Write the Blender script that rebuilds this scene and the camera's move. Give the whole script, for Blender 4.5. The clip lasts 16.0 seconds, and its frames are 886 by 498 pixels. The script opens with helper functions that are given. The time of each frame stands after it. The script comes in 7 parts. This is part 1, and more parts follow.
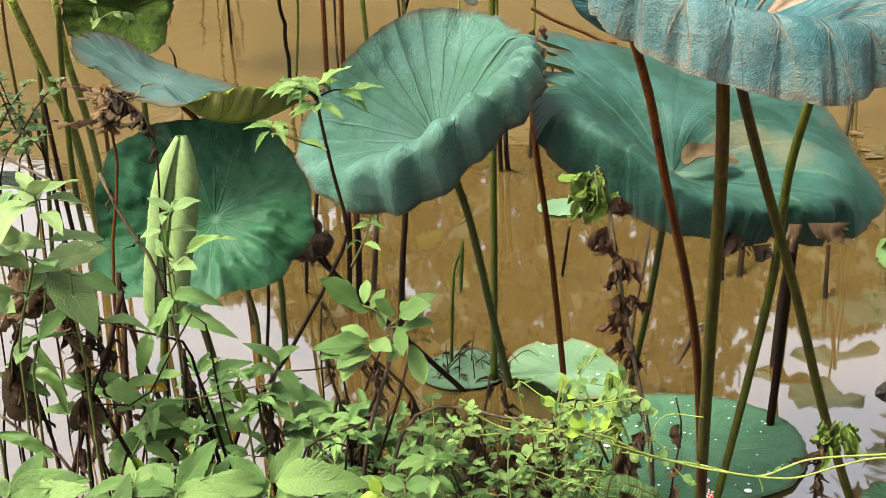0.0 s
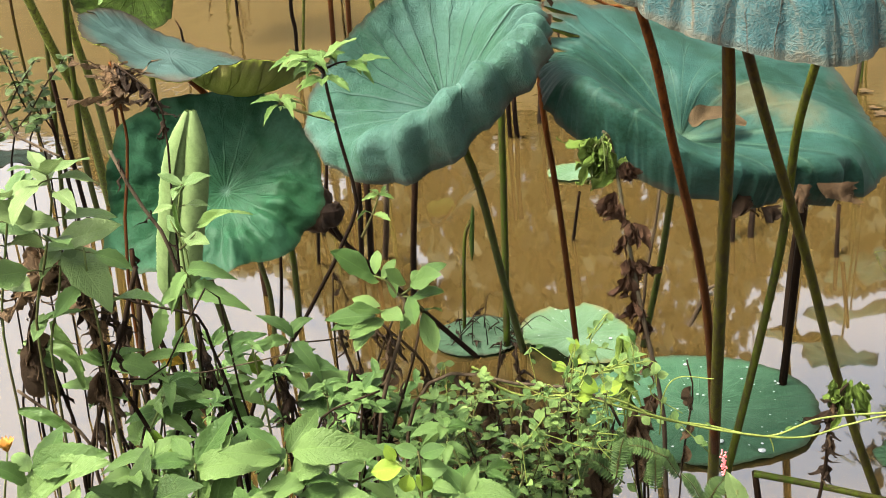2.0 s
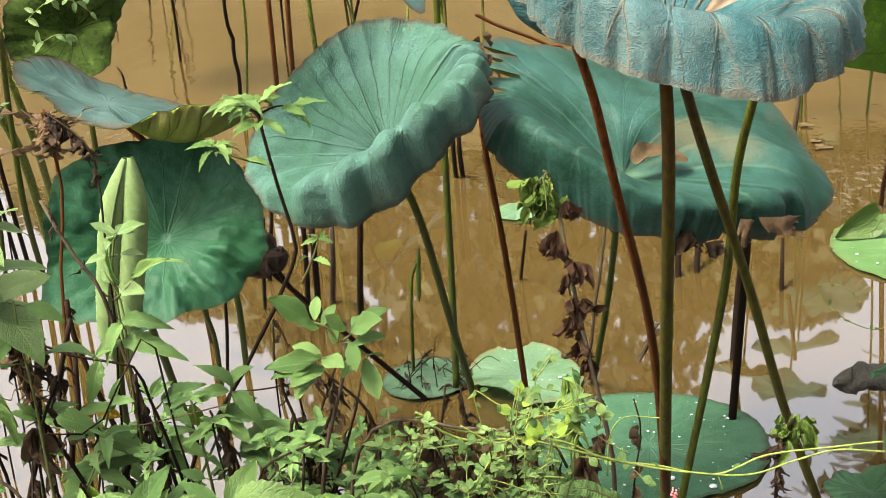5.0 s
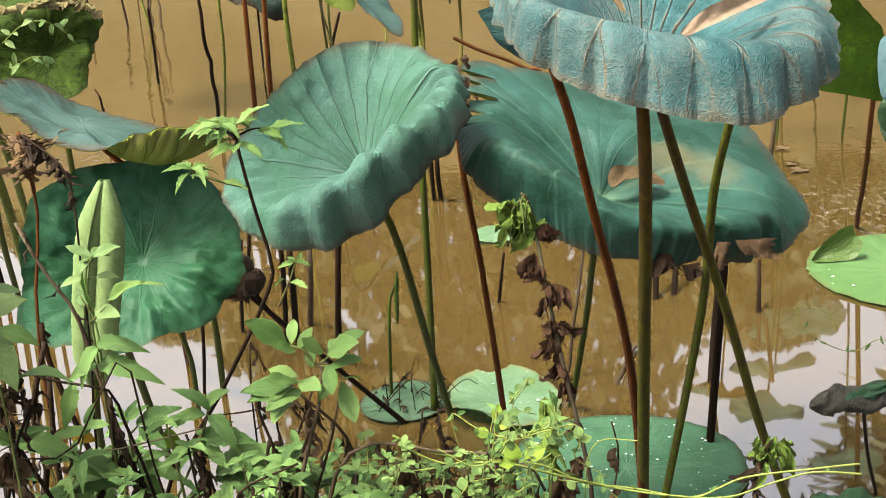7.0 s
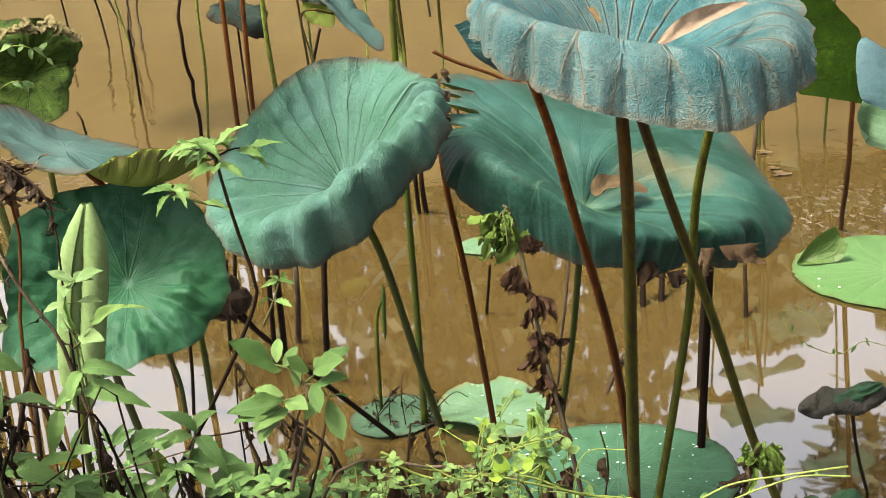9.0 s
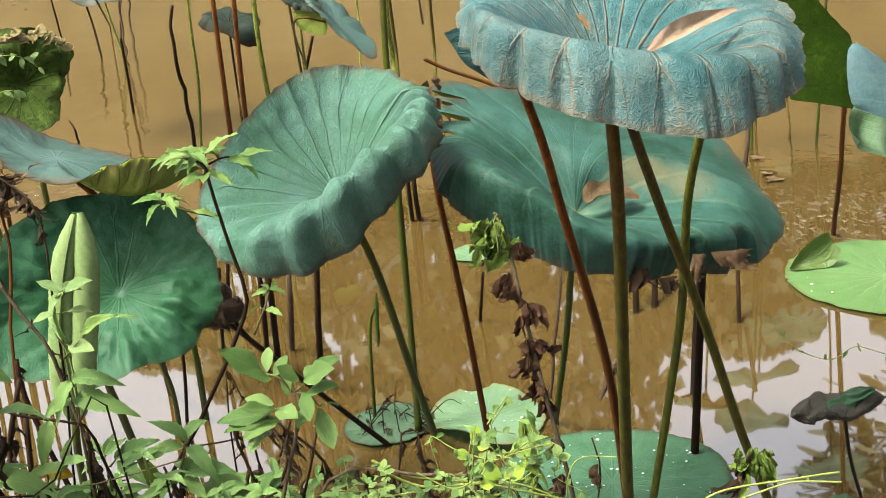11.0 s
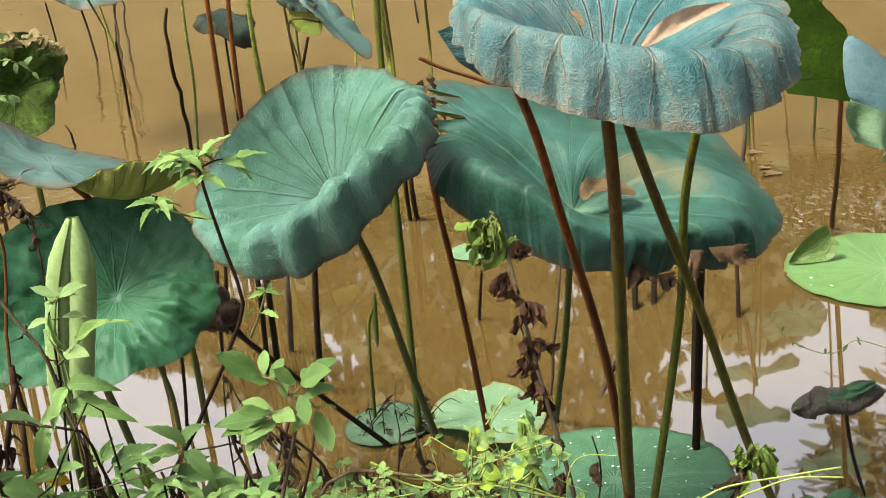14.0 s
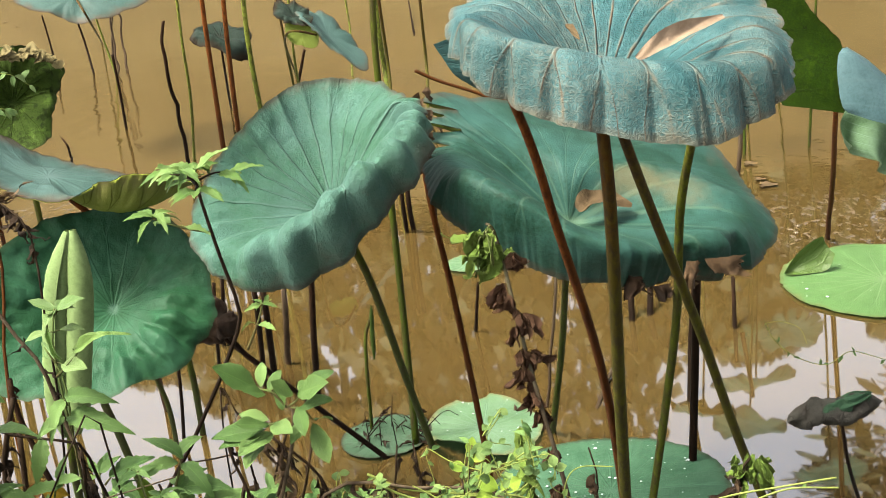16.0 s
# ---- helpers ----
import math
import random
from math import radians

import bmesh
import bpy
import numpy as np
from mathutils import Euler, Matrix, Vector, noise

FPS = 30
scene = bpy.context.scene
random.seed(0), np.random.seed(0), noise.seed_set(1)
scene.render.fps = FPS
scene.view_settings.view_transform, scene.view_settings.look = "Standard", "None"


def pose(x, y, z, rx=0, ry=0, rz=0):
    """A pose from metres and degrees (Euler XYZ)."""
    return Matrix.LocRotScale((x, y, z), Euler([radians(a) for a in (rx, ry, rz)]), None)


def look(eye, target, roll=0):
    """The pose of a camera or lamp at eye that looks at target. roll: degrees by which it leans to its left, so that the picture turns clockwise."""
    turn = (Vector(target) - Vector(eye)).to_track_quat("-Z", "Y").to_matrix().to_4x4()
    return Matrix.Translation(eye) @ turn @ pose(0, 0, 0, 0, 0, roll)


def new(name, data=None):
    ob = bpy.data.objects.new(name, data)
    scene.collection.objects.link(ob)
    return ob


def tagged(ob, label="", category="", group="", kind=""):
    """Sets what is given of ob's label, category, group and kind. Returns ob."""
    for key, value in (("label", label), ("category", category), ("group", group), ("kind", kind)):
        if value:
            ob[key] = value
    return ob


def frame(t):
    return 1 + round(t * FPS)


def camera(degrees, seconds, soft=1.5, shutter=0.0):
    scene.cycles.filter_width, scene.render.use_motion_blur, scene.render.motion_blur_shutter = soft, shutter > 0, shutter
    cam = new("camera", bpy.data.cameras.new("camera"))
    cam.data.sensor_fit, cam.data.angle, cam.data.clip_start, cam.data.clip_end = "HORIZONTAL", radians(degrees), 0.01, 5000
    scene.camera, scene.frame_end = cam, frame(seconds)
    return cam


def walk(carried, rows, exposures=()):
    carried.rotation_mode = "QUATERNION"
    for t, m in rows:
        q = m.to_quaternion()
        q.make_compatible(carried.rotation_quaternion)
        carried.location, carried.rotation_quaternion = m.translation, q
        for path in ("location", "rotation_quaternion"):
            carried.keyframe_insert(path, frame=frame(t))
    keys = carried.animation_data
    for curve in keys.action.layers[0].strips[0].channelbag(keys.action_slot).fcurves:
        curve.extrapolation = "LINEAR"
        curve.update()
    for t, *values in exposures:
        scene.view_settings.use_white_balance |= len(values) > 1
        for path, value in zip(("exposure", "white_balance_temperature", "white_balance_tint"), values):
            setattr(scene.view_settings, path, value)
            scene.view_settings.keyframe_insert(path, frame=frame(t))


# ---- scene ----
cam = camera(38.42, 16.0, soft=0.45)
walk(cam, [
    (0.0, pose(-0.0193, -0.0099, 1.3471, 69.498, 2.732, 2.554)),
    (0.5, pose(-0.0188, -0.0117, 1.3471, 68.999, 2.562, 2.582)),
    (1.0, pose(-0.0180, -0.0155, 1.3489, 68.225, 3.043, 2.645)),
    (1.5, pose(-0.0172, -0.0187, 1.3513, 67.845, 3.721, 2.840)),
    (2.0, pose(-0.0163, -0.0183, 1.3525, 68.010, 4.121, 2.587)),
    (2.5, pose(-0.0157, -0.0129, 1.3514, 67.907, 4.140, 2.517)),
    (3.0, pose(-0.0151, -0.0056, 1.3489, 68.450, 4.542, 1.883)),
    (3.5, pose(-0.0139, -0.0007, 1.3469, 67.625, 4.345, 1.198)),
    (4.0, pose(-0.0121, 0.0003, 1.3466, 68.021, 4.329, 0.814)),
    (4.5, pose(-0.0100, -0.0011, 1.3474, 68.851, 4.373, 0.447)),
    (5.0, pose(-0.0075, -0.0027, 1.3484, 69.648, 4.537, 0.028)),
    (7.5, pose(-0.0057, -0.0012, 1.3479, 70.697, 4.392, -1.248)),
    (8.0, pose(-0.0043, -0.0019, 1.3486, 70.873, 4.863, -1.436)),
    (8.5, pose(-0.0030, -0.0016, 1.3491, 70.986, 4.789, -1.311)),
    (9.0, pose(-0.0017, -0.0009, 1.3494, 71.065, 5.563, -1.948)),
    (9.5, pose(-0.0002, -0.0005, 1.3496, 71.126, 5.185, -1.885)),
    (10.0, pose(0.0022, -0.0004, 1.3496, 71.202, 5.757, -2.261)),
    (12.5, pose(0.0031, 0.0016, 1.3492, 71.409, 5.780, -2.305)),
    (13.0, pose(0.0046, 0.0042, 1.3488, 71.167, 6.240, -2.133)),
    (13.5, pose(0.0054, 0.0060, 1.3483, 71.192, 6.431, -2.402)),
    (14.0, pose(0.0057, 0.0069, 1.3478, 71.256, 6.551, -2.588)),
    (14.5, pose(0.0063, 0.0068, 1.3477, 71.321, 6.305, -2.605)),
    (15.0, pose(0.0070, 0.0057, 1.3479, 71.403, 6.681, -2.913)),
    (15.5, pose(0.0068, 0.0039, 1.3487, 71.463, 6.512, -2.854)),
    (16.0, pose(0.0059, 0.0017, 1.3498, 71.766, 6.619, -2.773)),
])

# ---- light ----
SUN_ELEVATION, SUN_TURN = 59.0, -122.0     # thin bright overcast, sun to the side
world = bpy.data.worlds.new("sky")
scene.world = world
world.use_nodes = True
sky = world.node_tree.nodes.new("ShaderNodeTexSky")
sky.sky_type, sky.sun_disc = "NISHITA", False
sky.sun_elevation, sky.sun_rotation = radians(SUN_ELEVATION), radians(SUN_TURN)
sky.air_density, sky.dust_density, sky.ozone_density = 0.9, 7.0, 1.0
background = world.node_tree.nodes["Background"]
background.inputs["Strength"].default_value = 0.12
haze = world.node_tree.nodes.new("ShaderNodeHueSaturation")       # cloud takes most of the blue
haze.inputs["Saturation"].default_value = 0.42
world.node_tree.links.new(sky.outputs["Color"], haze.inputs["Color"])
world.node_tree.links.new(haze.outputs["Color"], background.inputs["Color"])

sun = new("sun", bpy.data.lights.new("sun", "SUN"))
sun.data.energy, sun.data.angle, sun.data.color = 2.5, radians(14), (1.0, 0.96, 0.88)
sun_way = Vector((math.sin(radians(SUN_TURN)) * math.cos(radians(SUN_ELEVATION)),
                  math.cos(radians(SUN_TURN)) * math.cos(radians(SUN_ELEVATION)), math.sin(radians(SUN_ELEVATION))))
sun.matrix_world = look(sun_way * 50, (0, 0, 0))
scene.view_settings.exposure = 3.07
scene.view_settings.use_white_balance = True
scene.view_settings.white_balance_temperature = 6750


# ---- materials ----
class Nodes:
    """A small hand for building node materials."""

    def __init__(self, name, rough=0.5, spec=0.5):
        self.mat = bpy.data.materials.new(name)
        self.mat.use_nodes = True
        self.tree = self.mat.node_tree
        self.bsdf = self.tree.nodes["Principled BSDF"]
        self.bsdf.inputs["Roughness"].default_value = rough
        self.bsdf.inputs["Specular IOR Level"].default_value = spec

    def add(self, kind, **values):
        node = self.tree.nodes.new("ShaderNode" + kind)
        for key, value in values.items():
            setattr(node, key, value)
        return node

    def link(self, a, b):
        self.tree.links.new(a, b)

    def put(self, socket, value):
        if isinstance(value, bpy.types.NodeSocket):
            self.link(value, socket)
        else:
            socket.default_value = value

    def coord(self, which="Object"):
        return self.add("TexCoord").outputs[which]

    def noise(self, scale, detail=4.0, rough=0.6, vector=None, stretch=None):
        vector = vector or self.coord()
        if stretch:
            mapping = self.add("Mapping")
            self.link(vector, mapping.inputs["Vector"])
            mapping.inputs["Scale"].default_value = stretch
            vector = mapping.outputs["Vector"]
        node = self.add("TexNoise")
        self.link(vector, node.inputs["Vector"])
        node.inputs["Scale"].default_value = scale
        node.inputs["Detail"].default_value = detail
        node.inputs["Roughness"].default_value = rough
        return node.outputs["Fac"]

    def cells(self, scale, feature="F1", vector=None):
        node = self.add("TexVoronoi", feature=feature)
        self.link(vector or self.coord(), node.inputs["Vector"])
        node.inputs["Scale"].default_value = scale
        return node.outputs["Distance"]

    def math(self, operation, a, b=0.5, c=None):
        node = self.add("Math", operation=operation)
        self.put(node.inputs[0], a)
        self.put(node.inputs[1], b)
        if c is not None:
            self.put(node.inputs[2], c)
        return node.outputs[0]

    def step(self, value, low, high, to_low=0.0, to_high=1.0):
        node = self.add("MapRange", interpolation_type="SMOOTHSTEP")
        for n, v in enumerate((value, low, high, to_low, to_high)):
            self.put(node.inputs[n], v)
        return node.outputs[0]

    def mix(self, factor, a, b, blend="MIX"):
        node = self.add("Mix", data_type="RGBA", blend_type=blend)
        self.put(node.inputs[0], factor)
        for socket, value in ((node.inputs[6], a), (node.inputs[7], b)):
            self.put(socket, value if isinstance(value, bpy.types.NodeSocket) else (*value, 1.0))
        return node.outputs[2]

    def random(self):
        return self.add("ObjectInfo").outputs["Random"]

    def island(self):
        return self.add("NewGeometry").outputs["Random Per Island"]

    def color(self, value):
        self.put(self.bsdf.inputs["Base Color"], value if isinstance(value, bpy.types.NodeSocket) else (*value, 1.0))

    def bump(self, height, strength=0.5, distance=0.002, below=None):
        node = self.add("Bump")
        node.inputs["Strength"].default_value = strength
        node.inputs["Distance"].default_value = distance
        self.link(height, node.inputs["Height"])
        if below:
            self.link(below, node.inputs["Normal"])
        self.link(node.outputs["Normal"], self.bsdf.inputs["Normal"])
        return node.outputs["Normal"]

    def thin(self, amount, color):
        """Lets light through a thin leaf: a translucent share beside the surface."""
        glow = self.add("BsdfTranslucent")
        self.put(glow.inputs["Color"], color if isinstance(color, bpy.types.NodeSocket) else (*color, 1.0))
        both = self.add("MixShader")
        both.inputs[0].default_value = amount
        self.link(self.bsdf.outputs[0], both.inputs[1])
        self.link(glow.outputs[0], both.inputs[2])
        self.link(both.outputs[0], self.tree.nodes["Material Output"].inputs["Surface"])


def lotus_material(name, green, blue, vein, dry, dryness=0.3, crinkle=0.5, ribs=20, rib_dry=0.0, rim=0.5, rough=0.55, rib_show=0.55, stain=None, glow=0.12, sheen=0.03, wander=0.004, eaten=0.0, net_show=0.18, crust=0.0, rib_far=0.15):
    """Waxy lotus leaf: u runs round the leaf, v from its centre to the rim. Its ribs fork towards the rim, and a fine net of wrinkles lies between them."""
    green, blue, vein, dry = (tuple(c * 0.180 for c in q) for q in (green, blue, vein, dry))
    n = Nodes(name, rough, sheen)
    uv = n.add("SeparateXYZ")
    n.link(n.coord("UV"), uv.inputs[0])
    u, v = uv.outputs[0], uv.outputs[1]
    wobble = n.math("MULTIPLY", n.math("SUBTRACT", n.noise(14.0, 2.0), 0.5), wander)
    turn = n.math("MULTIPLY", n.math("ADD", u, n.math("MULTIPLY", wobble, v)), float(ribs))
    off = n.math("ABSOLUTE", n.math("SUBTRACT", n.math("FRACT", turn), 0.5))          # 0 on a rib
    fork = n.math("ABSOLUTE", n.math("SUBTRACT", off, n.step(v, 0.58, 1.05, 0.0, 0.27)))
    across = n.math("MULTIPLY", fork, v)                                               # true width
    rib = n.step(across, 0.006, 0.030, 1.0, 0.0)
    rib = n.math("MULTIPLY", rib, n.step(v, 0.40, 0.90, 1.0, rib_far))
    groove = n.math("MULTIPLY", n.step(n.math("MULTIPLY", off, v), 0.0, 0.16, 1.0, 0.0), n.step(v, 0.1, 0.4))
    warp = n.add("VectorMath", operation="MULTIPLY_ADD")
    shift = n.add("TexNoise")
    n.link(n.coord(), shift.inputs["Vector"])
    shift.inputs["Scale"].default_value = 55.0
    n.link(shift.outputs["Color"], warp.inputs[0])
    warp.inputs[1].default_value = (0.022, 0.022, 0.022)
    n.link(n.coord(), warp.inputs[2])
    bent = warp.outputs[0]
    net = n.step(n.cells(175.0, "DISTANCE_TO_EDGE", bent), 0.0, 0.20, 1.0, 0.0)
    fine_net = n.step(n.cells(400.0, "DISTANCE_TO_EDGE", bent), 0.0, 0.22, 1.0, 0.0)
    patch = n.step(n.noise(7.0, 4.0), 0.36, 0.66)
    cloud = n.noise(26.0, 5.0, 0.7)
    fine = n.noise(150.0, 4.0, 0.75)
    color = n.mix(patch, green, blue)
    color = n.mix(n.step(cloud, 0.40, 0.75, 0.0, 0.55), color, tuple(c * 1.25 for c in blue))
    color = n.mix(n.step(cloud, 0.30, 0.48, 0.45, 0.0), color, tuple(c * 0.75 for c in green))
    color = n.mix(n.step(fine, 0.38, 0.70, 0.0, 0.30), color, tuple(c * 1.45 for c in blue))
    color = n.mix(n.step(fine, 0.30, 0.50, 0.35, 0.0), color, tuple(c * 0.6 for c in green))
    color = n.mix(n.math("MULTIPLY", n.math("MAXIMUM", net, n.math("MULTIPLY", fine_net, 0.6)), net_show), color, vein)
    color = n.mix(n.math("MULTIPLY", rib, rib_show), color, vein)
    if eaten:
        bites = n.step(n.noise(50.0, 5.0, 0.75), 0.50, 0.60)
        color = n.mix(n.math("MULTIPLY", bites, eaten), color, tuple(c * 0.25 for c in green))
        bites = n.step(n.noise(34.0, 5.0, 0.7), 0.56, 0.64)
        color = n.mix(n.math("MULTIPLY", bites, eaten), color, tuple(c * 1.9 for c in blue))
    if crust:
        where = n.step(n.math("ADD", n.noise(13.0, 4.0, 0.65), n.math("MULTIPLY", v, 0.16)), 0.46, 0.70, 0.12, 1.0)
        lines = n.math("MAXIMUM", n.math("MULTIPLY", net, 0.85), n.math("MULTIPLY", fine_net, 0.55))
        lines = n.math("MAXIMUM", lines, n.step(n.noise(75.0, 5.0, 0.8), 0.50, 0.68, 0.0, 0.75))
        color = n.mix(n.math("MULTIPLY", n.math("MULTIPLY", where, lines), crust), color, dry)
    if crust:
        color = n.mix(n.math("MULTIPLY", n.step(off, 0.16, 0.42, 0.0, 0.45), n.step(n.noise(20.0, 3.0), 0.40, 0.60)), color, green)
    if rib_dry:
        old = n.math("MULTIPLY", n.step(across, 0.0, 0.050, 1.0, 0.0), n.step(n.noise(17.0, 5.0, 0.7), 0.44, 0.66))
        color = n.mix(n.math("MULTIPLY", old, rib_dry), color, tuple(c * 0.85 for c in dry))
        core = n.math("MULTIPLY", n.step(across, 0.004, 0.017, 1.0, 0.0), n.step(n.noise(16.0, 4.0), 0.42, 0.56))
        color = n.mix(n.math("MULTIPLY", core, 0.85 * rib_dry), color, (dry[0] * 0.36, dry[1] * 0.26, dry[2] * 0.22))
    edge = n.math("ADD", v, n.math("MULTIPLY", n.math("SUBTRACT", n.noise(18.0, 5.0, 0.7), 0.5), 0.55))
    color = n.mix(n.math("MULTIPLY", n.step(edge, 1.02 - 0.25 * rim, 1.16 - 0.12 * rim), 0.85), color, dry)
    spots = n.step(n.noise(24.0, 6.0, 0.75), 0.74 - 0.16 * dryness, 0.80 - 0.10 * dryness)
    color = n.mix(n.math("MULTIPLY", spots, min(1.0, 1.6 * dryness)), color, dry)
    if stain:
        where = n.math("ABSOLUTE", n.math("SUBTRACT", n.math("FRACT", n.math("ADD", u, 0.5 - stain[0])), 0.5))
        spread = n.math("ADD", n.math("MULTIPLY", where, 4.0), n.math("ABSOLUTE", n.math("SUBTRACT", v, stain[1])))
        spread = n.math("ADD", spread, n.math("MULTIPLY", n.math("SUBTRACT", n.noise(16.0, 5.0, 0.7), 0.5), 0.8))
        color = n.mix(n.step(spread, 0.02, 0.38, 0.60, 0.0), color, tuple(c * 0.180 for c in (0.26, 0.225, 0.105)))
    hub = n.step(v, 0.025, 0.045, 0.8, 0.0)
    color = n.mix(hub, color, vein)
    brink = n.math("ADD", v, n.math("MULTIPLY", n.math("SUBTRACT", n.noise(30.0, 4.0, 0.7), 0.5), 0.05))
    color = n.mix(n.step(brink, 0.962, 0.985, 0.0, 0.35 + 0.6 * min(1.0, rim)), color, tuple(c * 0.55 for c in dry))
    n.color(color)
    ridges = n.step(n.math("ABSOLUTE", n.math("SUBTRACT", n.noise(70.0, 3.0, 0.6, bent), 0.5)), 0.0, 0.16, 1.0, 0.0)
    wrinkle = n.math("ADD", n.math("MULTIPLY", net, 0.17), n.math("MULTIPLY", fine_net, 0.12))
    wrinkle = n.math("ADD", wrinkle, n.math("MULTIPLY", ridges, 0.14))
    wrinkle = n.math("ADD", wrinkle, n.math("MULTIPLY", n.noise(180.0, 4.0, 0.75), 0.45))
    wrinkle = n.math("ADD", wrinkle, n.math("MULTIPLY", n.noise(32.0, 3.0), 1.6))
    wrinkle = n.math("ADD", wrinkle, n.math("SUBTRACT", n.math("MULTIPLY", rib, 1.0), n.math("MULTIPLY", groove, 0.3)))
    n.bump(wrinkle, min(1.0, 1.1 * crinkle), 0.0033)
    n.thin(glow, tuple(min(1.0, c * 1.8) for c in green))
    return n.mat


def leaf_material(name, dark, light, back=0.16, rough=0.5, spots=0.0, dry=(0.30, 0.17, 0.05)):
    """Small herb leaf: u across, v along the blade, a pale midrib and side veins."""
    dark, light, dry = (tuple(c * 0.29 for c in q) for q in (dark, light, dry))
    n = Nodes(name, rough, 0.15)
    uv = n.add("SeparateXYZ")
    n.link(n.coord("UV"), uv.inputs[0])
    side = n.math("ABSOLUTE", n.math("SUBTRACT", uv.outputs[0], 0.5))
    mid = n.step(side, 0.006, 0.026, 1.0, 0.0)
    slant = n.math("FRACT", n.math("MULTIPLY", n.math("SUBTRACT", uv.outputs[1], n.math("MULTIPLY", side, 0.55)), 8.0))
    veins = n.step(n.math("ABSOLUTE", n.math("SUBTRACT", slant, 0.5)), 0.0, 0.10, 1.0, 0.0)
    tone = n.math("ADD", n.math("MULTIPLY", n.random(), 0.75), n.math("MULTIPLY", n.noise(3.5, 3.0), 0.35))
    color = n.mix(n.step(tone, 0.15, 0.95), dark, light)
    color = n.mix(n.step(n.noise(9.0, 5.0, 0.7), 0.42, 0.72, 0.0, 0.22), color, tuple(c * 1.15 for c in light))
    color = n.mix(n.step(n.noise(14.0, 4.0, 0.7), 0.52, 0.74, 0.0, 0.20), color, tuple(c * 0.65 for c in dark))
    color = n.mix(n.step(side, 0.36, 0.50, 0.0, 0.25), color, tuple(c * 1.25 for c in light))
    color = n.mix(n.math("MULTIPLY", n.math("MAXIMUM", mid, n.math("MULTIPLY", veins, 0.30)), 0.38), color, tuple(c * 1.5 for c in light))
    if spots:
        color = n.mix(n.step(n.noise(60.0, 5.0, 0.7), 0.66 - 0.1 * spots, 0.72), color, dry)
    n.color(color)
    n.bump(n.math("ADD", n.math("MULTIPLY", veins, -0.5), n.math("ADD", n.noise(22.0, 4.0), n.math("MULTIPLY", mid, -0.8))), 0.35, 0.05)
    n.thin(back, light)
    return n.mat


def stem_material(name, low, high, spots=(0.05, 0.035, 0.02), dots=0.5, rough=0.6, top=1.0):
    """Petiole: colour runs from the foot (v 0) to the top (v 1), with dark prickle dots."""
    low, high, spots = (tuple(c * 0.255 for c in q) for q in (low, high, spots))
    n = Nodes(name, rough, 0.02)
    uv = n.add("SeparateXYZ")
    n.link(n.coord("UV"), uv.inputs[0])
    along = n.math("ADD", uv.outputs[1], n.math("MULTIPLY", n.math("SUBTRACT", n.noise(9.0, 4.0, 0.7), 0.5), 0.5))
    color = n.mix(n.step(along, 0.35, 0.85), low, high)
    streak = n.noise(40.0, 4.0, 0.7, stretch=(3.0, 3.0, 0.3))
    color = n.mix(n.step(n.noise(55.0, 4.0, 0.7), 0.45, 0.75, 0.0, 0.5), color, tuple(c * 1.8 for c in low))
    color = n.mix(n.step(streak, 0.42, 0.62, 0.0, 0.75), color, spots)
    speck = n.step(n.cells(260.0), 0.12, 0.30, 1.0, 0.0)
    color = n.mix(n.math("MULTIPLY", speck, dots), color, spots)
    n.color(color)
    n.bump(n.math("ADD", n.math("MULTIPLY", speck, 0.7), streak), 0.5, 0.002)
    return n.mat


def dead_material(name, dark, light, rough=0.8):
    dark, light = ((q[0] * 0.27, q[1] * 0.26, q[2] * 0.215) for q in (dark, light))
    n = Nodes(name, rough, 0.08)
    color = n.mix(n.step(n.noise(35.0, 5.0, 0.7), 0.3, 0.7), dark, light)
    color = n.mix(n.math("MULTIPLY", n.random(), 0.5), color, dark)
    n.color(color)
    n.bump(n.noise(140.0, 5.0, 0.7), 0.7, 0.003)
    n.thin(0.12, light)
    return n.mat


# strong net_show: besides veins, light on the wrinkle ridges is painted in colour
TEAL = lotus_material("lotus_teal", (0.056, 0.252, 0.104), (0.149, 0.365, 0.279), (0.32, 0.56, 0.45), (0.24, 0.185, 0.13), 0.42, 1.0, 22, 0.0, 0.55, 0.50, 0.60, None, 0.26, 0.07, net_show=0.40)
BLUE = lotus_material("lotus_blue", (0.023, 0.130, 0.134), (0.099, 0.288, 0.302), (0.22, 0.37, 0.36), (0.46, 0.37, 0.235), 0.50, 0.68, 24, 0.95, 0.22, 0.55, 0.2, None, 0.10, 0.05, net_show=0.14, crust=0.44)
BLUE_PLAIN = lotus_material("lotus_blue_plain", (0.028, 0.125, 0.120), (0.060, 0.190, 0.180), (0.15, 0.28, 0.26), (0.20, 0.16, 0.11), 0.3, 0.9, 20, 0.0, 0.3, 0.5, 0.2, None, 0.10, 0.05, net_show=0.10)
# green patches set very dark: shade of the leaf's folds put into colour
DEEP = lotus_material("lotus_deep", (0.011, 0.067, 0.030), (0.055, 0.174, 0.137), (0.15, 0.29, 0.18), (0.20, 0.15, 0.09), 0.40, 0.26, 20, 0.0, 0.26, 0.58, 0.45, (0.04, 0.34), 0.10, 0.07, net_show=0.04)
GREEN = lotus_material("lotus_green", (0.024, 0.121, 0.039), (0.062, 0.207, 0.108), (0.12, 0.27, 0.17), (0.09, 0.11, 0.05), 0.05, 0.34, 20, 0.0, 0.1, 0.45, 0.10, None, 0.06, 0.06, net_show=0.05)
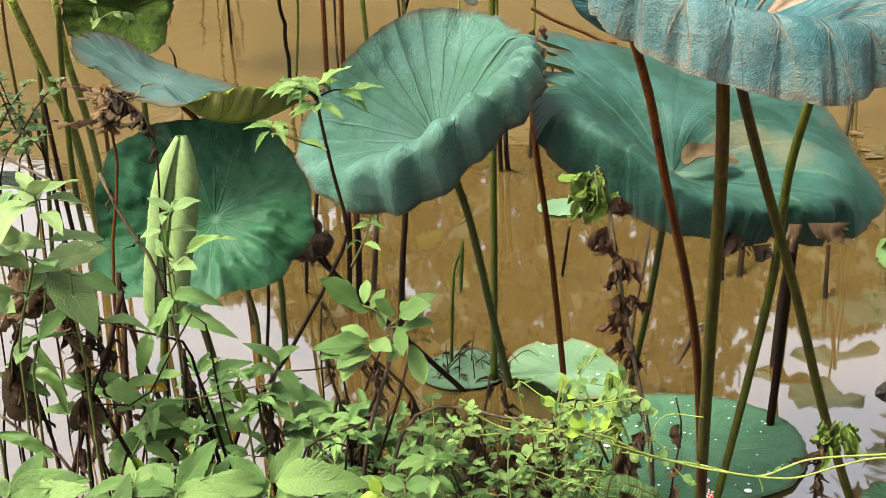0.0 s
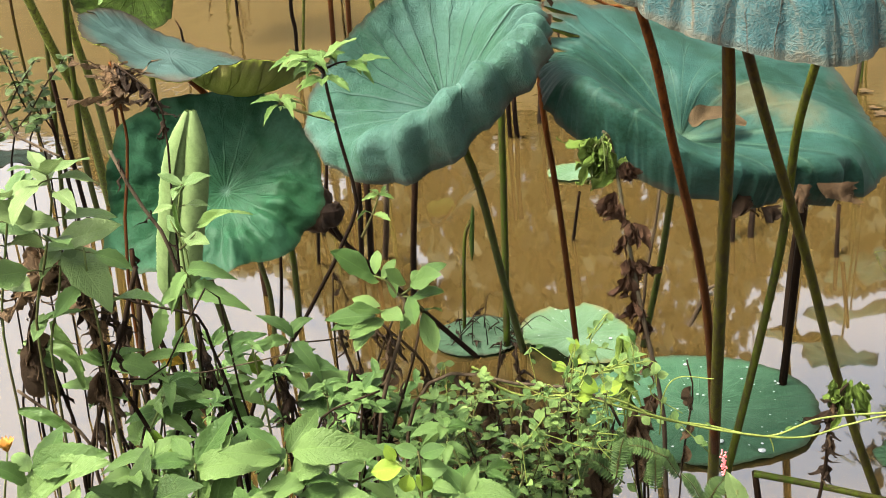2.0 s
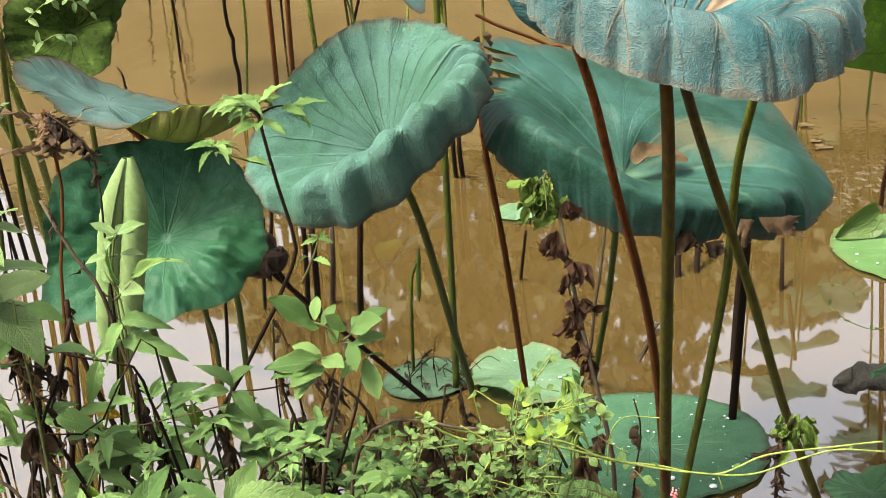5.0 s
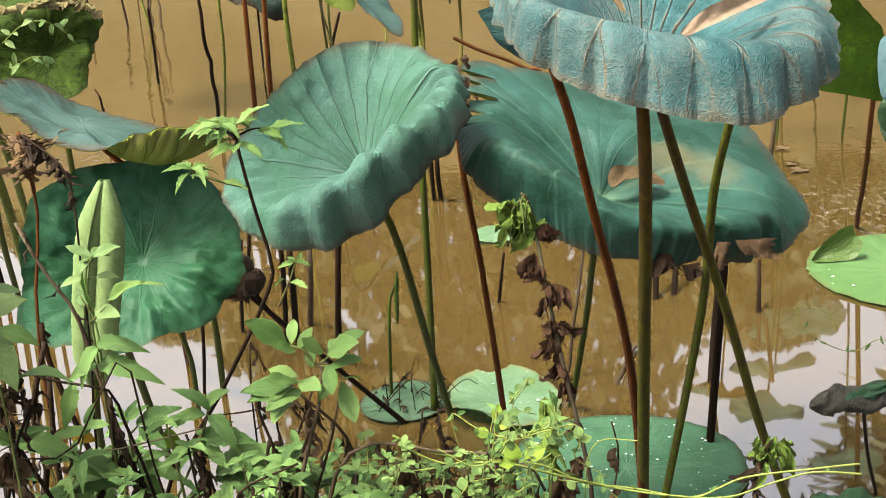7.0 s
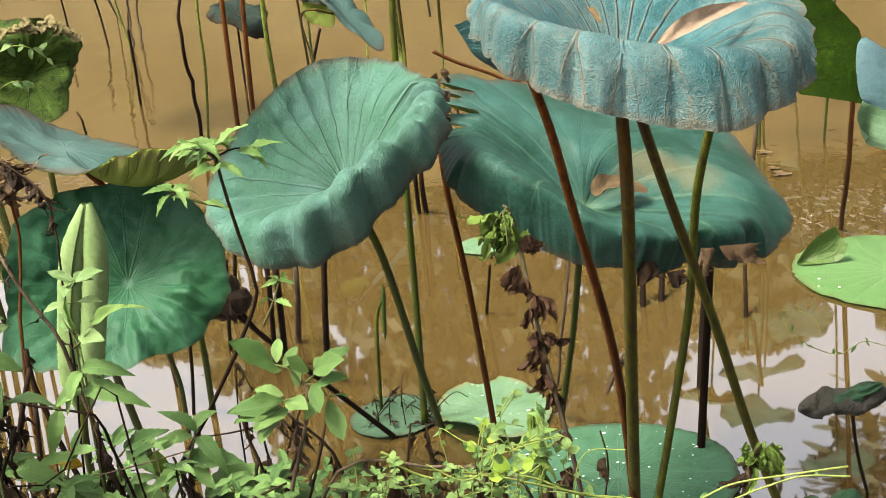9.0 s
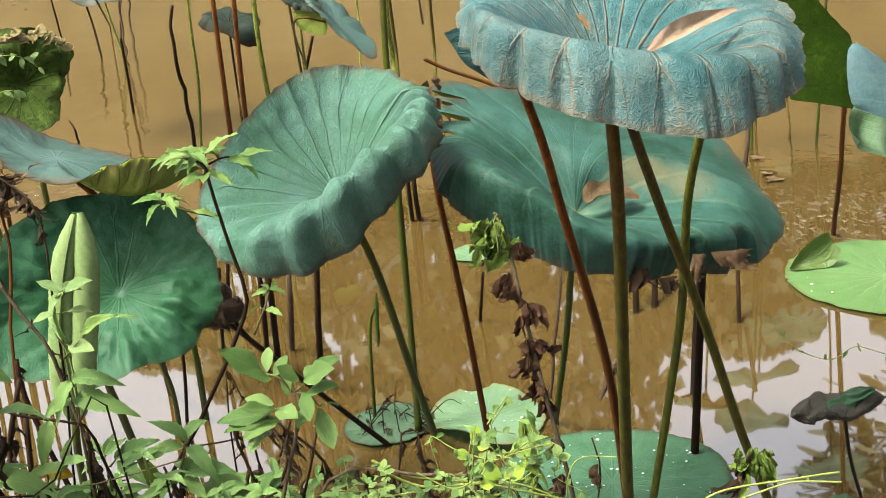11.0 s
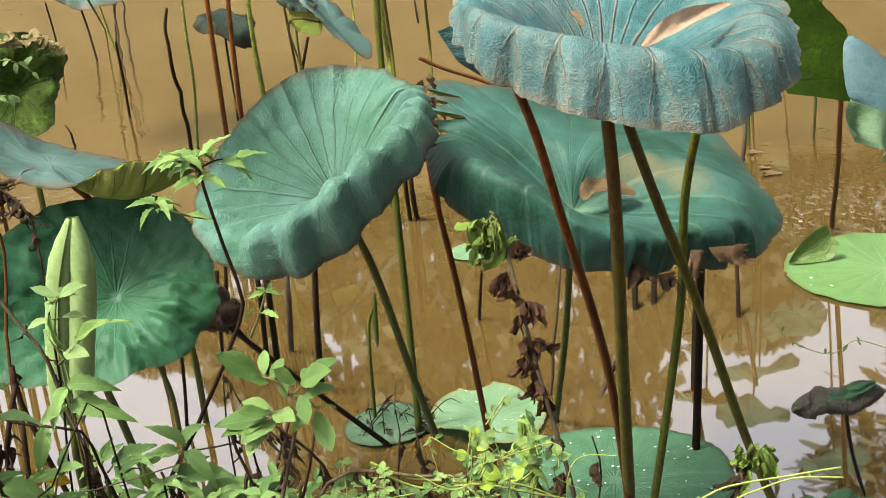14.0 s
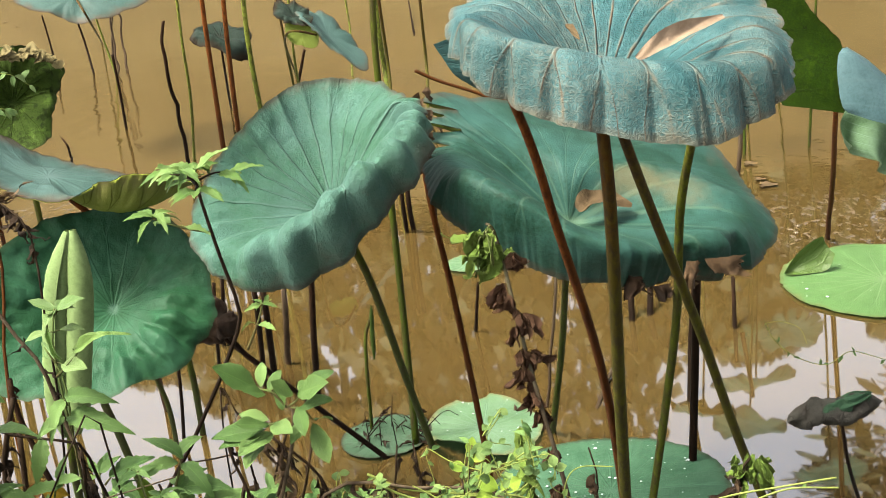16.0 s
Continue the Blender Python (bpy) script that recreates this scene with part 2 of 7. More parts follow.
GREY = lotus_material("lotus_grey_blue", (0.066, 0.150, 0.118), (0.110, 0.212, 0.180), (0.15, 0.25, 0.22), (0.17, 0.125, 0.075), 0.55, 0.20, 18, 0.0, 0.85, 0.5, 0.12, sheen=0.07, net_show=0.04)
PALE_BLUE = lotus_material("lotus_pale_blue", (0.088, 0.180, 0.184), (0.130, 0.235, 0.245), (0.22, 0.33, 0.32), (0.25, 0.20, 0.13), 0.1, 0.12, 18, 0.0, 0.1, 0.5, 0.12, net_show=0.03)
# light through the turned-up rim is put into this underside's bright colour
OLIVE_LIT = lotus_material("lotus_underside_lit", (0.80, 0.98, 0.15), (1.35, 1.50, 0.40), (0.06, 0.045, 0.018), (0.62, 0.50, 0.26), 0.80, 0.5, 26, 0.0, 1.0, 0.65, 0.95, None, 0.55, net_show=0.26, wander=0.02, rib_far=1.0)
MOSS_EATEN = lotus_material("lotus_underside_eaten", (0.060, 0.110, 0.013), (0.088, 0.150, 0.025), (0.10, 0.16, 0.04), (0.05, 0.045, 0.02), 0.6, 0.6, 18, 0.0, 0.4, 0.65, 0.3, eaten=0.8)
OLIVE = lotus_material("lotus_underside", (0.230, 0.320, 0.045), (0.320, 0.410, 0.085), (0.12, 0.16, 0.04), (0.24, 0.17, 0.07), 0.35, 0.4, 20, 0.0, 0.5, 0.65, 0.5, None, 0.55)
# darker copy of the underside; the tall leaves wear it as painted shade
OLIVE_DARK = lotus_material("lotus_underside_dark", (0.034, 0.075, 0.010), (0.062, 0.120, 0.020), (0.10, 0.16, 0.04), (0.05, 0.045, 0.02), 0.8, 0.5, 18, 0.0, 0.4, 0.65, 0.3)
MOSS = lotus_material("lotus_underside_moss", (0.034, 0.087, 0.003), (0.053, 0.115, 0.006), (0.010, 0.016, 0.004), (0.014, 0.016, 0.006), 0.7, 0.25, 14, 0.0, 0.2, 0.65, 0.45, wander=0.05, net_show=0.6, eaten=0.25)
DEAD_LOTUS = lotus_material("lotus_dead", (0.026, 0.052, 0.034), (0.055, 0.092, 0.070), (0.07, 0.07, 0.05), (0.075, 0.045, 0.026), 0.8, 0.9, 18, 0.6, 1.0, 0.75)
WITHERED = lotus_material("lotus_withered", (0.055, 0.060, 0.045), (0.115, 0.110, 0.090), (0.16, 0.13, 0.10), (0.055, 0.035, 0.028), 1.2, 0.9, 8, 0.0, 0.4, 0.6, 0.1)
CRUMPLED_GREEN = lotus_material("lotus_crumpled", (0.028, 0.090, 0.034), (0.060, 0.145, 0.078), (0.10, 0.19, 0.10), (0.09, 0.055, 0.03), 0.5, 0.7, 18, 0.0, 0.5, 0.6)
PAD_DARK = lotus_material("pad_dark", (0.072, 0.205, 0.100), (0.120, 0.280, 0.155), (0.16, 0.33, 0.20), (0.13, 0.10, 0.05), 0.25, 0.35, 20, 0.0, 0.3, 0.4, 0.2)
PAD_LIGHT = lotus_material("pad_light", (0.165, 0.330, 0.140), (0.235, 0.400, 0.220), (0.30, 0.48, 0.33), (0.42, 0.36, 0.14), 0.2, 0.35, 20, 0.0, 0.45, 0.45, 0.9)
PAD_FRESH = lotus_material("pad_fresh", (0.138, 0.294, 0.087), (0.175, 0.350, 0.120), (0.26, 0.43, 0.18), (0.30, 0.30, 0.10), 0.15, 0.25, 20, 0.0, 0.25, 0.45, 0.9)
PAD_DULL = lotus_material("pad_dull", (0.070, 0.150, 0.078), (0.110, 0.205, 0.120), (0.15, 0.23, 0.15), (0.10, 0.08, 0.05), 1.0, 0.4, 20, 0.0, 0.5, 0.6)
ROLL = lotus_material("lotus_roll", (0.297, 0.459, 0.152), (0.373, 0.529, 0.210), (0.40, 0.52, 0.22), (0.34, 0.36, 0.16), 0.1, 0.12, 9, 0.0, 0.1, 0.6, 0.7, net_show=0.05)

STEM_GREEN = stem_material("stem_green", (0.048, 0.076, 0.008), (0.086, 0.101, 0.013))
STEM_BRIGHT = stem_material("stem_bright", (0.135, 0.175, 0.026), (0.270, 0.320, 0.050))
STEM_OLIVE = stem_material("stem_olive", (0.072, 0.094, 0.009), (0.144, 0.158, 0.017))
STEM_BROWN = stem_material("stem_brown", (0.086, 0.086, 0.010), (0.108, 0.053, 0.011))
STEM_RED = stem_material("stem_red", (0.092, 0.032, 0.007), (0.256, 0.078, 0.015), (0.05, 0.02, 0.008))
STEM_DARK = stem_material("stem_dark", (0.014, 0.008, 0.004), (0.040, 0.020, 0.010), (0.010, 0.007, 0.004), rough=0.8)
STEM_DRY = stem_material("stem_dry", (0.075, 0.052, 0.030), (0.160, 0.120, 0.078), (0.04, 0.026, 0.016), rough=0.8)
DRY_STALK = stem_material("dry_green_stalk", (0.085, 0.066, 0.044), (0.130, 0.125, 0.070), (0.04, 0.026, 0.016), rough=0.8)
WOODY = stem_material("weed_stalk", (0.015, 0.009, 0.006), (0.043, 0.027, 0.015), (0.012, 0.008, 0.005))
STALK = stem_material("green_stalk", (0.110, 0.130, 0.045), (0.190, 0.270, 0.080), (0.10, 0.07, 0.03))
VINE = stem_material("vine_stalk", (0.300, 0.375, 0.085), (0.350, 0.425, 0.105), (0.18, 0.22, 0.06), 0.1)

HERB = leaf_material("herb_leaf", (0.045, 0.125, 0.021), (0.205, 0.363, 0.092), 0.30)
FRESH = leaf_material("herb_leaf_fresh", (0.075, 0.185, 0.020), (0.215, 0.360, 0.085), 0.3)
HERB_FRONT = leaf_material("herb_leaf_front", (0.060, 0.151, 0.024), (0.196, 0.329, 0.086), 0.34)
# dark green leaf, deepened in colour for the shade between the weeds
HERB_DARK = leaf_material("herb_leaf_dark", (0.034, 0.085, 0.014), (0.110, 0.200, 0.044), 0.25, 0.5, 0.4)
HERB_PALE = leaf_material("herb_leaf_pale", (0.115, 0.230, 0.057), (0.270, 0.392, 0.131), 0.25)
YELLOW = leaf_material("herb_leaf_yellow", (0.170, 0.310, 0.018), (0.300, 0.440, 0.045))
TINY_LEAF = leaf_material("tiny_leaf", (0.060, 0.135, 0.022), (0.215, 0.335, 0.085))
SHRUB = leaf_material("shrub_leaf", (0.045, 0.100, 0.015), (0.100, 0.170, 0.032))
DEAD = dead_material("dead_leaf", (0.100, 0.056, 0.032), (0.560, 0.360, 0.210))
DEAD_BROWN = dead_material("dead_leaf_brown", (0.040, 0.025, 0.015), (0.240, 0.155, 0.095))
TAN = dead_material("dead_leaf_tan", (0.07, 0.042, 0.026), (0.46, 0.31, 0.20))
DEAD_DARK = dead_material("dead_leaf_dark", (0.014, 0.009, 0.006), (0.085, 0.050, 0.030))
DEAD_OLD = dead_material("sodden_leaf", (0.085, 0.056, 0.030), (0.215, 0.155, 0.090))
DRY = dead_material("dry_leaf", (0.29, 0.205, 0.155), (0.58, 0.45, 0.37))
CREAM = dead_material("dry_cream_rim", (0.20, 0.17, 0.08), (0.42, 0.36, 0.20))
DEAD_CLING = dead_material("dead_leaf_clinging", (0.050, 0.024, 0.014), (0.190, 0.100, 0.062))
ORANGE_LEAF = dead_material("orange_dying_leaf", (0.300, 0.090, 0.012), (0.480, 0.190, 0.030), 0.6)
YELLOW_LEAF = dead_material("yellow_dying_leaf", (0.480, 0.280, 0.020), (0.700, 0.500, 0.050), 0.6)
WILTED = dead_material("wilted_leaf", (0.105, 0.205, 0.030), (0.370, 0.540, 0.125), 0.6)


def water_material():
    n = Nodes("muddy_water", 0.9, 0.0)
    silt = n.mix(n.step(n.noise(0.9, 5.0, 0.6, stretch=(1.0, 0.5, 1.0)), 0.3, 0.7), (0.0246, 0.0158, 0.0044), (0.0282, 0.0180, 0.0051))
    n.color(silt)
    ripple = n.math("ADD", n.noise(4.0, 2.0, 0.5, stretch=(1.0, 0.6, 1.0)), n.math("MULTIPLY", n.noise(26.0, 2.0, 0.5), 0.10))
    away = n.add("SeparateXYZ")
    n.link(n.coord(), away.inputs[0])
    ripple = n.math("MULTIPLY", ripple, n.step(away.outputs[1], 3.4, 6.5, 0.20, 4.5))     # a light breeze farther out
    bump = n.add("Bump")
    bump.inputs["Strength"].default_value, bump.inputs["Distance"].default_value = 0.06, 0.02
    n.link(ripple, bump.inputs["Height"])
    sparkle = None
    glint = n.step(n.noise(42.0, 3.0, 0.6, stretch=(1.0, 0.5, 1.0)), 0.56, 0.70)
    for spot, reach in (((1.227, 3.950, 0.000), 0.42), ((-0.654, 9.266, 0.000), 0.9), ((-1.611, 5.345, 0.000), 0.25), ((0.383, 7.567, 0.000), 0.8)):
        far = n.add("VectorMath", operation="DISTANCE")
        n.link(n.coord(), far.inputs[0])
        far.inputs[1].default_value = spot
        ruffle = n.math("MULTIPLY", glint, n.step(far.outputs["Value"], 0.2 * reach, reach, 1.0, 0.0))
        sparkle = ruffle if sparkle is None else n.math("ADD", sparkle, ruffle)
    rough = n.add("Bump")
    rough.inputs["Strength"].default_value, rough.inputs["Distance"].default_value = 1.0, 0.0042
    n.link(sparkle, rough.inputs["Height"])
    n.link(bump.outputs["Normal"], rough.inputs["Normal"])
    bump = rough
    shine = n.add("BsdfGlossy")
    n.link(n.step(away.outputs[1], 3.8, 7.5, 0.026, 0.06), shine.inputs["Roughness"])
    n.link(bump.outputs["Normal"], shine.inputs["Normal"])
    fresnel = n.add("Fresnel")
    fresnel.inputs["IOR"].default_value = 2.5
    n.link(bump.outputs["Normal"], fresnel.inputs["Normal"])
    both = n.add("MixShader")
    n.link(fresnel.outputs[0], both.inputs[0])
    n.link(n.bsdf.outputs[0], both.inputs[1])
    n.link(shine.outputs[0], both.inputs[2])
    n.link(both.outputs[0], n.tree.nodes["Material Output"].inputs["Surface"])
    return n.mat


WATER = water_material()


def soil_material():
    n = Nodes("bank_soil", 0.95, 0.1)
    # soil colour taken down to paint in the shade under the weeds
    n.color(n.mix(n.step(n.noise(9.0, 6.0), 0.3, 0.7), (0.012, 0.008, 0.005), (0.026, 0.018, 0.010)))
    n.bump(n.noise(40.0, 6.0, 0.7), 0.8, 0.02)
    return n.mat


SOIL = soil_material()


# ---- building helpers ----
def part(name, bm, material, parent=None, label="", smooth=True):
    """Links a bmesh, in world metres, as one mesh object under a thing or part."""
    mesh = bpy.data.meshes.new(name)
    origin, above = Vector(), parent
    while above:
        origin, above = origin + above.location, above.parent
    if parent:
        bmesh.ops.translate(bm, verts=bm.verts, vec=-origin)
    for face in bm.faces:
        face.smooth = smooth
    bm.to_mesh(mesh)
    bm.free()
    mesh.materials.append(material)
    ob = new(name, mesh)
    ob.parent = parent
    return tagged(ob, label)


def thing(name, place, label, category, group="", kind=""):
    """An Empty at the base of a thing, to carry its parts."""
    ob = new(name)
    ob.empty_display_size = 0.05
    ob.location = place
    return tagged(ob, label, category, group, kind)


def solid(name, bm, material, label, category, group="", kind="", smooth=True):
    """A thing of one single mesh, in world metres."""
    return tagged(part(name, bm, material, None, label, smooth), label, category, group, kind)


def path_point(points, s):
    """Catmull-Rom through the points, s from 0 to 1."""
    if len(points) == 2:
        return points[0].lerp(points[1], s)
    k = min(int(s * (len(points) - 1)), len(points) - 2)
    f = s * (len(points) - 1) - k
    a, b = points[k], points[k + 1]
    before = points[k - 1] if k else a * 2 - b
    after = points[k + 2] if k + 2 < len(points) else b * 2 - a
    return 0.5 * ((2 * a) + (b - before) * f + (2 * before - 5 * a + 4 * b - after) * f * f + (3 * a - before - 3 * b + after) * f ** 3)


def tube(points, foot, top, sides=8, steps=None, wobble=0.0, bm=None, seed=0):
    """A tapered round stalk along the points, with u round it and v along it."""
    points = [Vector(p) for p in points]
    steps = steps or max(4, 5 * (len(points) - 1))
    bm = bm or bmesh.new()
    uv = bm.loops.layers.uv.verify()
    spine = [path_point(points, n / steps) for n in range(steps + 1)]
    if wobble:
        for n, p in enumerate(spine):
            spine[n] = p + wobble * noise.noise_vector(p * 9.0 + Vector((seed, seed * 2.0, 0)))
    rings = []
    side = Vector((1, 0, 0))
    for n, p in enumerate(spine):
        ahead = (spine[min(n + 1, steps)] - spine[max(n - 1, 0)]).normalized()
        side = (side - ahead * side.dot(ahead)).normalized()
        other = ahead.cross(side)
        r = foot + (top - foot) * n / steps
        rings.append([bm.verts.new(p + r * (math.cos(a) * side + math.sin(a) * other)) for a in (math.tau * k / sides for k in range(sides))])
    for n in range(steps):
        for k in range(sides):
            quad = (rings[n][k], rings[n][(k + 1) % sides], rings[n + 1][(k + 1) % sides], rings[n + 1][k])
            face = bm.faces.new(quad)
            for loop, (u, v) in zip(face.loops, ((k, n), (k + 1, n), (k + 1, n + 1), (k, n + 1))):
                loop[uv].uv = (u / sides, v / steps)
    bm.faces.new(rings[-1])
    bm.faces.new(rings[0][::-1])
    return bm


def round_spline(values, turn):
    """A smooth closed curve through evenly spaced values; turn from 0 to 1."""
    count = len(values)
    k = int(turn * count) % count
    f = turn * count - int(turn * count)
    a, b, c, d = (values[(k + o) % count] for o in (-1, 0, 1, 2))
    return 0.5 * (2 * b + (c - a) * f + (2 * a - 5 * b + 4 * c - d) * f * f + (3 * b - a - 3 * c + d) * f ** 3)


def lotus_surface(place, facing, rim, lift, fold, rise, waves=13, wave=0.006, puff=0.004, ribs=20, ragged=0.0, seed=0, around=120, out=26, gap=0.0, notch=(), smooth_in=0.0, fore=0.0, sink=0.0, pleats=(), crumple=0.0, dome=0.0):
    """A lotus blade: from the centre over its fold line to the rim, with puffed fields between the ribs and a wavy rim.
    notch: torn bites in the rim, as (turn, width, depth). pleats: folds that run from the crest to the rim, as (turn, width, height).
    sink: how much deeper the hollow lies. dome: how far out the middle stays level. fore: how much the puffed fields fade on the near side."""
    n = Vector(facing).normalized()
    x = Vector((0, 1, 0)).cross(n).normalized()
    y = n.cross(x)
    c = Vector(place) - sink * n
    bm = bmesh.new()
    uv = bm.loops.layers.uv.verify()
    rows = []
    for j in range(out + 1):
        s = j / out
        row = []
        for k in range(around):
            t = k / around
            rr, rh, cr, ch = (round_spline(v, t) for v in (rim, lift, fold, rise))
            p1, p2 = Vector((cr, ch + sink)), Vector((rr, rh + sink))
            knee = (p1 - 0.125 * p2) / 0.75
            pr = 3 * s * (1 - s) * knee + s ** 3 * p2
            if dome:
                pr.y *= min(1.0, s / dome)
            slope = 3 * (1 - 2 * s) * knee + 3 * s * s * p2
            slope = slope.normalized() if slope.length > 1e-6 else Vector((1, 0))
            a = math.tau * t
            ring = Vector((math.cos(a), math.sin(a), 0))
            lobes = noise.noise(ring * 2.2 + Vector((0, 0, seed * 3.1)))
            flutter = math.sin(waves * a + seed + 2.5 * lobes) * (0.6 + 0.8 * noise.noise(ring * 1.5 + Vector((0, 0, seed * 1.7 + 9))))
            tear = ragged * (noise.noise(ring * 14 + Vector((0, 0, seed))) + 0.6 * noise.noise(ring * 40 + Vector((0, 0, seed))))
            for turn, width, depth in notch:
                d = abs((t - turn + 0.5) % 1.0 - 0.5) / width
                if d < 1:
                    tear -= depth * (1 - d * d) ** 0.5
            r = pr.x * (1 + (tear if s > 0.4 else 0) * ((s - 0.4) / 0.6 if s > 0.4 else 0) ** 2)
            swell = wave * flutter * s ** 2.2
            field = abs(math.cos(ribs * a * 0.5)) ** 0.7 - 0.6
            swell += puff * field * min(1, 1.35 * max(0, s - smooth_in) / (1 - smooth_in)) ** 1.6 * (0.8 + 0.5 * lobes) * (1 - fore * (0.5 - 0.5 * math.sin(a)))
            for turn, width, height in pleats:
                d = ((t - turn - 0.012 * (s - 0.6) * lobes + 0.5) % 1.0 - 0.5) / width
                if abs(d) < 1.6:
                    swell += height * ((0.5 + 0.5 * math.cos(math.pi * min(1.0, abs(d)))) - 0.36 * max(0.0, 1 - (d / 1.6) ** 2)) * min(1, max(0, (s - 0.22) / 0.33)) ** 1.3 * (1 - 0.45 * max(0.0, s - 0.7) / 0.3)
            r -= slope.y * (swell + gap)
            h = pr.y + slope.x * (swell + gap)
            p = c + r * (math.cos(a) * x + math.sin(a) * y) + h * n
            if crumple:
                p += crumple * min(1, 3 * s) * (noise.noise_vector(p * 22.0) + 0.5 * noise.noise_vector(p * 55.0))
            row.append(bm.verts.new(p))
            if j == 0:
                break
        rows.append(row)
    for j in range(out):
        for k in range(around):
            q = (k + 1) % around
            if j == 0:
                quad, at = (rows[0][0], rows[1][k], rows[1][q]), ((k + 0.5, 0), (k, 1), (k + 1, 1))
            else:
                quad, at = (rows[j][k], rows[j + 1][k], rows[j + 1][q], rows[j][q]), ((k, j), (k, j + 1), (k + 1, j + 1), (k + 1, j))
            face = bm.faces.new(quad)
            for loop, (u, v) in zip(face.loops, at):
                loop[uv].uv = (u / around, v / out)
    return bm


def lotus_leaf(place, facing, rim, lift, fold, rise, top, under, label, stem=None, stem_mat=None, thick=(0.006, 0.0045), group="standing lotus leaves", name="lotus_leaf", **shape):
    """A standing lotus leaf: blade, underside and stalk. stem: its points from the foot up."""
    root = thing(name, stem[0] if stem else place, label, "lotus leaf", group)
    part("blade", lotus_surface(place, facing, rim, lift, fold, rise, **shape), top, root)
    part("underside", lotus_surface(place, facing, rim, lift, fold, rise, gap=-0.0016, **shape), under, root, "duller ribbed green underside of the leaf")
    if stem:
        part("stem", tube(list(stem) + [Vector(place) - Vector(facing).normalized() * (0.004 + shape.get("sink", 0.0))], thick[0], thick[1], 10, 24), stem_mat or STEM_GREEN, root, "prickly round stalk")
    return root


# ---- water, banks and far woods ----
def flat_grid(x0, x1, y0, y1, nx, ny, height):
    bm = bmesh.new()
    rows = [[bm.verts.new((x0 + (x1 - x0) * i / nx, y0 + (y1 - y0) * j / ny, height(x0 + (x1 - x0) * i / nx, y0 + (y1 - y0) * j / ny))) for i in range(nx + 1)] for j in range(ny + 1)]
    for j in range(ny):
        for i in range(nx):
            bm.faces.new((rows[j][i], rows[j][i + 1], rows[j + 1][i + 1], rows[j + 1][i]))
    return bm


solid("water", flat_grid(-400, 400, -300, 700, 4, 4, lambda x, y: 0.0), WATER, "still muddy brown pond water", "water", kind="structure")


def bank_height(x, y):
    edge = 1.42 + 0.08 * math.sin(3.1 * x) + 0.05 * math.sin(7.7 * x + 1)
    rise = max(-0.25, min(0.16, (edge - y) * 0.5))
    return rise + 0.02 * noise.noise(Vector((x * 5, y * 5, 0)))


solid("ground", flat_grid(-14, 14, -12, 2.0, 140, 90, bank_height), SOIL, "dark damp soil of the near pond bank, deepened for shade", "ground", kind="structure")


def far_wood(name, x0, x1, y, height, seed, gaps=()):
    """A stretch of far trees: trunks and ragged crowns of many leaf clumps, finer ahead than to the sides."""
    rng = random.Random(seed)
    bm = bmesh.new()
    trees = int((x1 - x0) / 1.9)
    spots = []
    for k in range(trees):
        x = x0 + (x1 - x0) * (k + rng.uniform(0.2, 0.8)) / trees
        yy = y + rng.uniform(-1.5, 3.0)
        top = height(x) * rng.uniform(0.90, 1.05)
        tube([(x, yy, -0.2), (x + rng.uniform(-.3, .3), yy, top * 0.5), (x + rng.uniform(-.5, .5), yy, top * 0.9)], 0.22, 0.05, 6, 6, bm=bm)
        ahead = abs(x) < 15
        for _ in range(3400 if ahead else 500):
            up = rng.random() ** 0.8
            spread = 2.3 * (0.35 + math.sin(math.pi * min(1, 0.1 + up * 0.88)))
            a = rng.uniform(0, math.tau)
            spots.append((x + spread * math.cos(a) * rng.random() ** 0.5, yy + 0.7 * spread * math.sin(a) * rng.random() ** 0.5, top * (0.06 + 0.94 * up), rng.uniform(0.22, 0.52) if ahead else rng.uniform(0.6, 1.3)))
    for _ in range(5200):
        spots.append((rng.uniform(x0, x1), y - 1.5 + rng.uniform(-0.5, 1.5), 4.2 * rng.random(), rng.uniform(0.5, 1.0)))
    spots = [q for q in spots if all(((q[0] - gx) / (rx + 0.4 * q[3])) ** 2 + ((q[2] - gz) / (rz + 0.4 * q[3])) ** 2 > 1 for gx, gz, rx, rz in gaps)]      # sky between the crowns
    trunks = bpy.data.meshes.new("trunks")
    bm.to_mesh(trunks)
    bm.free()
    count = len(trunks.vertices)
    verts = [tuple(v.co) for v in trunks.vertices]
    faces = [tuple(p.vertices) for p in trunks.polygons]
    bpy.data.meshes.remove(trunks)
    for n, (px, py, pz, size) in enumerate(spots):
        tilt = Euler((rng.uniform(0, 3), rng.uniform(0, 3), rng.uniform(0, 6))).to_matrix() * size
        at = Vector((px, py, pz))
        verts += [tuple(at + tilt @ Vector(q)) for q in ((-0.5, 0, 0), (0, -0.38, 0.1), (0.6, 0, 0), (0.1, 0.42, -0.1))]
        faces.append((count + 4 * n, count + 4 * n + 1, count + 4 * n + 2, count + 4 * n + 3))
    mesh = bpy.data.meshes.new(name)
    mesh.from_pydata(verts, [], faces)
    mesh.materials.append(FAR_LEAF)
    return tagged(new(name, mesh), "dense dark green trees on the far bank", "trees", kind="structure")


def added_slope_material():
    n = Nodes("added_brown_slope", 0.95, 0.1)
    n.color(n.mix(n.step(n.noise(0.7, 6.0), 0.3, 0.7), (0.031, 0.023, 0.0088), (0.050, 0.038, 0.0155)))
    n.bump(n.noise(3.0, 5.0, 0.7), 0.6, 0.1)
    return n.mat


ADDED_SLOPE = added_slope_material()


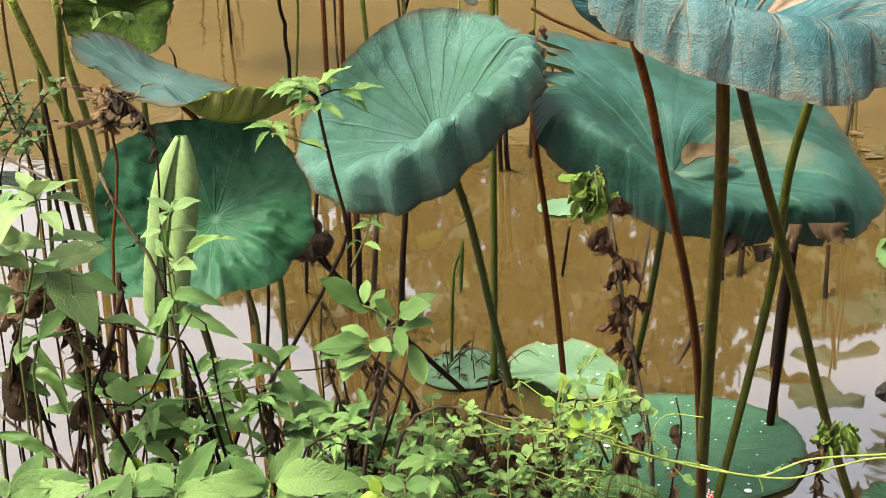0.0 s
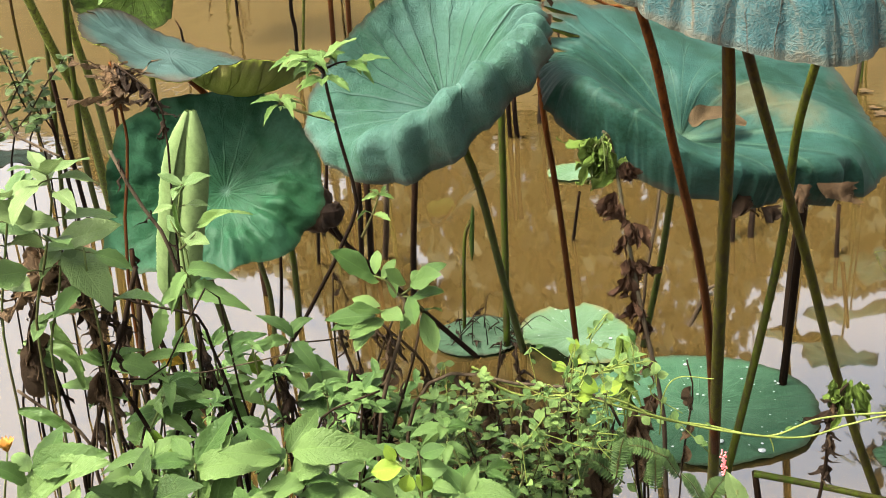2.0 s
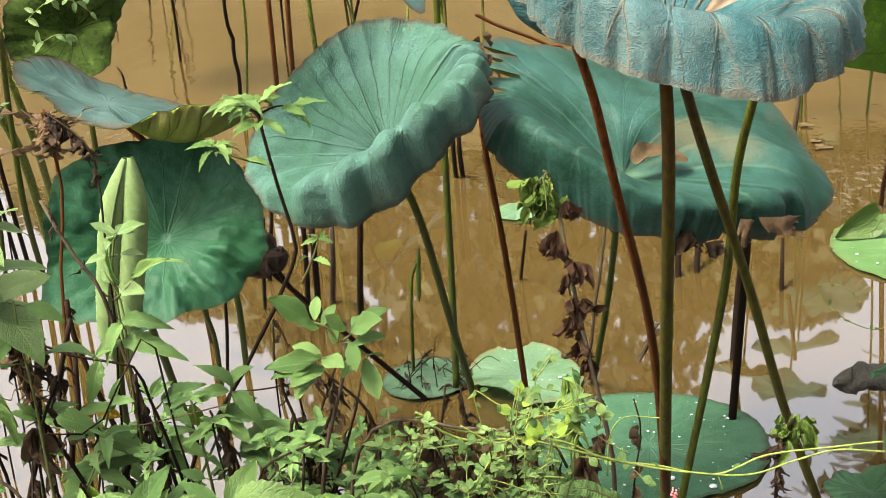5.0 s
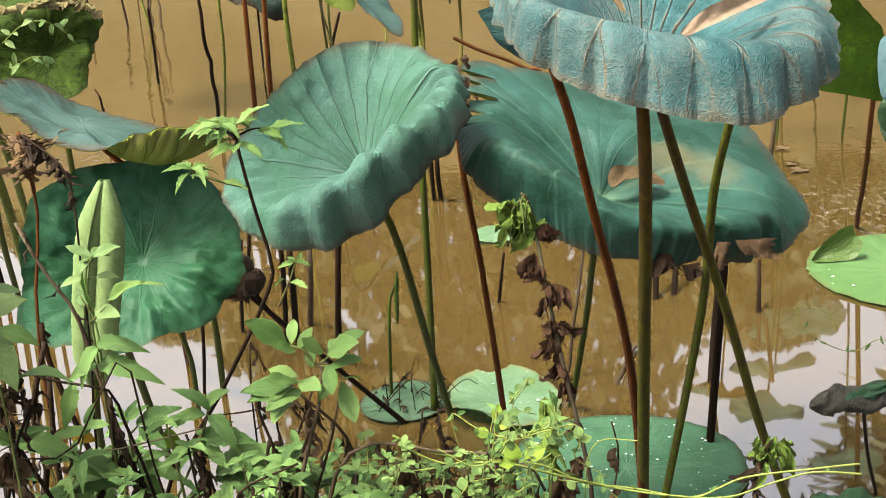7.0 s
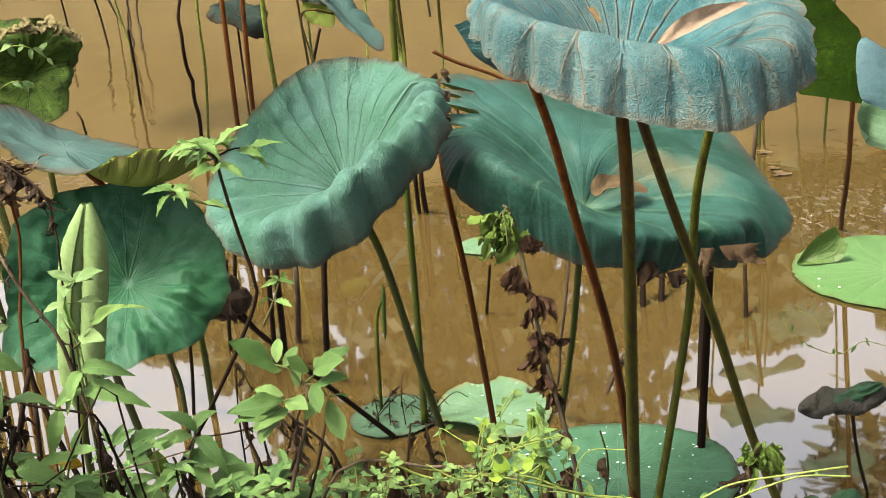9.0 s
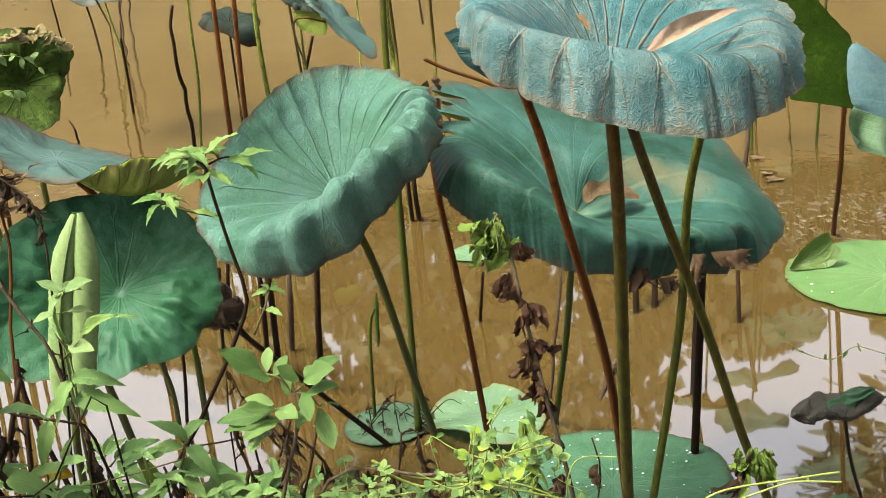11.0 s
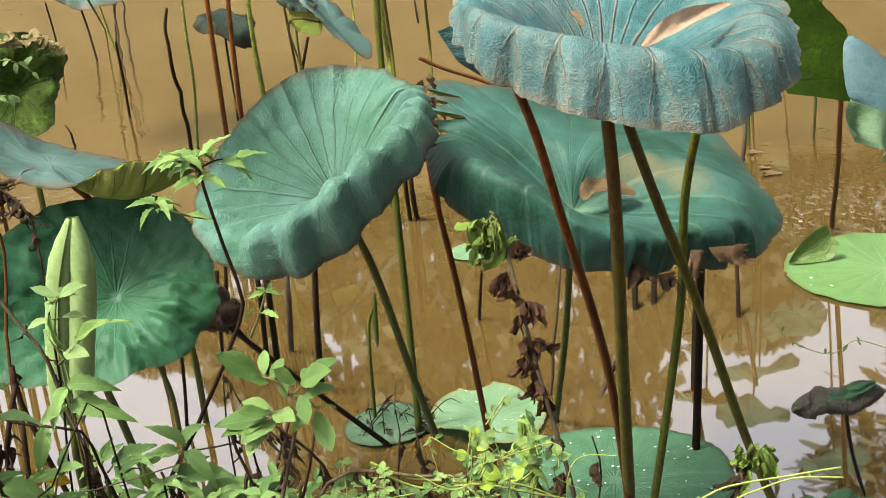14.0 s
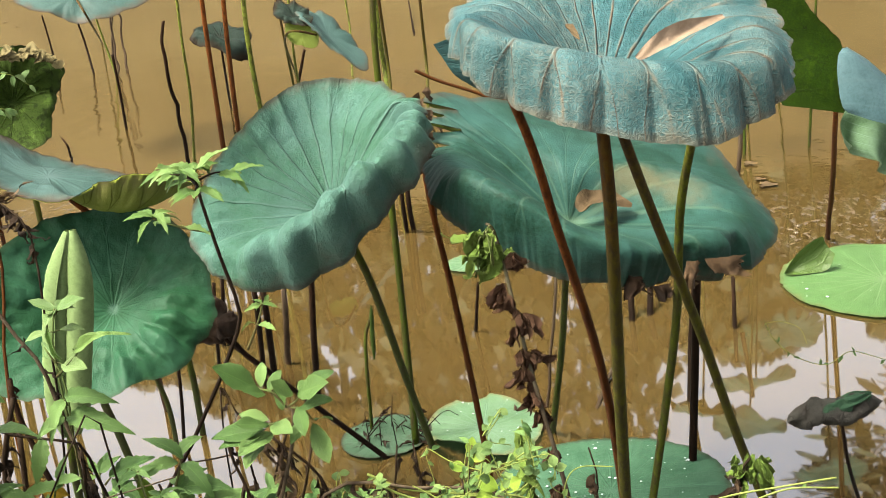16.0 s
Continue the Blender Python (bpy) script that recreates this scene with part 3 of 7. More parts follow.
def far_leaf_material():
    n = Nodes("far_foliage", 0.7, 0.2)
    n.color(n.mix(n.island(), (0.028, 0.031, 0.012), (0.037, 0.042, 0.017)))
    return n.mat


FAR_LEAF = far_leaf_material()


def treeline(x):
    """Height of the wood over the pond: low to one side, tallest ahead."""
    a = math.degrees(math.atan2(x, 26.0))
    up = 22.0 + 11.0 / ((1 + math.exp((-7 - a) / 1.2)) * (1 + math.exp((a - 8.5) / 1.0))) - 9.5 / (1 + math.exp((a + 16.8) / 0.8))
    return 26.0 * math.tan(radians(up + 0.8 * math.sin(a * 1.7)))


far_wood("backdrop", -46, 46, 26.0, treeline, 4, ((-4.15, 8.1, 0.75, 0.50), (-3.15, 7.95, 0.42, 0.30), (-2.55, 10.0, 0.22, 0.45), (-2.15, 9.6, 0.25, 0.40)))
# unseen slope, added only to brighten and brown the far water's reflection
solid("far_bank", flat_grid(-200, 200, 16, 136, 60, 60, lambda x, y: max(-0.3, min(5.0, (y - 17.0) * 1.0)) + 0.25 * noise.noise(Vector((x, y, 0)) * 0.4)), ADDED_SLOPE, "unseen brown earth slope, added so the far water mirrors brown", "ground", kind="structure")

def draped(edge_a, edge_b, bulge=0.0, ruffle=0.0, waves=3.0, seed=0, u=(0.0, 0.3), v=(0.3, 0.95), rows=40, cols=24, crumple=0.0015, ragged=0.0, gap=0.0, toward=(0.0, -1.0, 0.25)):
    """A hanging piece of leaf between two edges; ruffles grow towards its lower end."""
    edge_a, edge_b, front = [Vector(p) for p in edge_a], [Vector(p) for p in edge_b], Vector(toward).normalized()
    bm = bmesh.new()
    uv = bm.loops.layers.uv.verify()
    grid = []
    for j in range(rows + 1):
        s = j / rows
        a, b = path_point(edge_a, s), path_point(edge_b, s)
        row = []
        for k in range(cols + 1):
            q = k / cols
            if k == cols and ragged:
                q += ragged * noise.noise(Vector((s * 19.0, seed, 0.5)))
            p = a.lerp(b, q) + front * (bulge * 4 * q * (1 - q) + ruffle * s * math.sin(math.tau * waves * q + seed) + gap)
            if ragged:
                p.z += ragged * 0.25 * (a - b).length * max(0, s - 0.6) * noise.noise(Vector((q * 16.0, seed, 1.5)))
            row.append(bm.verts.new(p + crumple * (noise.noise_vector(p * 24.0) + 0.5 * noise.noise_vector(p * 60.0))))
        grid.append(row)
    for j in range(rows):
        for k in range(cols):
            face = bm.faces.new((grid[j][k], grid[j + 1][k], grid[j + 1][k + 1], grid[j][k + 1]))
            for loop, (c, r) in zip(face.loops, ((k, j), (k, j + 1), (k + 1, j + 1), (k + 1, j))):
                loop[uv].uv = (u[0] + (u[1] - u[0]) * r / rows, v[0] + (v[1] - v[0]) * c / cols)
    return bm


# ---- standing lotus leaves ----
lotus_leaf((-0.149, 1.965, 0.833), (-0.12, -0.45, 0.88),
    rim=[0.186, 0.174, 0.172, 0.175, 0.166, 0.150, 0.140, 0.147, 0.175, 0.220, 0.245, 0.227, 0.208, 0.199, 0.212, 0.202],
    lift=[0.103, 0.093, 0.085, 0.083, 0.090, 0.091, 0.087, 0.084, 0.075, 0.058, 0.040, 0.014, 0.022, 0.066, 0.099, 0.107],
    fold=[0.141, 0.107, 0.097, 0.095, 0.108, 0.104, 0.099, 0.106, 0.124, 0.166, 0.194, 0.186, 0.179, 0.173, 0.172, 0.163],
    rise=[0.109, 0.074, 0.050, 0.033, 0.027, 0.032, 0.030, 0.031, 0.036, 0.046, 0.062, 0.090, 0.122, 0.152, 0.155, 0.134],
    top=TEAL, under=OLIVE, label="broad teal lotus leaf with a wavy folded rim and browned edge",
    stem=[(-0.045, 2.665, 0.000), (-0.074, 2.350, 0.319), (-0.102, 2.030, 0.648)], stem_mat=STEM_GREEN, thick=(0.0085, 0.006), waves=9, wave=0.004, puff=-0.010, ribs=22, smooth_in=0.15, fore=0.9, ragged=0.02, seed=1, around=308, out=44, sink=0.055, crumple=0.0022,
    pleats=[(0.545, 0.020, 0.005), (0.580, 0.022, 0.008), (0.622, 0.026, 0.011), (0.668, 0.026, 0.013), (0.715, 0.028, 0.017), (0.768, 0.030, 0.019), (0.822, 0.028, 0.022), (0.872, 0.026, 0.021), (0.918, 0.024, 0.020), (0.958, 0.020, 0.017), (0.994, 0.018, 0.015), (1.028, 0.017, 0.010), (0.060, 0.016, 0.006)])
deep_leaf = lotus_leaf((0.242, 2.030, 0.721), (0.00, -0.20, 0.98),
    rim=[0.354, 0.378, 0.412, 0.367, 0.336, 0.303, 0.291, 0.243, 0.235, 0.238, 0.219, 0.202, 0.200, 0.210, 0.229, 0.296],
    lift=[-0.079, -0.068, -0.030, 0.006, 0.052, 0.109, 0.162, 0.127, 0.120, 0.096, 0.054, 0.009, -0.015, -0.038, -0.055, -0.089],
    fold=[0.237, 0.153, 0.099, 0.079, 0.073, 0.088, 0.117, 0.149, 0.166, 0.179, 0.191, 0.194, 0.211, 0.220, 0.232, 0.259],
    rise=[0.010, 0.042, 0.061, 0.069, 0.077, 0.084, 0.094, 0.111, 0.127, 0.140, 0.148, 0.124, 0.076, 0.040, 0.022, -0.005],
    top=DEEP, under=OLIVE, label="large green drooping lotus leaf with torn rim, water in its hollow",
    stem=[(0.235, 2.667, 0.000), (0.252, 2.450, 0.296), (0.247, 2.200, 0.547)], stem_mat=STEM_GREEN, thick=(0.0075, 0.006), waves=7, wave=0.010, puff=0.0018, ribs=20, fore=0.8, ragged=0.020, seed=2, around=480, out=40, crumple=0.0016, sink=0.02,
    notch=[(0.392, 0.0045, 0.26), (0.410, 0.006, 0.16), (0.426, 0.004, 0.30), (0.447, 0.007, 0.20), (0.468, 0.004, 0.24), (0.486, 0.005, 0.12), (0.86, 0.012, 0.16), (0.925, 0.018, 0.24), (0.80, 0.008, 0.10)],
    pleats=[(0.60, 0.05, 0.012), (0.70, 0.06, -0.012), (0.79, 0.05, 0.014), (0.90, 0.05, 0.018), (0.97, 0.04, -0.014)])
blue_leaf = lotus_leaf((0.215, 1.390, 1.109), (0.00, -0.10, 0.99),
    rim=[0.210, 0.234, 0.234, 0.201, 0.181, 0.170, 0.172, 0.170, 0.158, 0.170, 0.194, 0.200, 0.196, 0.210, 0.204, 0.211],
    lift=[-0.022, -0.004, 0.020, 0.034, 0.041, 0.044, 0.040, 0.030, 0.005, 0.020, 0.005, -0.020, -0.045, -0.060, -0.055, -0.046],
    fold=[0.148, 0.131, 0.104, 0.091, 0.084, 0.084, 0.086, 0.097, 0.115, 0.143, 0.159, 0.156, 0.154, 0.164, 0.177, 0.165],
    rise=[0.004, 0.008, 0.018, 0.023, 0.029, 0.034, 0.038, 0.042, 0.047, 0.057, 0.055, 0.041, 0.026, 0.013, 0.004, 0.003],
    top=BLUE, under=OLIVE, label="old blue-green lotus leaf with rusty dried veins and a rolled-down rim",
    stem=[(0.280, 1.920, 0.000), (0.243, 1.620, 0.533), (0.225, 1.450, 0.880)], stem_mat=STEM_BROWN, thick=(0.0095, 0.0074), waves=11, wave=0.004, puff=0.012, ribs=24, ragged=0.022, seed=3, around=384, out=46, sink=0.075, smooth_in=0.35, crumple=0.0022)
lotus_leaf((-0.543, 2.060, 0.641), (0.10, -0.78, 0.62),
    rim=[0.174, 0.174, 0.174, 0.180, 0.170, 0.167, 0.174, 0.183, 0.185, 0.188, 0.233, 0.184, 0.174, 0.152, 0.164, 0.168],
    lift=[0.018, 0.022, 0.034, 0.046, 0.050, 0.060, 0.080, 0.098, 0.100, 0.082, 0.064, 0.070, 0.056, 0.046, 0.034, 0.022],
    fold=[0.097, 0.094, 0.094, 0.098, 0.102, 0.102, 0.104, 0.101, 0.093, 0.108, 0.106, 0.097, 0.093, 0.095, 0.102, 0.101],
    rise=[0.045, 0.033, 0.020, 0.015, 0.022, 0.034, 0.042, 0.042, 0.040, 0.040, 0.038, 0.039, 0.042, 0.045, 0.052, 0.052],
    top=GREEN, under=OLIVE, label="upright dark green lotus leaf with a rippled rim",
    stem=[(-0.676, 2.532, 0.000), (-0.646, 2.300, 0.293), (-0.605, 2.100, 0.494)], stem_mat=STEM_GREEN, thick=(0.009, 0.006), waves=11, wave=0.008, puff=0.0025, ribs=20, ragged=0.012, seed=4, around=280, out=40, crumple=0.0055, smooth_in=0.2,
    pleats=[(0.955, 0.030, 0.016), (0.905, 0.028, 0.014), (0.86, 0.026, -0.014), (0.80, 0.030, 0.012), (0.02, 0.030, 0.012), (0.075, 0.028, -0.010)])
lotus_leaf((-0.616, 2.100, 0.878), (0.10, -0.12, 0.99),
    rim=[0.236, 0.251, 0.211, 0.187, 0.178, 0.176, 0.165, 0.157, 0.154, 0.134, 0.119, 0.117, 0.128, 0.143, 0.141, 0.203],
    lift=[-0.015, -0.058, -0.064, -0.061, -0.046, -0.009, 0.035, 0.060, 0.062, 0.047, 0.039, 0.027, 0.013, 0.007, 0.023, 0.031],
    fold=[0.172, 0.146, 0.124, 0.106, 0.101, 0.104, 0.105, 0.104, 0.090, 0.066, 0.057, 0.053, 0.062, 0.076, 0.106, 0.147],
    rise=[-0.042, -0.047, -0.047, -0.042, -0.032, -0.019, 0.010, 0.027, 0.028, 0.020, 0.015, 0.011, 0.009, 0.008, -0.024, -0.044],
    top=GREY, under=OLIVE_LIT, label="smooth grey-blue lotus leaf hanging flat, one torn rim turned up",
    stem=[(-0.732, 3.075, 0.000), (-0.557, 2.250, 0.665)], stem_mat=STEM_RED, thick=(0.007, 0.005), waves=7, wave=0.006, puff=0.0, dome=0.5, ragged=0.035, seed=5, around=320, out=32, crumple=0.002, notch=[(0.88, 0.010, 0.06), (0.455, 0.004, 0.12), (0.60, 0.006, 0.10)])
folded = thing("lotus_leaf", (1.249, 3.755, 0.000), "lotus leaf showing its mossy green underside, part folded over", "lotus leaf", "standing lotus leaves")
mossy_edges = ([(0.760, 2.900, 1.073), (0.793, 2.900, 0.956), (0.820, 2.900, 0.824), (0.843, 2.900, 0.729), (0.867, 2.900, 0.649)],
    [(0.832, 2.840, 1.074), (0.908, 2.840, 0.898), (0.958, 2.840, 0.828), (0.991, 2.840, 0.781), (0.983, 2.840, 0.709), (0.996, 2.840, 0.626)])
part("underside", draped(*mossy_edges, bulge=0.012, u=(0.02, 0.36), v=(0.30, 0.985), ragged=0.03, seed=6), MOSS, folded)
part("blade", draped(*mossy_edges, bulge=0.012, u=(0.02, 0.36), v=(0.30, 0.90), ragged=0.03, seed=6, gap=-0.0016), GREY, folded, "grey-blue upper side, turned away")
part("folded_flap", draped([(0.975, 2.800, 0.786), (0.951, 2.760, 0.772), (0.939, 2.720, 0.711), (0.940, 2.700, 0.679), (0.951, 2.700, 0.663)],
    [(0.991, 2.820, 0.784), (1.039, 2.800, 0.748), (1.108, 2.780, 0.672), (1.186, 2.780, 0.597), (1.229, 2.760, 0.526)], bulge=0.022, u=(0.0, 0.2), v=(0.2, 0.75), seed=61), PALE_BLUE, folded, "smooth pale blue upper side, folded over")
part("hanging_lobe", draped([(0.995, 2.840, 0.635), (0.975, 2.830, 0.612), (0.971, 2.820, 0.582), (0.990, 2.820, 0.554)],
    [(1.260, 2.860, 0.536), (1.238, 2.840, 0.475), (1.198, 2.840, 0.425), (1.165, 2.840, 0.408)], bulge=0.01, ruffle=0.055, waves=2.6, u=(0.0, 0.3), v=(0.35, 0.9), seed=2.4), PAD_LIGHT, folded, "pale green rippled lobe hanging down")
part("stem", tube([(1.249, 3.755, 0.000), (1.150, 3.400, 0.296), (1.060, 3.100, 0.557), (1.000, 2.930, 0.720)], 0.008, 0.006, 8, 24, 0.002), STEM_RED, folded, "rusty red stem")
mossy = lotus_leaf((-0.893, 2.900, 0.876), (0.25, -0.86, 0.45),
    rim=[0.094, 0.105, 0.128, 0.102, 0.098, 0.137, 0.148, 0.148, 0.158, 0.155, 0.145, 0.127],
    lift=[0.052, 0.042, 0.067, 0.119, 0.108, 0.052, 0.054, 0.077, 0.079, 0.086, 0.081, 0.057],
    fold=[0.074, 0.073, 0.067, 0.061, 0.056, 0.067, 0.083, 0.092, 0.087, 0.082, 0.078, 0.076],
    rise=[0.055, 0.059, 0.086, 0.091, 0.085, 0.075, 0.057, 0.037, 0.034, 0.036, 0.040, 0.049],
    top=MOSS_EATEN, under=GREY, label="dark lotus leaf with insect-eaten mossy underside, dry curled rim",
    stem=[(-0.95, 3.0, -0.02), (-0.92, 2.98, 0.45)], stem_mat=STEM_GREEN, thick=(0.008, 0.007), waves=7, wave=0.01, puff=0.004, ragged=0.05, seed=7)
rim_way = [Vector(p) for p in ((-0.961, 2.830, 0.984), (-0.891, 2.810, 0.994), (-0.829, 2.810, 0.996), (-0.784, 2.820, 0.984), (-0.762, 2.850, 0.959))]
part("dry_rim", tube(rim_way, 0.008, 0.004, 8, 40, 0.010, seed=3), CREAM, mossy, "dry cream-coloured rolled rim")
lotus_leaf((-0.790, 5.600, 0.607), (0.05, -0.51, 0.86),
    rim=[0.126, 0.155, 0.184, 0.190, 0.147, 0.124, 0.116, 0.130, 0.144, 0.172, 0.200, 0.155],
    lift=[-0.022, -0.050, -0.078, -0.073, -0.021, 0.009, 0.031, 0.045, 0.059, 0.091, 0.006, -0.030],
    fold=[0.106, 0.105, 0.105, 0.109, 0.110, 0.093, 0.075, 0.072, 0.091, 0.110, 0.153, 0.111],
    rise=[0.002, -0.014, -0.030, -0.026, -0.011, 0.019, 0.049, 0.073, 0.088, 0.103, 0.071, 0.021],
    top=DEAD_LOTUS, under=DEAD_LOTUS, label="shrivelled dark lotus leaf curled over", stem=[(-1.016, 7.156, 0.000), (-0.807, 5.700, 0.429)], stem_mat=STEM_DARK, waves=7, wave=0.012, ragged=0.08, seed=8, around=72, out=16)
drooping = lotus_leaf((-0.308, 5.400, 0.585), (0.25, -0.45, 0.86),
    rim=[0.145, 0.117, 0.126, 0.176, 0.166, 0.137, 0.095, 0.095, 0.132, 0.217],
    lift=[-0.043, -0.031, -0.023, -0.001, 0.039, 0.068, 0.070, 0.043, 0.020, -0.045],
    fold=[0.094, 0.076, 0.071, 0.102, 0.118, 0.105, 0.066, 0.063, 0.081, 0.129],
    rise=[-0.025, -0.012, -0.000, 0.015, 0.044, 0.071, 0.056, 0.038, 0.016, -0.022],
    top=GREY, under=GREY, label="drooping pale lotus leaf with a browned turned rim", stem=[(-0.700, 8.025, 0.000), (-0.486, 5.400, 0.612)], stem_mat=STEM_BROWN, waves=7, wave=0.012, ragged=0.08, seed=9, around=72, out=16)
part("turned_lobe", lotus_surface((-0.412, 5.360, 0.613), (0.10, -0.80, 0.60),
    rim=[0.067, 0.045, 0.067, 0.091, 0.070, 0.058, 0.059, 0.085],
    lift=[0.025, 0.023, 0.009, -0.004, -0.005, -0.006, 0.003, 0.017],
    fold=[0.037, 0.036, 0.039, 0.048, 0.042, 0.036, 0.034, 0.051],
    rise=[0.015, 0.011, 0.006, -0.001, -0.001, -0.000, 0.001, 0.010], waves=5, wave=0.012, puff=0.003, seed=91, around=60, out=14), OLIVE, drooping, "yellow-green underside turned up")
part("dry_edge", lotus_surface((-0.443, 5.400, 0.687), (0.10, -0.50, 0.86),
    rim=[0.075, 0.071, 0.089, 0.109, 0.074, 0.049, 0.056, 0.094],
    lift=[0.004, 0.005, 0.003, 0.003, -0.002, -0.002, -0.001, 0.003],
    fold=[0.049, 0.043, 0.038, 0.044, 0.050, 0.036, 0.037, 0.056],
    rise=[0.008, 0.007, 0.006, 0.012, 0.018, 0.016, 0.014, 0.013], waves=7, wave=0.02, puff=0.006, ragged=0.1, seed=92, around=60, out=14), DEAD_LOTUS, drooping, "dried brown edge")
lotus_leaf((-1.476, 6.000, 0.834), (0.00, -0.20, 0.98),
    rim=[0.303, 0.393, 0.458, 0.502, 0.492, 0.422, 0.302, 0.211, 0.138, 0.124, 0.165, 0.218],
    lift=[-0.083, -0.062, -0.040, -0.018, 0.009, 0.028, 0.030, -0.010, -0.053, -0.098, -0.092, -0.087],
    fold=[0.173, 0.203, 0.232, 0.241, 0.250, 0.219, 0.181, 0.108, 0.082, 0.073, 0.077, 0.130],
    rise=[-0.033, -0.029, -0.025, -0.004, 0.016, 0.020, 0.022, -0.006, -0.022, -0.034, -0.042, -0.037],
    top=GREY, under=GREY, label="pale blue lotus leaf high over the water", stem=[(-2.516, 10.823, 0.000), (-1.426, 6.000, 0.698)], stem_mat=STEM_BROWN, waves=9, wave=0.012, ragged=0.05, seed=10, around=72, out=16)
lotus_leaf((0.607, 1.820, 0.192), (0.00, -0.40, 0.92),
    rim=[0.110, 0.126, 0.099, 0.073, 0.072, 0.078, 0.072, 0.067, 0.068, 0.078, 0.088, 0.097],
    lift=[-0.040, -0.061, -0.054, -0.040, -0.029, -0.013, 0.005, 0.031, 0.020, 0.002, -0.019, -0.028],
    fold=[0.066, 0.077, 0.060, 0.052, 0.049, 0.050, 0.047, 0.046, 0.049, 0.052, 0.055, 0.057],
    rise=[-0.029, -0.040, -0.034, -0.029, -0.023, -0.009, 0.011, 0.024, 0.027, 0.012, -0.002, -0.017],
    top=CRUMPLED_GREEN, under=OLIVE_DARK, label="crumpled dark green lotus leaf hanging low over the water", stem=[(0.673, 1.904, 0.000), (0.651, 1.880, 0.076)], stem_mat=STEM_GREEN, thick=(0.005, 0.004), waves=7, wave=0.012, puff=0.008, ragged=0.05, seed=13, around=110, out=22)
lotus_leaf((-1.143, 2.600, 0.568), (0.00, -0.10, 0.99),
    rim=[0.084, 0.084, 0.086, 0.096, 0.108, 0.112, 0.104, 0.102, 0.101, 0.097, 0.087, 0.084],
    lift=[-0.016, -0.023, -0.029, -0.028, -0.025, -0.018, -0.007, 0.001, 0.010, 0.016, 0.012, -0.007],
    fold=[0.051, 0.048, 0.052, 0.059, 0.062, 0.057, 0.052, 0.051, 0.050, 0.050, 0.054, 0.055],
    rise=[-0.007, -0.014, -0.017, -0.019, -0.018, -0.011, -0.004, 0.001, 0.006, 0.009, 0.006, 0.001],
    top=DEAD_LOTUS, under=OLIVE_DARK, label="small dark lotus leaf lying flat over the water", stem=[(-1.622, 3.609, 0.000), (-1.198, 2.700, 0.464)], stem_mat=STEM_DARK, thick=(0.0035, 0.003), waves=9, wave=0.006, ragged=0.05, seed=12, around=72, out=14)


# ---- floating pads ----
def floating_pad(place, radius, top, label, seed, stretch=1.0, turn=0.0, lift=0.004, curl=0.0, drops=0, notch=()):
    """A lotus leaf lying on the water, with a thin raised rim and rain drops."""
    rng = random.Random(seed)
    root = thing("floating_pad", place, label, "lotus pad", "floating pads")
    count = 16
    rim = [radius * (1 + 0.04 * math.sin(2 * math.tau * k / count + seed) + rng.uniform(-0.025, 0.025)) * (1 + (stretch - 1) * abs(math.cos(math.tau * k / count))) for k in range(count)]
    lifts = [lift + curl * max(0, math.cos(math.tau * k / count - turn)) ** 6 for k in range(count)]
    shape = dict(waves=11, wave=0.0015, puff=0.0016, ragged=0.02, seed=seed, around=160, out=24, notch=notch)
    args = (Vector(place) + Vector((0, 0, 0.004)), (0, 0, 1), rim, lifts, [r * 0.52 for r in rim], [0.003] * count)
    blade = part("blade", lotus_surface(*args, **shape), top, root)
    for _ in range(drops):
        a, r = rng.uniform(0, math.tau), radius * rng.random() ** 0.5 * 0.9
        size = rng.uniform(0.0012, 0.0036) * (2.4 if rng.random() < 0.10 else 1)
        bm = bmesh.new()
        bmesh.ops.create_uvsphere(bm, u_segments=8, v_segments=5, radius=size)
        bmesh.ops.scale(bm, vec=(1, 1, 0.35), verts=bm.verts)
        bmesh.ops.translate(bm, verts=bm.verts, vec=Vector(place) + Vector((math.cos(a) * r * stretch, math.sin(a) * r, 0.011)))
        part("water_drop", bm, DROP, blade, "bright rain drop")
    return root


def drop_material():
    n = Nodes("rain_drop", 0.05, 0.8)
    n.color((0.2, 0.22, 0.21))
    return n.mat


DROP = drop_material()
floating_pad((0.319, 2.360, 0.000), 0.243, PAD_DARK, "dark green lotus pad flat on the water, beaded with drops", 21, drops=70)
floating_pad((0.079, 2.728, 0.000), 0.19, PAD_LIGHT, "pale green lotus pad on the water with a yellowed rim", 22, drops=14, curl=0.045, turn=-2.0, stretch=0.70, notch=[(0.262, 0.035, 0.22)])
floating_pad((1.273, 3.345, 0.000), 0.295, PAD_FRESH, "fresh green lotus pad afloat with one lobe folded up", 23, drops=16)
floating_pad((0.130, 3.930, 0.000), 0.085, PAD_LIGHT, "small pale lotus pad afloat", 24)
floating_pad((-0.153, 2.745, 0.000), 0.11, PAD_DULL, "dull grey-green lotus pad covered with debris", 25)


# ---- bare stalks in the water ----
def stalk(material, label, foot, top, *points, wobble=0.0, seed=0, name="lotus_stalk", group="lotus stalks"):
    points = [Vector(p) for p in points]
    if abs(points[0].z) < 0.002:
        down = (points[0] - points[1]).normalized()
        points[0] = points[0] + down * 0.02
    return solid(name, tube(points, foot, top, 9, 22, wobble, None, seed), material, label, "plant stalk", group)


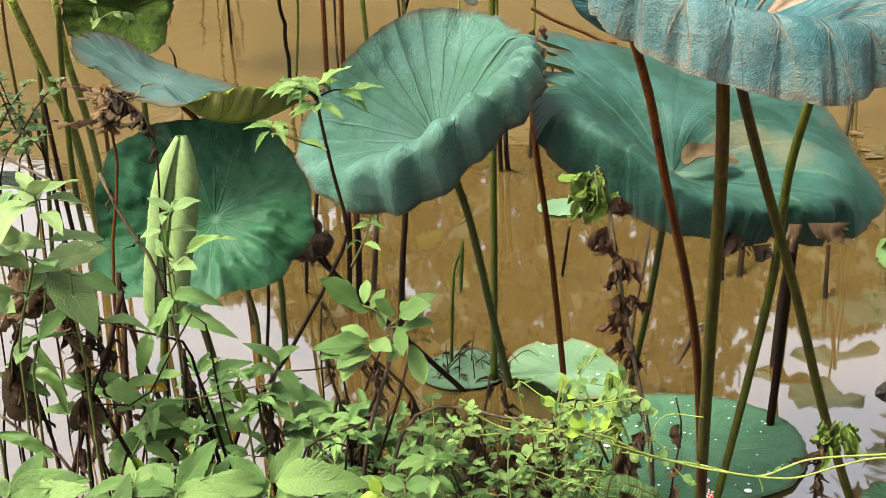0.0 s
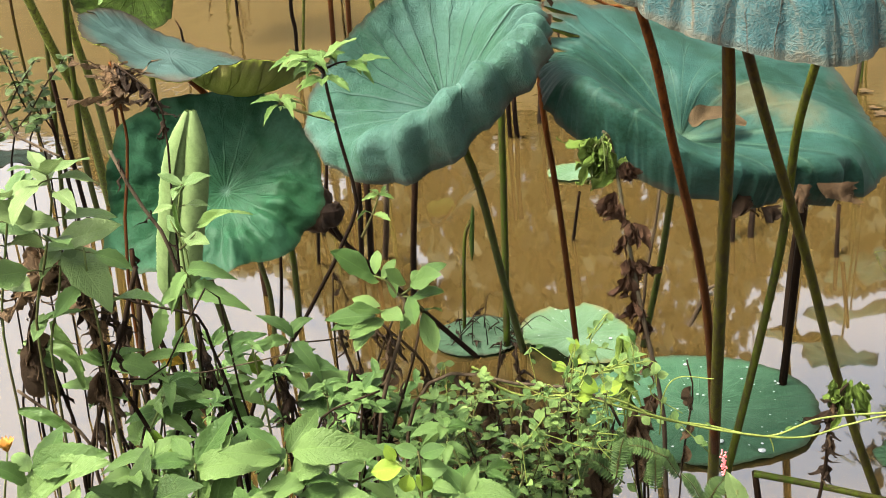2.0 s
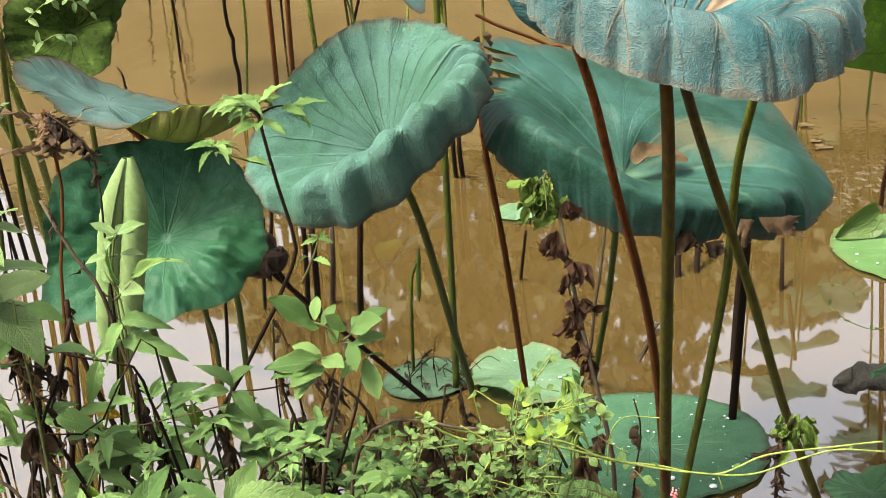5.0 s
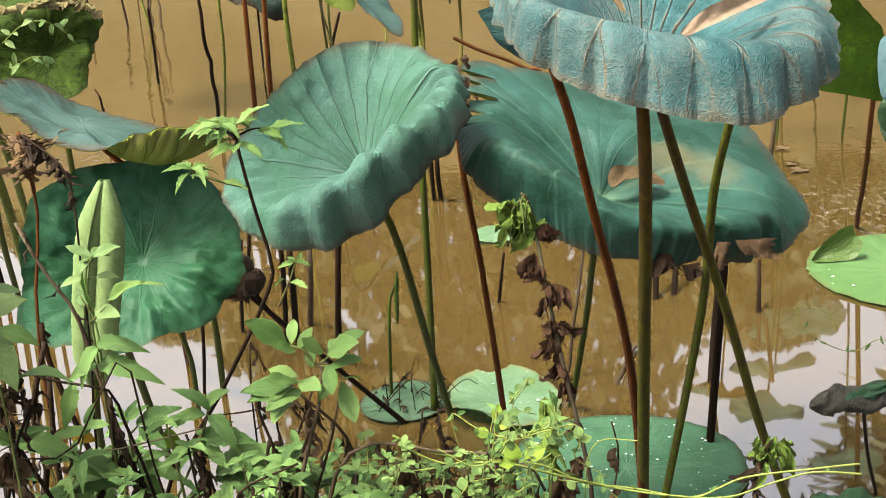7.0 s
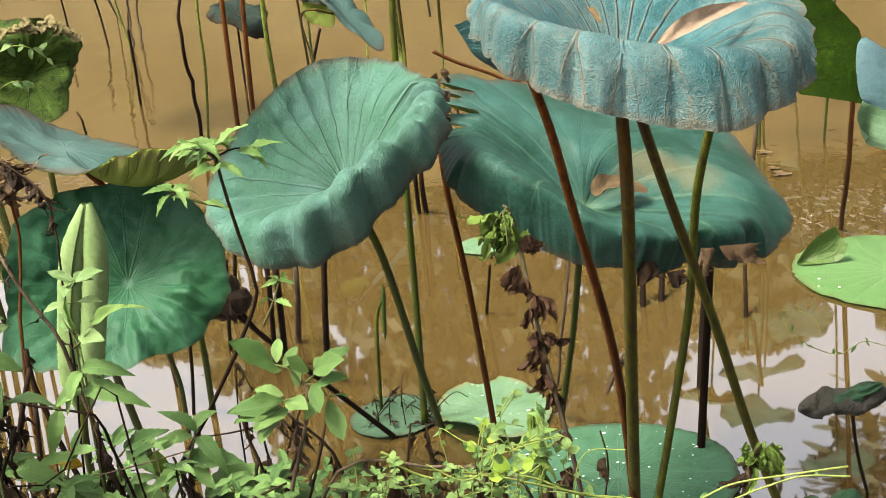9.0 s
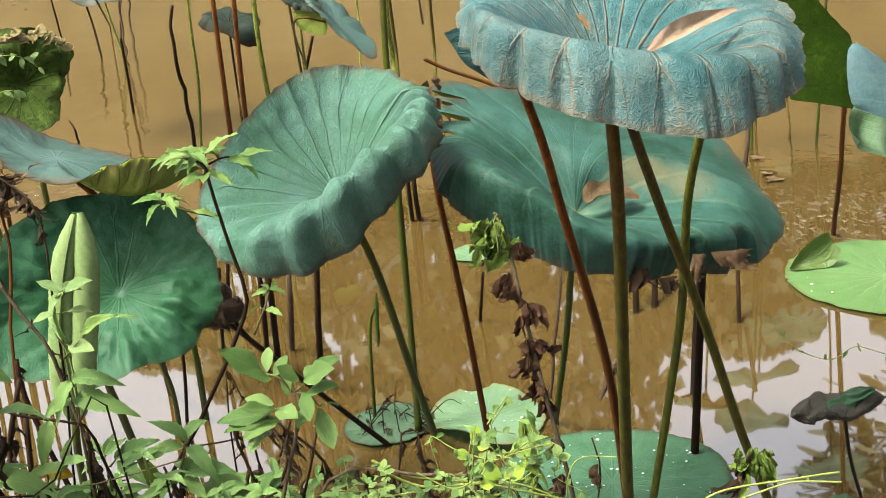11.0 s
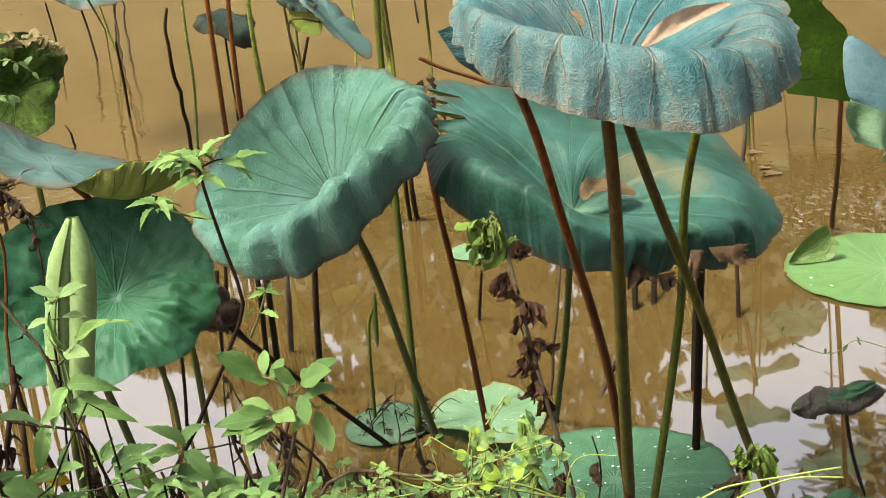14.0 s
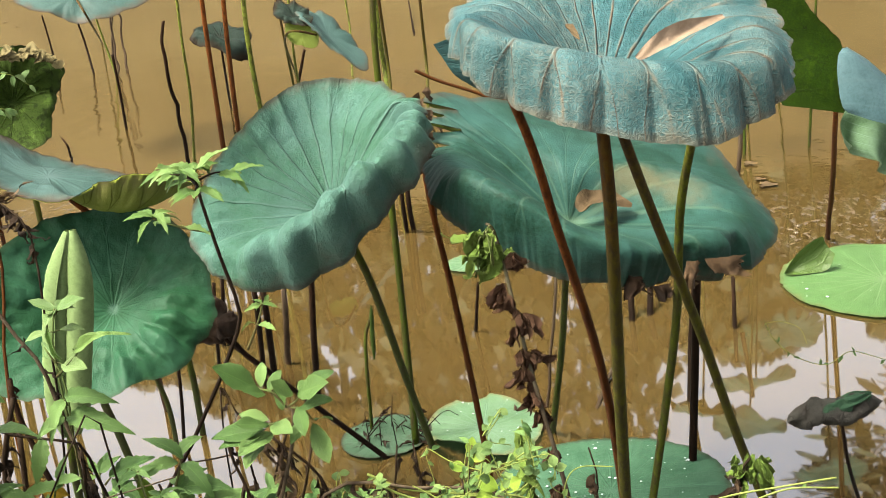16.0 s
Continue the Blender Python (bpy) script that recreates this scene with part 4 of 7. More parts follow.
GREEN_L, RED_L = "olive green lotus stalk rising from the water", "reddish brown lotus stalk rising from the water"
DARK_L, DRY_L = "blackened dead lotus stalk standing in the water", "thin dry broken lotus stalk in the water"
stalk(STEM_GREEN, GREEN_L, 0.0085, 0.0065, (-0.084, 2.687, 0.000), (-0.073, 2.660, 0.307), (-0.065, 2.620, 0.596), (-0.055, 2.600, 0.949), (-0.038, 2.600, 1.117))
stalk(STEM_RED, RED_L, 0.006, 0.005, (0.076, 2.173, 0.000), (0.059, 2.100, 0.294), (0.037, 2.080, 0.570), (0.016, 2.100, 0.750), (0.012, 2.150, 0.867))
stalk(STEM_RED, RED_L, 0.0068, 0.0054, (0.260, 1.750, 0.268), (0.236, 1.660, 0.514), (0.211, 1.600, 0.673), (0.167, 1.520, 0.862), (0.141, 1.460, 0.979), (0.113, 1.400, 1.072))
stalk(STEM_BROWN, "brown lotus stalk leaning outward over the water", 0.0080, 0.0064, (0.593, 1.963, 0.000), (0.475, 1.850, 0.326), (0.383, 1.720, 0.614), (0.302, 1.600, 0.844), (0.253, 1.500, 0.983), (0.240, 1.470, 1.031))
stalk(STEM_OLIVE, "bright olive lotus stalk leaning in", 0.0076, 0.006, (0.335, 2.094, 0.000), (0.365, 1.950, 0.364), (0.377, 1.850, 0.590), (0.371, 1.750, 0.787), (0.379, 1.680, 0.911), (0.381, 1.650, 0.956))
stalk(STEM_DARK, DARK_L, 0.0075, 0.006, (0.575, 2.739, 0.000), (0.601, 2.800, 0.162), (0.608, 2.750, 0.321))
stalk(STEM_DARK, DARK_L, 0.0065, 0.005, (0.789, 3.136, 0.000), (0.806, 3.200, 0.124))
stalk(STEM_DARK, DARK_L, 0.009, 0.008, (0.539, 3.284, 0.000), (0.554, 3.350, 0.121))
stalk(STEM_DARK, DARK_L, 0.009, 0.008, (0.595, 3.309, 0.000), (0.622, 3.400, 0.112))
stalk(STEM_DRY, DRY_L, 0.004, 0.0035, (0.238, 2.805, 0.000), (0.272, 2.800, 0.205), (0.291, 2.800, 0.346), wobble=0.006)
stalk(STEM_DARK, DARK_L, 0.009, 0.0075, (0.510, 2.440, 0.000), (0.521, 2.420, 0.208), (0.519, 2.340, 0.451), (0.521, 2.330, 0.501))
stalk(STEM_DARK, DRY_L, 0.005, 0.004, (0.105, 3.347, 0.000), (0.123, 3.250, 0.179))
stalk(STEM_DARK, DARK_L, 0.0085, 0.0075, (-0.327, 3.003, 0.000), (-0.305, 2.900, 0.197), (-0.282, 2.850, 0.389))
stalk(STEM_DRY, DRY_L, 0.009, 0.007, (-0.427, 3.286, 0.000), (-0.401, 3.200, 0.169), (-0.393, 3.200, 0.281))
stalk(STEM_DARK, DARK_L, 0.009, 0.0075, (-0.455, 3.186, 0.000), (-0.422, 3.000, 0.249), (-0.421, 3.000, 0.369))
stalk(STEM_DARK, DARK_L, 0.007, 0.006, (-0.479, 3.155, 0.000), (-0.435, 2.950, 0.300), (-0.439, 2.950, 0.374))
stalk(STEM_GREEN, "slim green lotus stalk with a furled tip", 0.0045, 0.004, (-0.188, 2.794, 0.000), (-0.177, 2.750, 0.170), (-0.168, 2.740, 0.266), (-0.153, 2.740, 0.306))
stalk(STEM_RED, RED_L, 0.011, 0.008, (-0.718, 5.121, 0.000), (-0.679, 4.900, 0.379), (-0.647, 4.800, 0.762), (-0.610, 4.700, 1.034))
stalk(STEM_RED, RED_L, 0.011, 0.008, (-0.788, 5.109, 0.000), (-0.732, 4.800, 0.385), (-0.708, 4.700, 0.763), (-0.680, 4.600, 1.050))
stalk(STEM_BRIGHT, GREEN_L, 0.012, 0.010, (-0.656, 5.666, 0.000), (-0.654, 5.500, 0.322), (-0.647, 5.400, 0.607), (-0.621, 5.300, 0.918))
stalk(STEM_BRIGHT, GREEN_L, 0.007, 0.006, (-1.058, 5.955, 0.000), (-0.962, 5.600, 0.365), (-0.938, 5.500, 0.628), (-0.904, 5.400, 0.942))
stalk(STEM_DARK, DRY_L, 0.009, 0.006, (-1.028, 5.642, 0.000), (-0.954, 5.200, 0.420), (-0.954, 5.100, 0.634), (-0.925, 5.100, 0.765), wobble=0.012)
stalk(STEM_BRIGHT, GREEN_L, 0.014, 0.012, (-0.110, 5.826, 0.000), (-0.107, 6.300, 0.207), (-0.112, 6.200, 0.476), (-0.098, 6.100, 0.806))
stalk(STEM_BROWN, RED_L, 0.009, 0.007, (-0.098, 5.705, 0.000), (-0.085, 6.000, 0.287), (-0.086, 5.900, 0.593), (-0.084, 5.800, 0.806))
stalk(STEM_BROWN, RED_L, 0.009, 0.007, (0.078, 6.219, 0.000), (0.106, 6.700, 0.168), (0.110, 6.600, 0.478), (0.116, 6.500, 0.716))
stalk(STEM_BROWN, RED_L, 0.008, 0.006, (-0.652, 7.258, 0.000), (-0.623, 6.800, 0.362), (-0.627, 6.700, 0.671))
stalk(STEM_BRIGHT, GREEN_L, 0.007, 0.006, (-0.618, 7.237, 0.000), (-0.587, 6.800, 0.297), (-0.561, 6.700, 0.663))
stalk(STEM_DARK, DRY_L, 0.010, 0.008, (-0.652, 7.258, 0.000), (-0.559, 7.200, 0.272))
stalk(STEM_BRIGHT, GREEN_L, 0.007, 0.006, (-0.335, 7.735, 0.000), (-0.322, 8.000, 0.208), (-0.326, 8.000, 0.488))
stalk(STEM_DARK, DARK_L, 0.008, 0.007, (-1.567, 6.921, 0.000), (-1.558, 6.900, 0.214), (-1.536, 6.800, 0.428))
stalk(STEM_DARK, DARK_L, 0.008, 0.007, (-2.217, 9.114, 0.000), (-2.283, 9.300, 0.214), (-2.293, 9.200, 0.451))
stalk(STEM_DARK, DRY_L, 0.008, 0.006, (-2.677, 9.877, 0.000), (-2.694, 9.900, 0.194), (-2.681, 9.800, 0.379))
stalk(STEM_DRY, DRY_L, 0.010, 0.006, (-1.991, 8.869, 0.000), (-2.012, 9.000, 0.187), (-1.968, 8.900, 0.546), wobble=0.02)
stalk(STEM_DRY, DRY_L, 0.010, 0.006, (-1.968, 9.079, 0.000), (-2.015, 9.300, 0.181), (-1.980, 9.200, 0.512), wobble=0.02)
stalk(STEM_DRY, DRY_L, 0.008, 0.005, (-2.020, 8.933, 0.000), (-2.046, 9.100, 0.175), (-1.967, 9.000, 0.534), wobble=0.02)
stalk(STEM_BRIGHT, DRY_L, 0.008, 0.006, (-2.009, 8.882, 0.000), (-2.051, 8.900, 0.246), (-2.069, 8.800, 0.532))
stalk(STEM_DARK, DRY_L, 0.008, 0.005, (0.083, 9.076, 0.000), (0.082, 10.500, 0.067))
stalk(STEM_DARK, DRY_L, 0.006, 0.004, (-1.691, 6.160, 0.000), (-1.564, 5.700, 0.173), (-1.583, 5.700, 0.230), wobble=0.01)
stalk(STEM_DARK, DARK_L, 0.009, 0.008, (-0.045, 4.392, 0.000), (-0.049, 4.300, 0.125), (-0.044, 4.300, 0.288))
stalk(STEM_DARK, DARK_L, 0.008, 0.007, (-0.070, 4.375, 0.000), (-0.070, 4.300, 0.148), (-0.064, 4.300, 0.291))
stalk(STEM_DARK, DARK_L, 0.008, 0.007, (0.038, 4.529, 0.000), (0.051, 4.600, 0.158), (0.059, 4.600, 0.351))
stalk(STEM_DRY, DRY_L, 0.007, 0.004, (0.476, 6.386, 0.000), (0.299, 7.500, -0.107), (0.070, 7.600, -0.005), wobble=0.01)
stalk(STEM_DRY, DRY_L, 0.007, 0.006, (0.927, 3.600, 0.218), (0.946, 3.600, 0.372), (0.952, 3.600, 0.439))
stalk(STEM_BRIGHT, GREEN_L, 0.0145, 0.011, (-1.392, 3.871, 0.000), (-1.251, 3.400, 0.441), (-1.231, 3.200, 0.665), (-1.211, 3.000, 0.890))
stalk(STEM_BRIGHT, GREEN_L, 0.0125, 0.010, (-1.483, 4.249, 0.000), (-1.280, 3.600, 0.437), (-1.242, 3.400, 0.666), (-1.214, 3.300, 0.852))
stalk(STEM_GREEN, GREEN_L, 0.009, 0.007, (-1.361, 3.670, 0.000), (-1.238, 3.300, 0.339), (-1.189, 3.200, 0.648), (-1.137, 3.100, 0.854))
stalk(STEM_BROWN, RED_L, 0.006, 0.005, (-1.908, 4.667, 0.000), (-1.801, 4.400, 0.291), (-1.766, 4.300, 0.538), (-1.720, 4.200, 0.709))
stalk(STEM_DARK, DARK_L, 0.007, 0.006, (-1.399, 3.675, 0.000), (-1.275, 3.300, 0.357), (-1.250, 3.200, 0.606))
stalk(STEM_DARK, DARK_L, 0.006, 0.005, (-1.454, 3.733, 0.000), (-1.341, 3.400, 0.312), (-1.320, 3.300, 0.537))
stalk(STEM_GREEN, DARK_L, 0.007, 0.006, (-1.485, 3.687, 0.000), (-1.344, 3.400, 0.380), (-1.283, 3.300, 0.691))
stalk(STEM_RED, RED_L, 0.007, 0.006, (-1.446, 4.243, 0.000), (-1.297, 3.800, 0.328), (-1.256, 3.700, 0.496))
stalk(STEM_GREEN, DARK_L, 0.006, 0.005, (-0.658, 2.793, 0.000), (-0.612, 2.600, 0.207), (-0.604, 2.500, 0.332), (-0.594, 2.400, 0.437))
stalk(STEM_GREEN, GREEN_L, 0.008, 0.007, (-0.614, 2.903, 0.000), (-0.579, 2.750, 0.197), (-0.572, 2.700, 0.304), (-0.563, 2.650, 0.392))
stalk(STEM_DARK, DARK_L, 0.0045, 0.004, (-0.660, 2.891, 0.000), (-0.626, 2.800, 0.148), (-0.607, 2.750, 0.271))
stalk(STEM_DARK, "dark fallen lotus stalk slanting into the water", 0.0065, 0.005, (-0.153, 2.643, 0.000), (-0.311, 2.550, 0.222), (-0.457, 2.400, 0.466))
stalk(STEM_DARK, DARK_L, 0.006, 0.005, (-0.629, 3.484, 0.000), (-0.591, 3.400, 0.185), (-0.569, 3.400, 0.351))
stalk(STEM_DARK, DARK_L, 0.005, 0.005, (-0.615, 3.273, 0.000), (-0.571, 3.100, 0.198), (-0.556, 3.100, 0.322))
stalk(STEM_GREEN, "cut lotus stalk lying over the water", 0.006, 0.005, (0.322, 1.750, 0.225), (0.418, 1.720, 0.217), (0.538, 1.680, 0.205))
stalk(STEM_DARK, "short stump of a lotus stalk", 0.006, 0.005, (0.335, 1.760, 0.141), (0.323, 1.750, 0.228))
stalk(STEM_DRY, "dry broken stick afloat", 0.005, 0.004, (0.361, 2.78, 0.0), (0.42, 2.93, 0.012), (0.455, 2.95, 0.02))


# ---- small leaves ----
def blade_mesh(name, material, length=1.0, width=0.42, curl=0.25, crease=0.25, teeth=0.0, widest=0.4, seed=0, crumple=0.0, rows=10):
    """A leaf blade from the origin along +y, facing +z, of unit length; scaled where it is set."""
    bm = bmesh.new()
    uv = bm.loops.layers.uv.verify()
    cols = 6
    grid = []
    for j in range(rows + 1):
        s = j / rows
        if s < widest:
            w = math.sin(0.5 * math.pi * s / widest) ** 0.75
        else:
            w = math.cos(0.5 * math.pi * (s - widest) / (1 - widest)) ** 0.9
        w = max(0.02, w) * width * 0.5
        if teeth and 0 < j < rows:
            w *= 1 + teeth * (1 if j % 2 else -1)
        bend = curl * s * s
        row = []
        for i in range(cols + 1):
            q = 2 * i / cols - 1
            p = Vector((q * w, s * length - 0.25 * bend * s, -bend + crease * abs(q) * w + 0.03 * math.sin(9 * s + 2 * q + seed) * abs(q)))
            if crumple:
                p += crumple * noise.noise_vector(p * 3.2 + Vector((seed * 5.0, 0, 0))) * (0.2 + s)
            row.append(bm.verts.new(p))
        grid.append(row)
    for j in range(rows):
        for i in range(cols):
            face = bm.faces.new((grid[j][i], grid[j][i + 1], grid[j + 1][i + 1], grid[j + 1][i]))
            face.smooth = True
            for loop, (a, b) in zip(face.loops, ((i, j), (i + 1, j), (i + 1, j + 1), (i, j + 1))):
                loop[uv].uv = (a / cols, b / rows)
    mesh = bpy.data.meshes.new(name)
    bm.to_mesh(mesh)
    bm.free()
    mesh.materials.append(material)
    return mesh


def family(material, count=4, **shape):
    """Some differing blades of one kind."""
    made = []
    for k in range(count):
        given = dict(shape)
        given["curl"] = shape.get("curl", 0.25) * (0.3 + 0.55 * k)
        given["width"] = shape.get("width", 0.42) * (0.88 + 0.09 * (k % 3))
        made.append(blade_mesh("leaf", material, seed=k * 2.3, **given))
    return made


LANCE = family(HERB, 6, width=0.40, teeth=0.09, curl=0.34, crease=0.40, widest=0.36, rows=14)
FRONT_LANCE = family(HERB_FRONT, 6, width=0.44, teeth=0.09, curl=0.34, crease=0.38, widest=0.36, rows=14)
FRONT_BROAD = family(HERB_FRONT, 6, width=0.44, teeth=0.05, curl=0.30, crease=0.34, widest=0.36, rows=16)
DARK_BROAD = family(HERB_DARK, 4, width=0.52, teeth=0.04, curl=0.25, crease=0.3, widest=0.4, rows=14)
SLIM = family(FRESH, 4, width=0.22, teeth=0.05, curl=0.3, crease=0.6, widest=0.35, rows=12)
LIMP_DEAD = family(DEAD_BROWN, 5, width=0.36, curl=0.22, crumple=0.20, crease=1.7, rows=14)
SHREDS = family(DEAD_DARK, 5, width=0.17, curl=0.30, crumple=0.26, crease=1.4)
HERBS = family(HERB, 5, width=0.42, teeth=0.07, curl=0.36, crease=0.42)
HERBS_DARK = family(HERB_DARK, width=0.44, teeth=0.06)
HERBS_PALE = family(HERB_PALE, width=0.48, teeth=0.05)
NARROW = family(FRESH, width=0.36, teeth=0.20, curl=0.45, crease=0.4)
ROUNDS = family(YELLOW, width=0.68, curl=0.15, widest=0.5)
ROUND_GREENS = family(HERB, width=0.66, curl=0.2, widest=0.5)
SHRUBS = family(SHRUB, width=0.75, curl=0.2, widest=0.5)
DEADS = family(DEAD, width=0.5, curl=0.7, crumple=0.36, crease=0.9)
DEADS_DARK = family(DEAD_DARK, width=0.32, curl=0.6, crumple=0.40, crease=1.1)
HANGING = family(DEAD_BROWN, 5, width=0.20, curl=0.45, crumple=0.22, crease=1.5, rows=12)
CRUMPLED = family(TAN, 5, width=0.34, curl=0.9, crumple=0.42, crease=1.2, rows=14)
CLINGING = family(DEAD_CLING, 5, width=0.42, curl=0.45, crumple=0.26, crease=1.3, rows=14)
LIMP = family(WILTED, width=0.30, curl=0.4, crumple=0.16, crease=0.9)
WILTEDS = family(WILTED, 6, width=0.50, curl=0.6, crumple=0.40, crease=0.9, rows=14)
PINNATE = family(HERB_FRONT, 5, width=0.46, curl=0.12, widest=0.55, teeth=0.04)
TINY = family(TINY_LEAF, width=0.75, curl=0.2, widest=0.5)
FRONDS = family(HERB_DARK, width=0.30, teeth=0.0, curl=0.1)


def set_leaf(parent, mesh, base, way, size, up=(0, 0, 1), name="leaf"):
    """Sets a blade at base, growing along way, its face turned to up as far as it goes."""
    y = Vector(way).normalized()
    z = Vector(up) - y * Vector(up).dot(y)
    z = z.normalized() if z.length > 1e-3 else y.orthogonal().normalized()
    x = y.cross(z)
    m = Matrix((x, y, z)).transposed().to_4x4()
    ob = new(name, mesh)
    ob.parent = parent
    ob.matrix_local = Matrix.Translation(Vector(base) - parent.location) @ m @ Matrix.Scale(size, 4)
    return ob


def spray(rng, tilt=0.5):
    return Vector((rng.uniform(-1, 1), rng.uniform(-1, 1), rng.uniform(-tilt, tilt))).normalized()


def compound(root, bm, rng, base, way, size, leaves, count=5, stalk=0.0012, flat=0.35):
    """A leaf of several leaflets on one thin stalk; the stalk joins the plant's stem mesh."""
    way = Vector(way).normalized()
    length = size * (1.2 if count > 5 else 0.9 if count > 3 else 0.6)
    tip = Vector(base) + way * length + Vector((0, 0, -0.08 * length))
    tube([base, Vector(base) + way * length * 0.5 + Vector((0, 0, 0.06 * length)), tip], stalk, stalk * 0.6, 5, 5, bm=bm)
    side = way.cross(Vector((0, 0, 1)))
    side = side.normalized() if side.length > 0.05 else Vector((1, 0, 0))
    up = Vector((rng.uniform(-flat, flat), rng.uniform(-flat, flat) - 0.45, 1))
    set_leaf(root, rng.choice(leaves), tip, way + 0.1 * spray(rng), size * rng.uniform(0.9, 1.1), up)
    pairs = (count - 1) // 2
    for k in range(pairs):
        at = tip.lerp(Vector(base), 0.05 + 0.5 * k / max(1, pairs))
        for sign in (-1, 1):
            set_leaf(root, rng.choice(leaves), at, way * 0.55 + sign * side * rng.uniform(0.8, 1.1) + 0.12 * spray(rng), size * rng.uniform(0.65, 0.9), up + 0.2 * spray(rng))


def grounded(points):
    """The points of a plant, carried on down to a foot on the bank or in the water."""
    points = [Vector(p) for p in points]
    first = points[0]
    if first.z > 0.18:
        way = (points[0] - points[1]).normalized()
        at = first + Vector((way.x * 0.15, 0.02, 0))
        foot = Vector((at.x, at.y, max(-0.02, bank_height(at.x, at.y) - 0.01)))
        step = (points[1] - first).length
        reach = (foot - first).length
        before = []
        while step < reach * 0.75:                  # steps that grow towards the foot keep the stalk from looping
            before.append(first.lerp(foot, step / reach))
            step *= 2.1
        points = [foot] + before[::-1] + points
    return points


def herb(points, leaves, label, seed, size=0.04, nodes=6, start=0.45, kind="pair", foot=0.002, material=STALK, name="weed", category="weed", group="bank weeds", tip=True, droop=0.15, count=5):
    """A weed on the bank: a stalk through the points, with pairs of leaves or compound leaves up its length and a tuft on top."""
    rng = random.Random(seed)
    before = [Vector(p) for p in points]
    points = grounded(points) if foot > 0.0017 else before
    if len(points) > len(before):
        start = (len(points) - len(before) + start * (len(before) - 1)) / (len(points) - 1)
    root = thing(name, points[0], label, category, group)
    bm = tube(points, foot, foot * 0.55, 6, 16, 0.004, seed=seed)
    turn = rng.uniform(0, math.tau)
    for k in range(nodes):
        s = start + (0.98 - start) * (k + rng.uniform(-0.2, 0.2)) / max(1, nodes - 1)
        s = max(0.05, min(0.985, s))
        base = path_point(points, s)
        turn += math.pi / 2 + rng.uniform(-0.4, 0.4)
        for sign in (0, math.pi):
            a = turn + sign + rng.uniform(-0.3, 0.3)
            way = Vector((math.cos(a), math.sin(a), rng.uniform(-droop, 0.55)))
            grown = size * rng.uniform(0.75, 1.15) * (1.0 if s < 0.85 else 0.75)
            if kind == "compound":
                compound(root, bm, rng, base, way, grown, leaves, count)
            else:
                stick = way.normalized() * grown * 0.25
                tube([base, base + stick * 0.5 + Vector((0, 0, 0.001)), base + stick], foot * 0.4, foot * 0.3, 4, 3, bm=bm)
                set_leaf(root, rng.choice(leaves), base + stick, way + 0.15 * spray(rng), grown, Vector((0, -0.35, 1)) + 0.75 * spray(rng))
    if tip:
        for k in range(4):
            a = turn + k * math.tau / 4 + rng.uniform(-0.3, 0.3)
            set_leaf(root, rng.choice(leaves), points[-1], (math.cos(a), math.sin(a), rng.uniform(0.1, 0.9)), size * rng.uniform(0.5, 0.9), Vector((0, -0.3, 1)) + 0.3 * spray(rng))
    part("stem", bm, material, root)
    return root


def dead_weed(points, label, seed, leaves, size=0.03, count=14, start=0.3, foot=0.002, material=WOODY, hang=0.9, name="dead_weed", group="dead weeds"):
    """A dried weed: a stalk with shrivelled leaves hanging from it."""
    rng = random.Random(seed)
    before = [Vector(p) for p in points]
    points = grounded(points)
    if len(points) > len(before):
        start = (len(points) - len(before) + start * (len(before) - 1)) / (len(points) - 1)
    root = thing(name, points[0], label, "dead weed", group)
    for k in range(count):
        base = path_point(points, min(0.99, start + (1 - start) * rng.random()))
        way = Vector((rng.uniform(-0.45, 0.45), rng.uniform(-0.45, 0.45), -1.3 * hang + rng.uniform(-0.3, 0.4)))
        set_leaf(root, rng.choice(leaves), base, way, size * rng.uniform(0.6, 1.3), spray(rng))
    part("stem", tube(points, foot, foot * 0.6, 6, 16, 0.006, seed=seed), material, root)
    return root


# ---- furled and rolled lotus leaves ----
def rolled(points, radii, seed):
    """A withered leaf rolled into a crumpled tube, closed at both ends."""
    points = [Vector(p) for p in points]
    bm = bmesh.new()
    uv = bm.loops.layers.uv.verify()
    rows, cols, grid = 44, 36, []
    for j in range(rows + 1):
        s = j / rows
        p = path_point(points, s)
        ahead = (path_point(points, min(1, s + 0.03)) - path_point(points, max(0, s - 0.03))).normalized()
        side = ahead.cross(Vector((0, -1, 0))).normalized()
        other = ahead.cross(side)
        f = s * (len(radii) - 1)
        k = min(len(radii) - 2, int(f))
        r = (radii[k] + (radii[k + 1] - radii[k]) * (f - k)) * min(1.0, 9 * s + 0.15, 9 * (1 - s) + 0.1)
        row = []
        for i in range(cols):
            a = math.tau * i / cols
            q = p + r * (1 + 0.18 * math.cos(3 * a + seed + 5 * s)) * (math.cos(a) * side + math.sin(a) * other)
            row.append(bm.verts.new(q + 0.0085 * noise.noise_vector(q * 45.0) + 0.003 * noise.noise_vector(q * 120.0)))
        grid.append(row)
    for j in range(rows):
        for i in range(cols):
            n = (i + 1) % cols
            face = bm.faces.new((grid[j][i], grid[j][n], grid[j + 1][n], grid[j + 1][i]))
            for loop, (a, b) in zip(face.loops, ((i, j), (i + 1, j), (i + 1, j + 1), (i, j + 1))):
                loop[uv].uv = (b / rows, 0.3 + 0.5 * a / cols)
    for end in (grid[0], grid[-1]):
        bm.faces.new(end)
    return bm


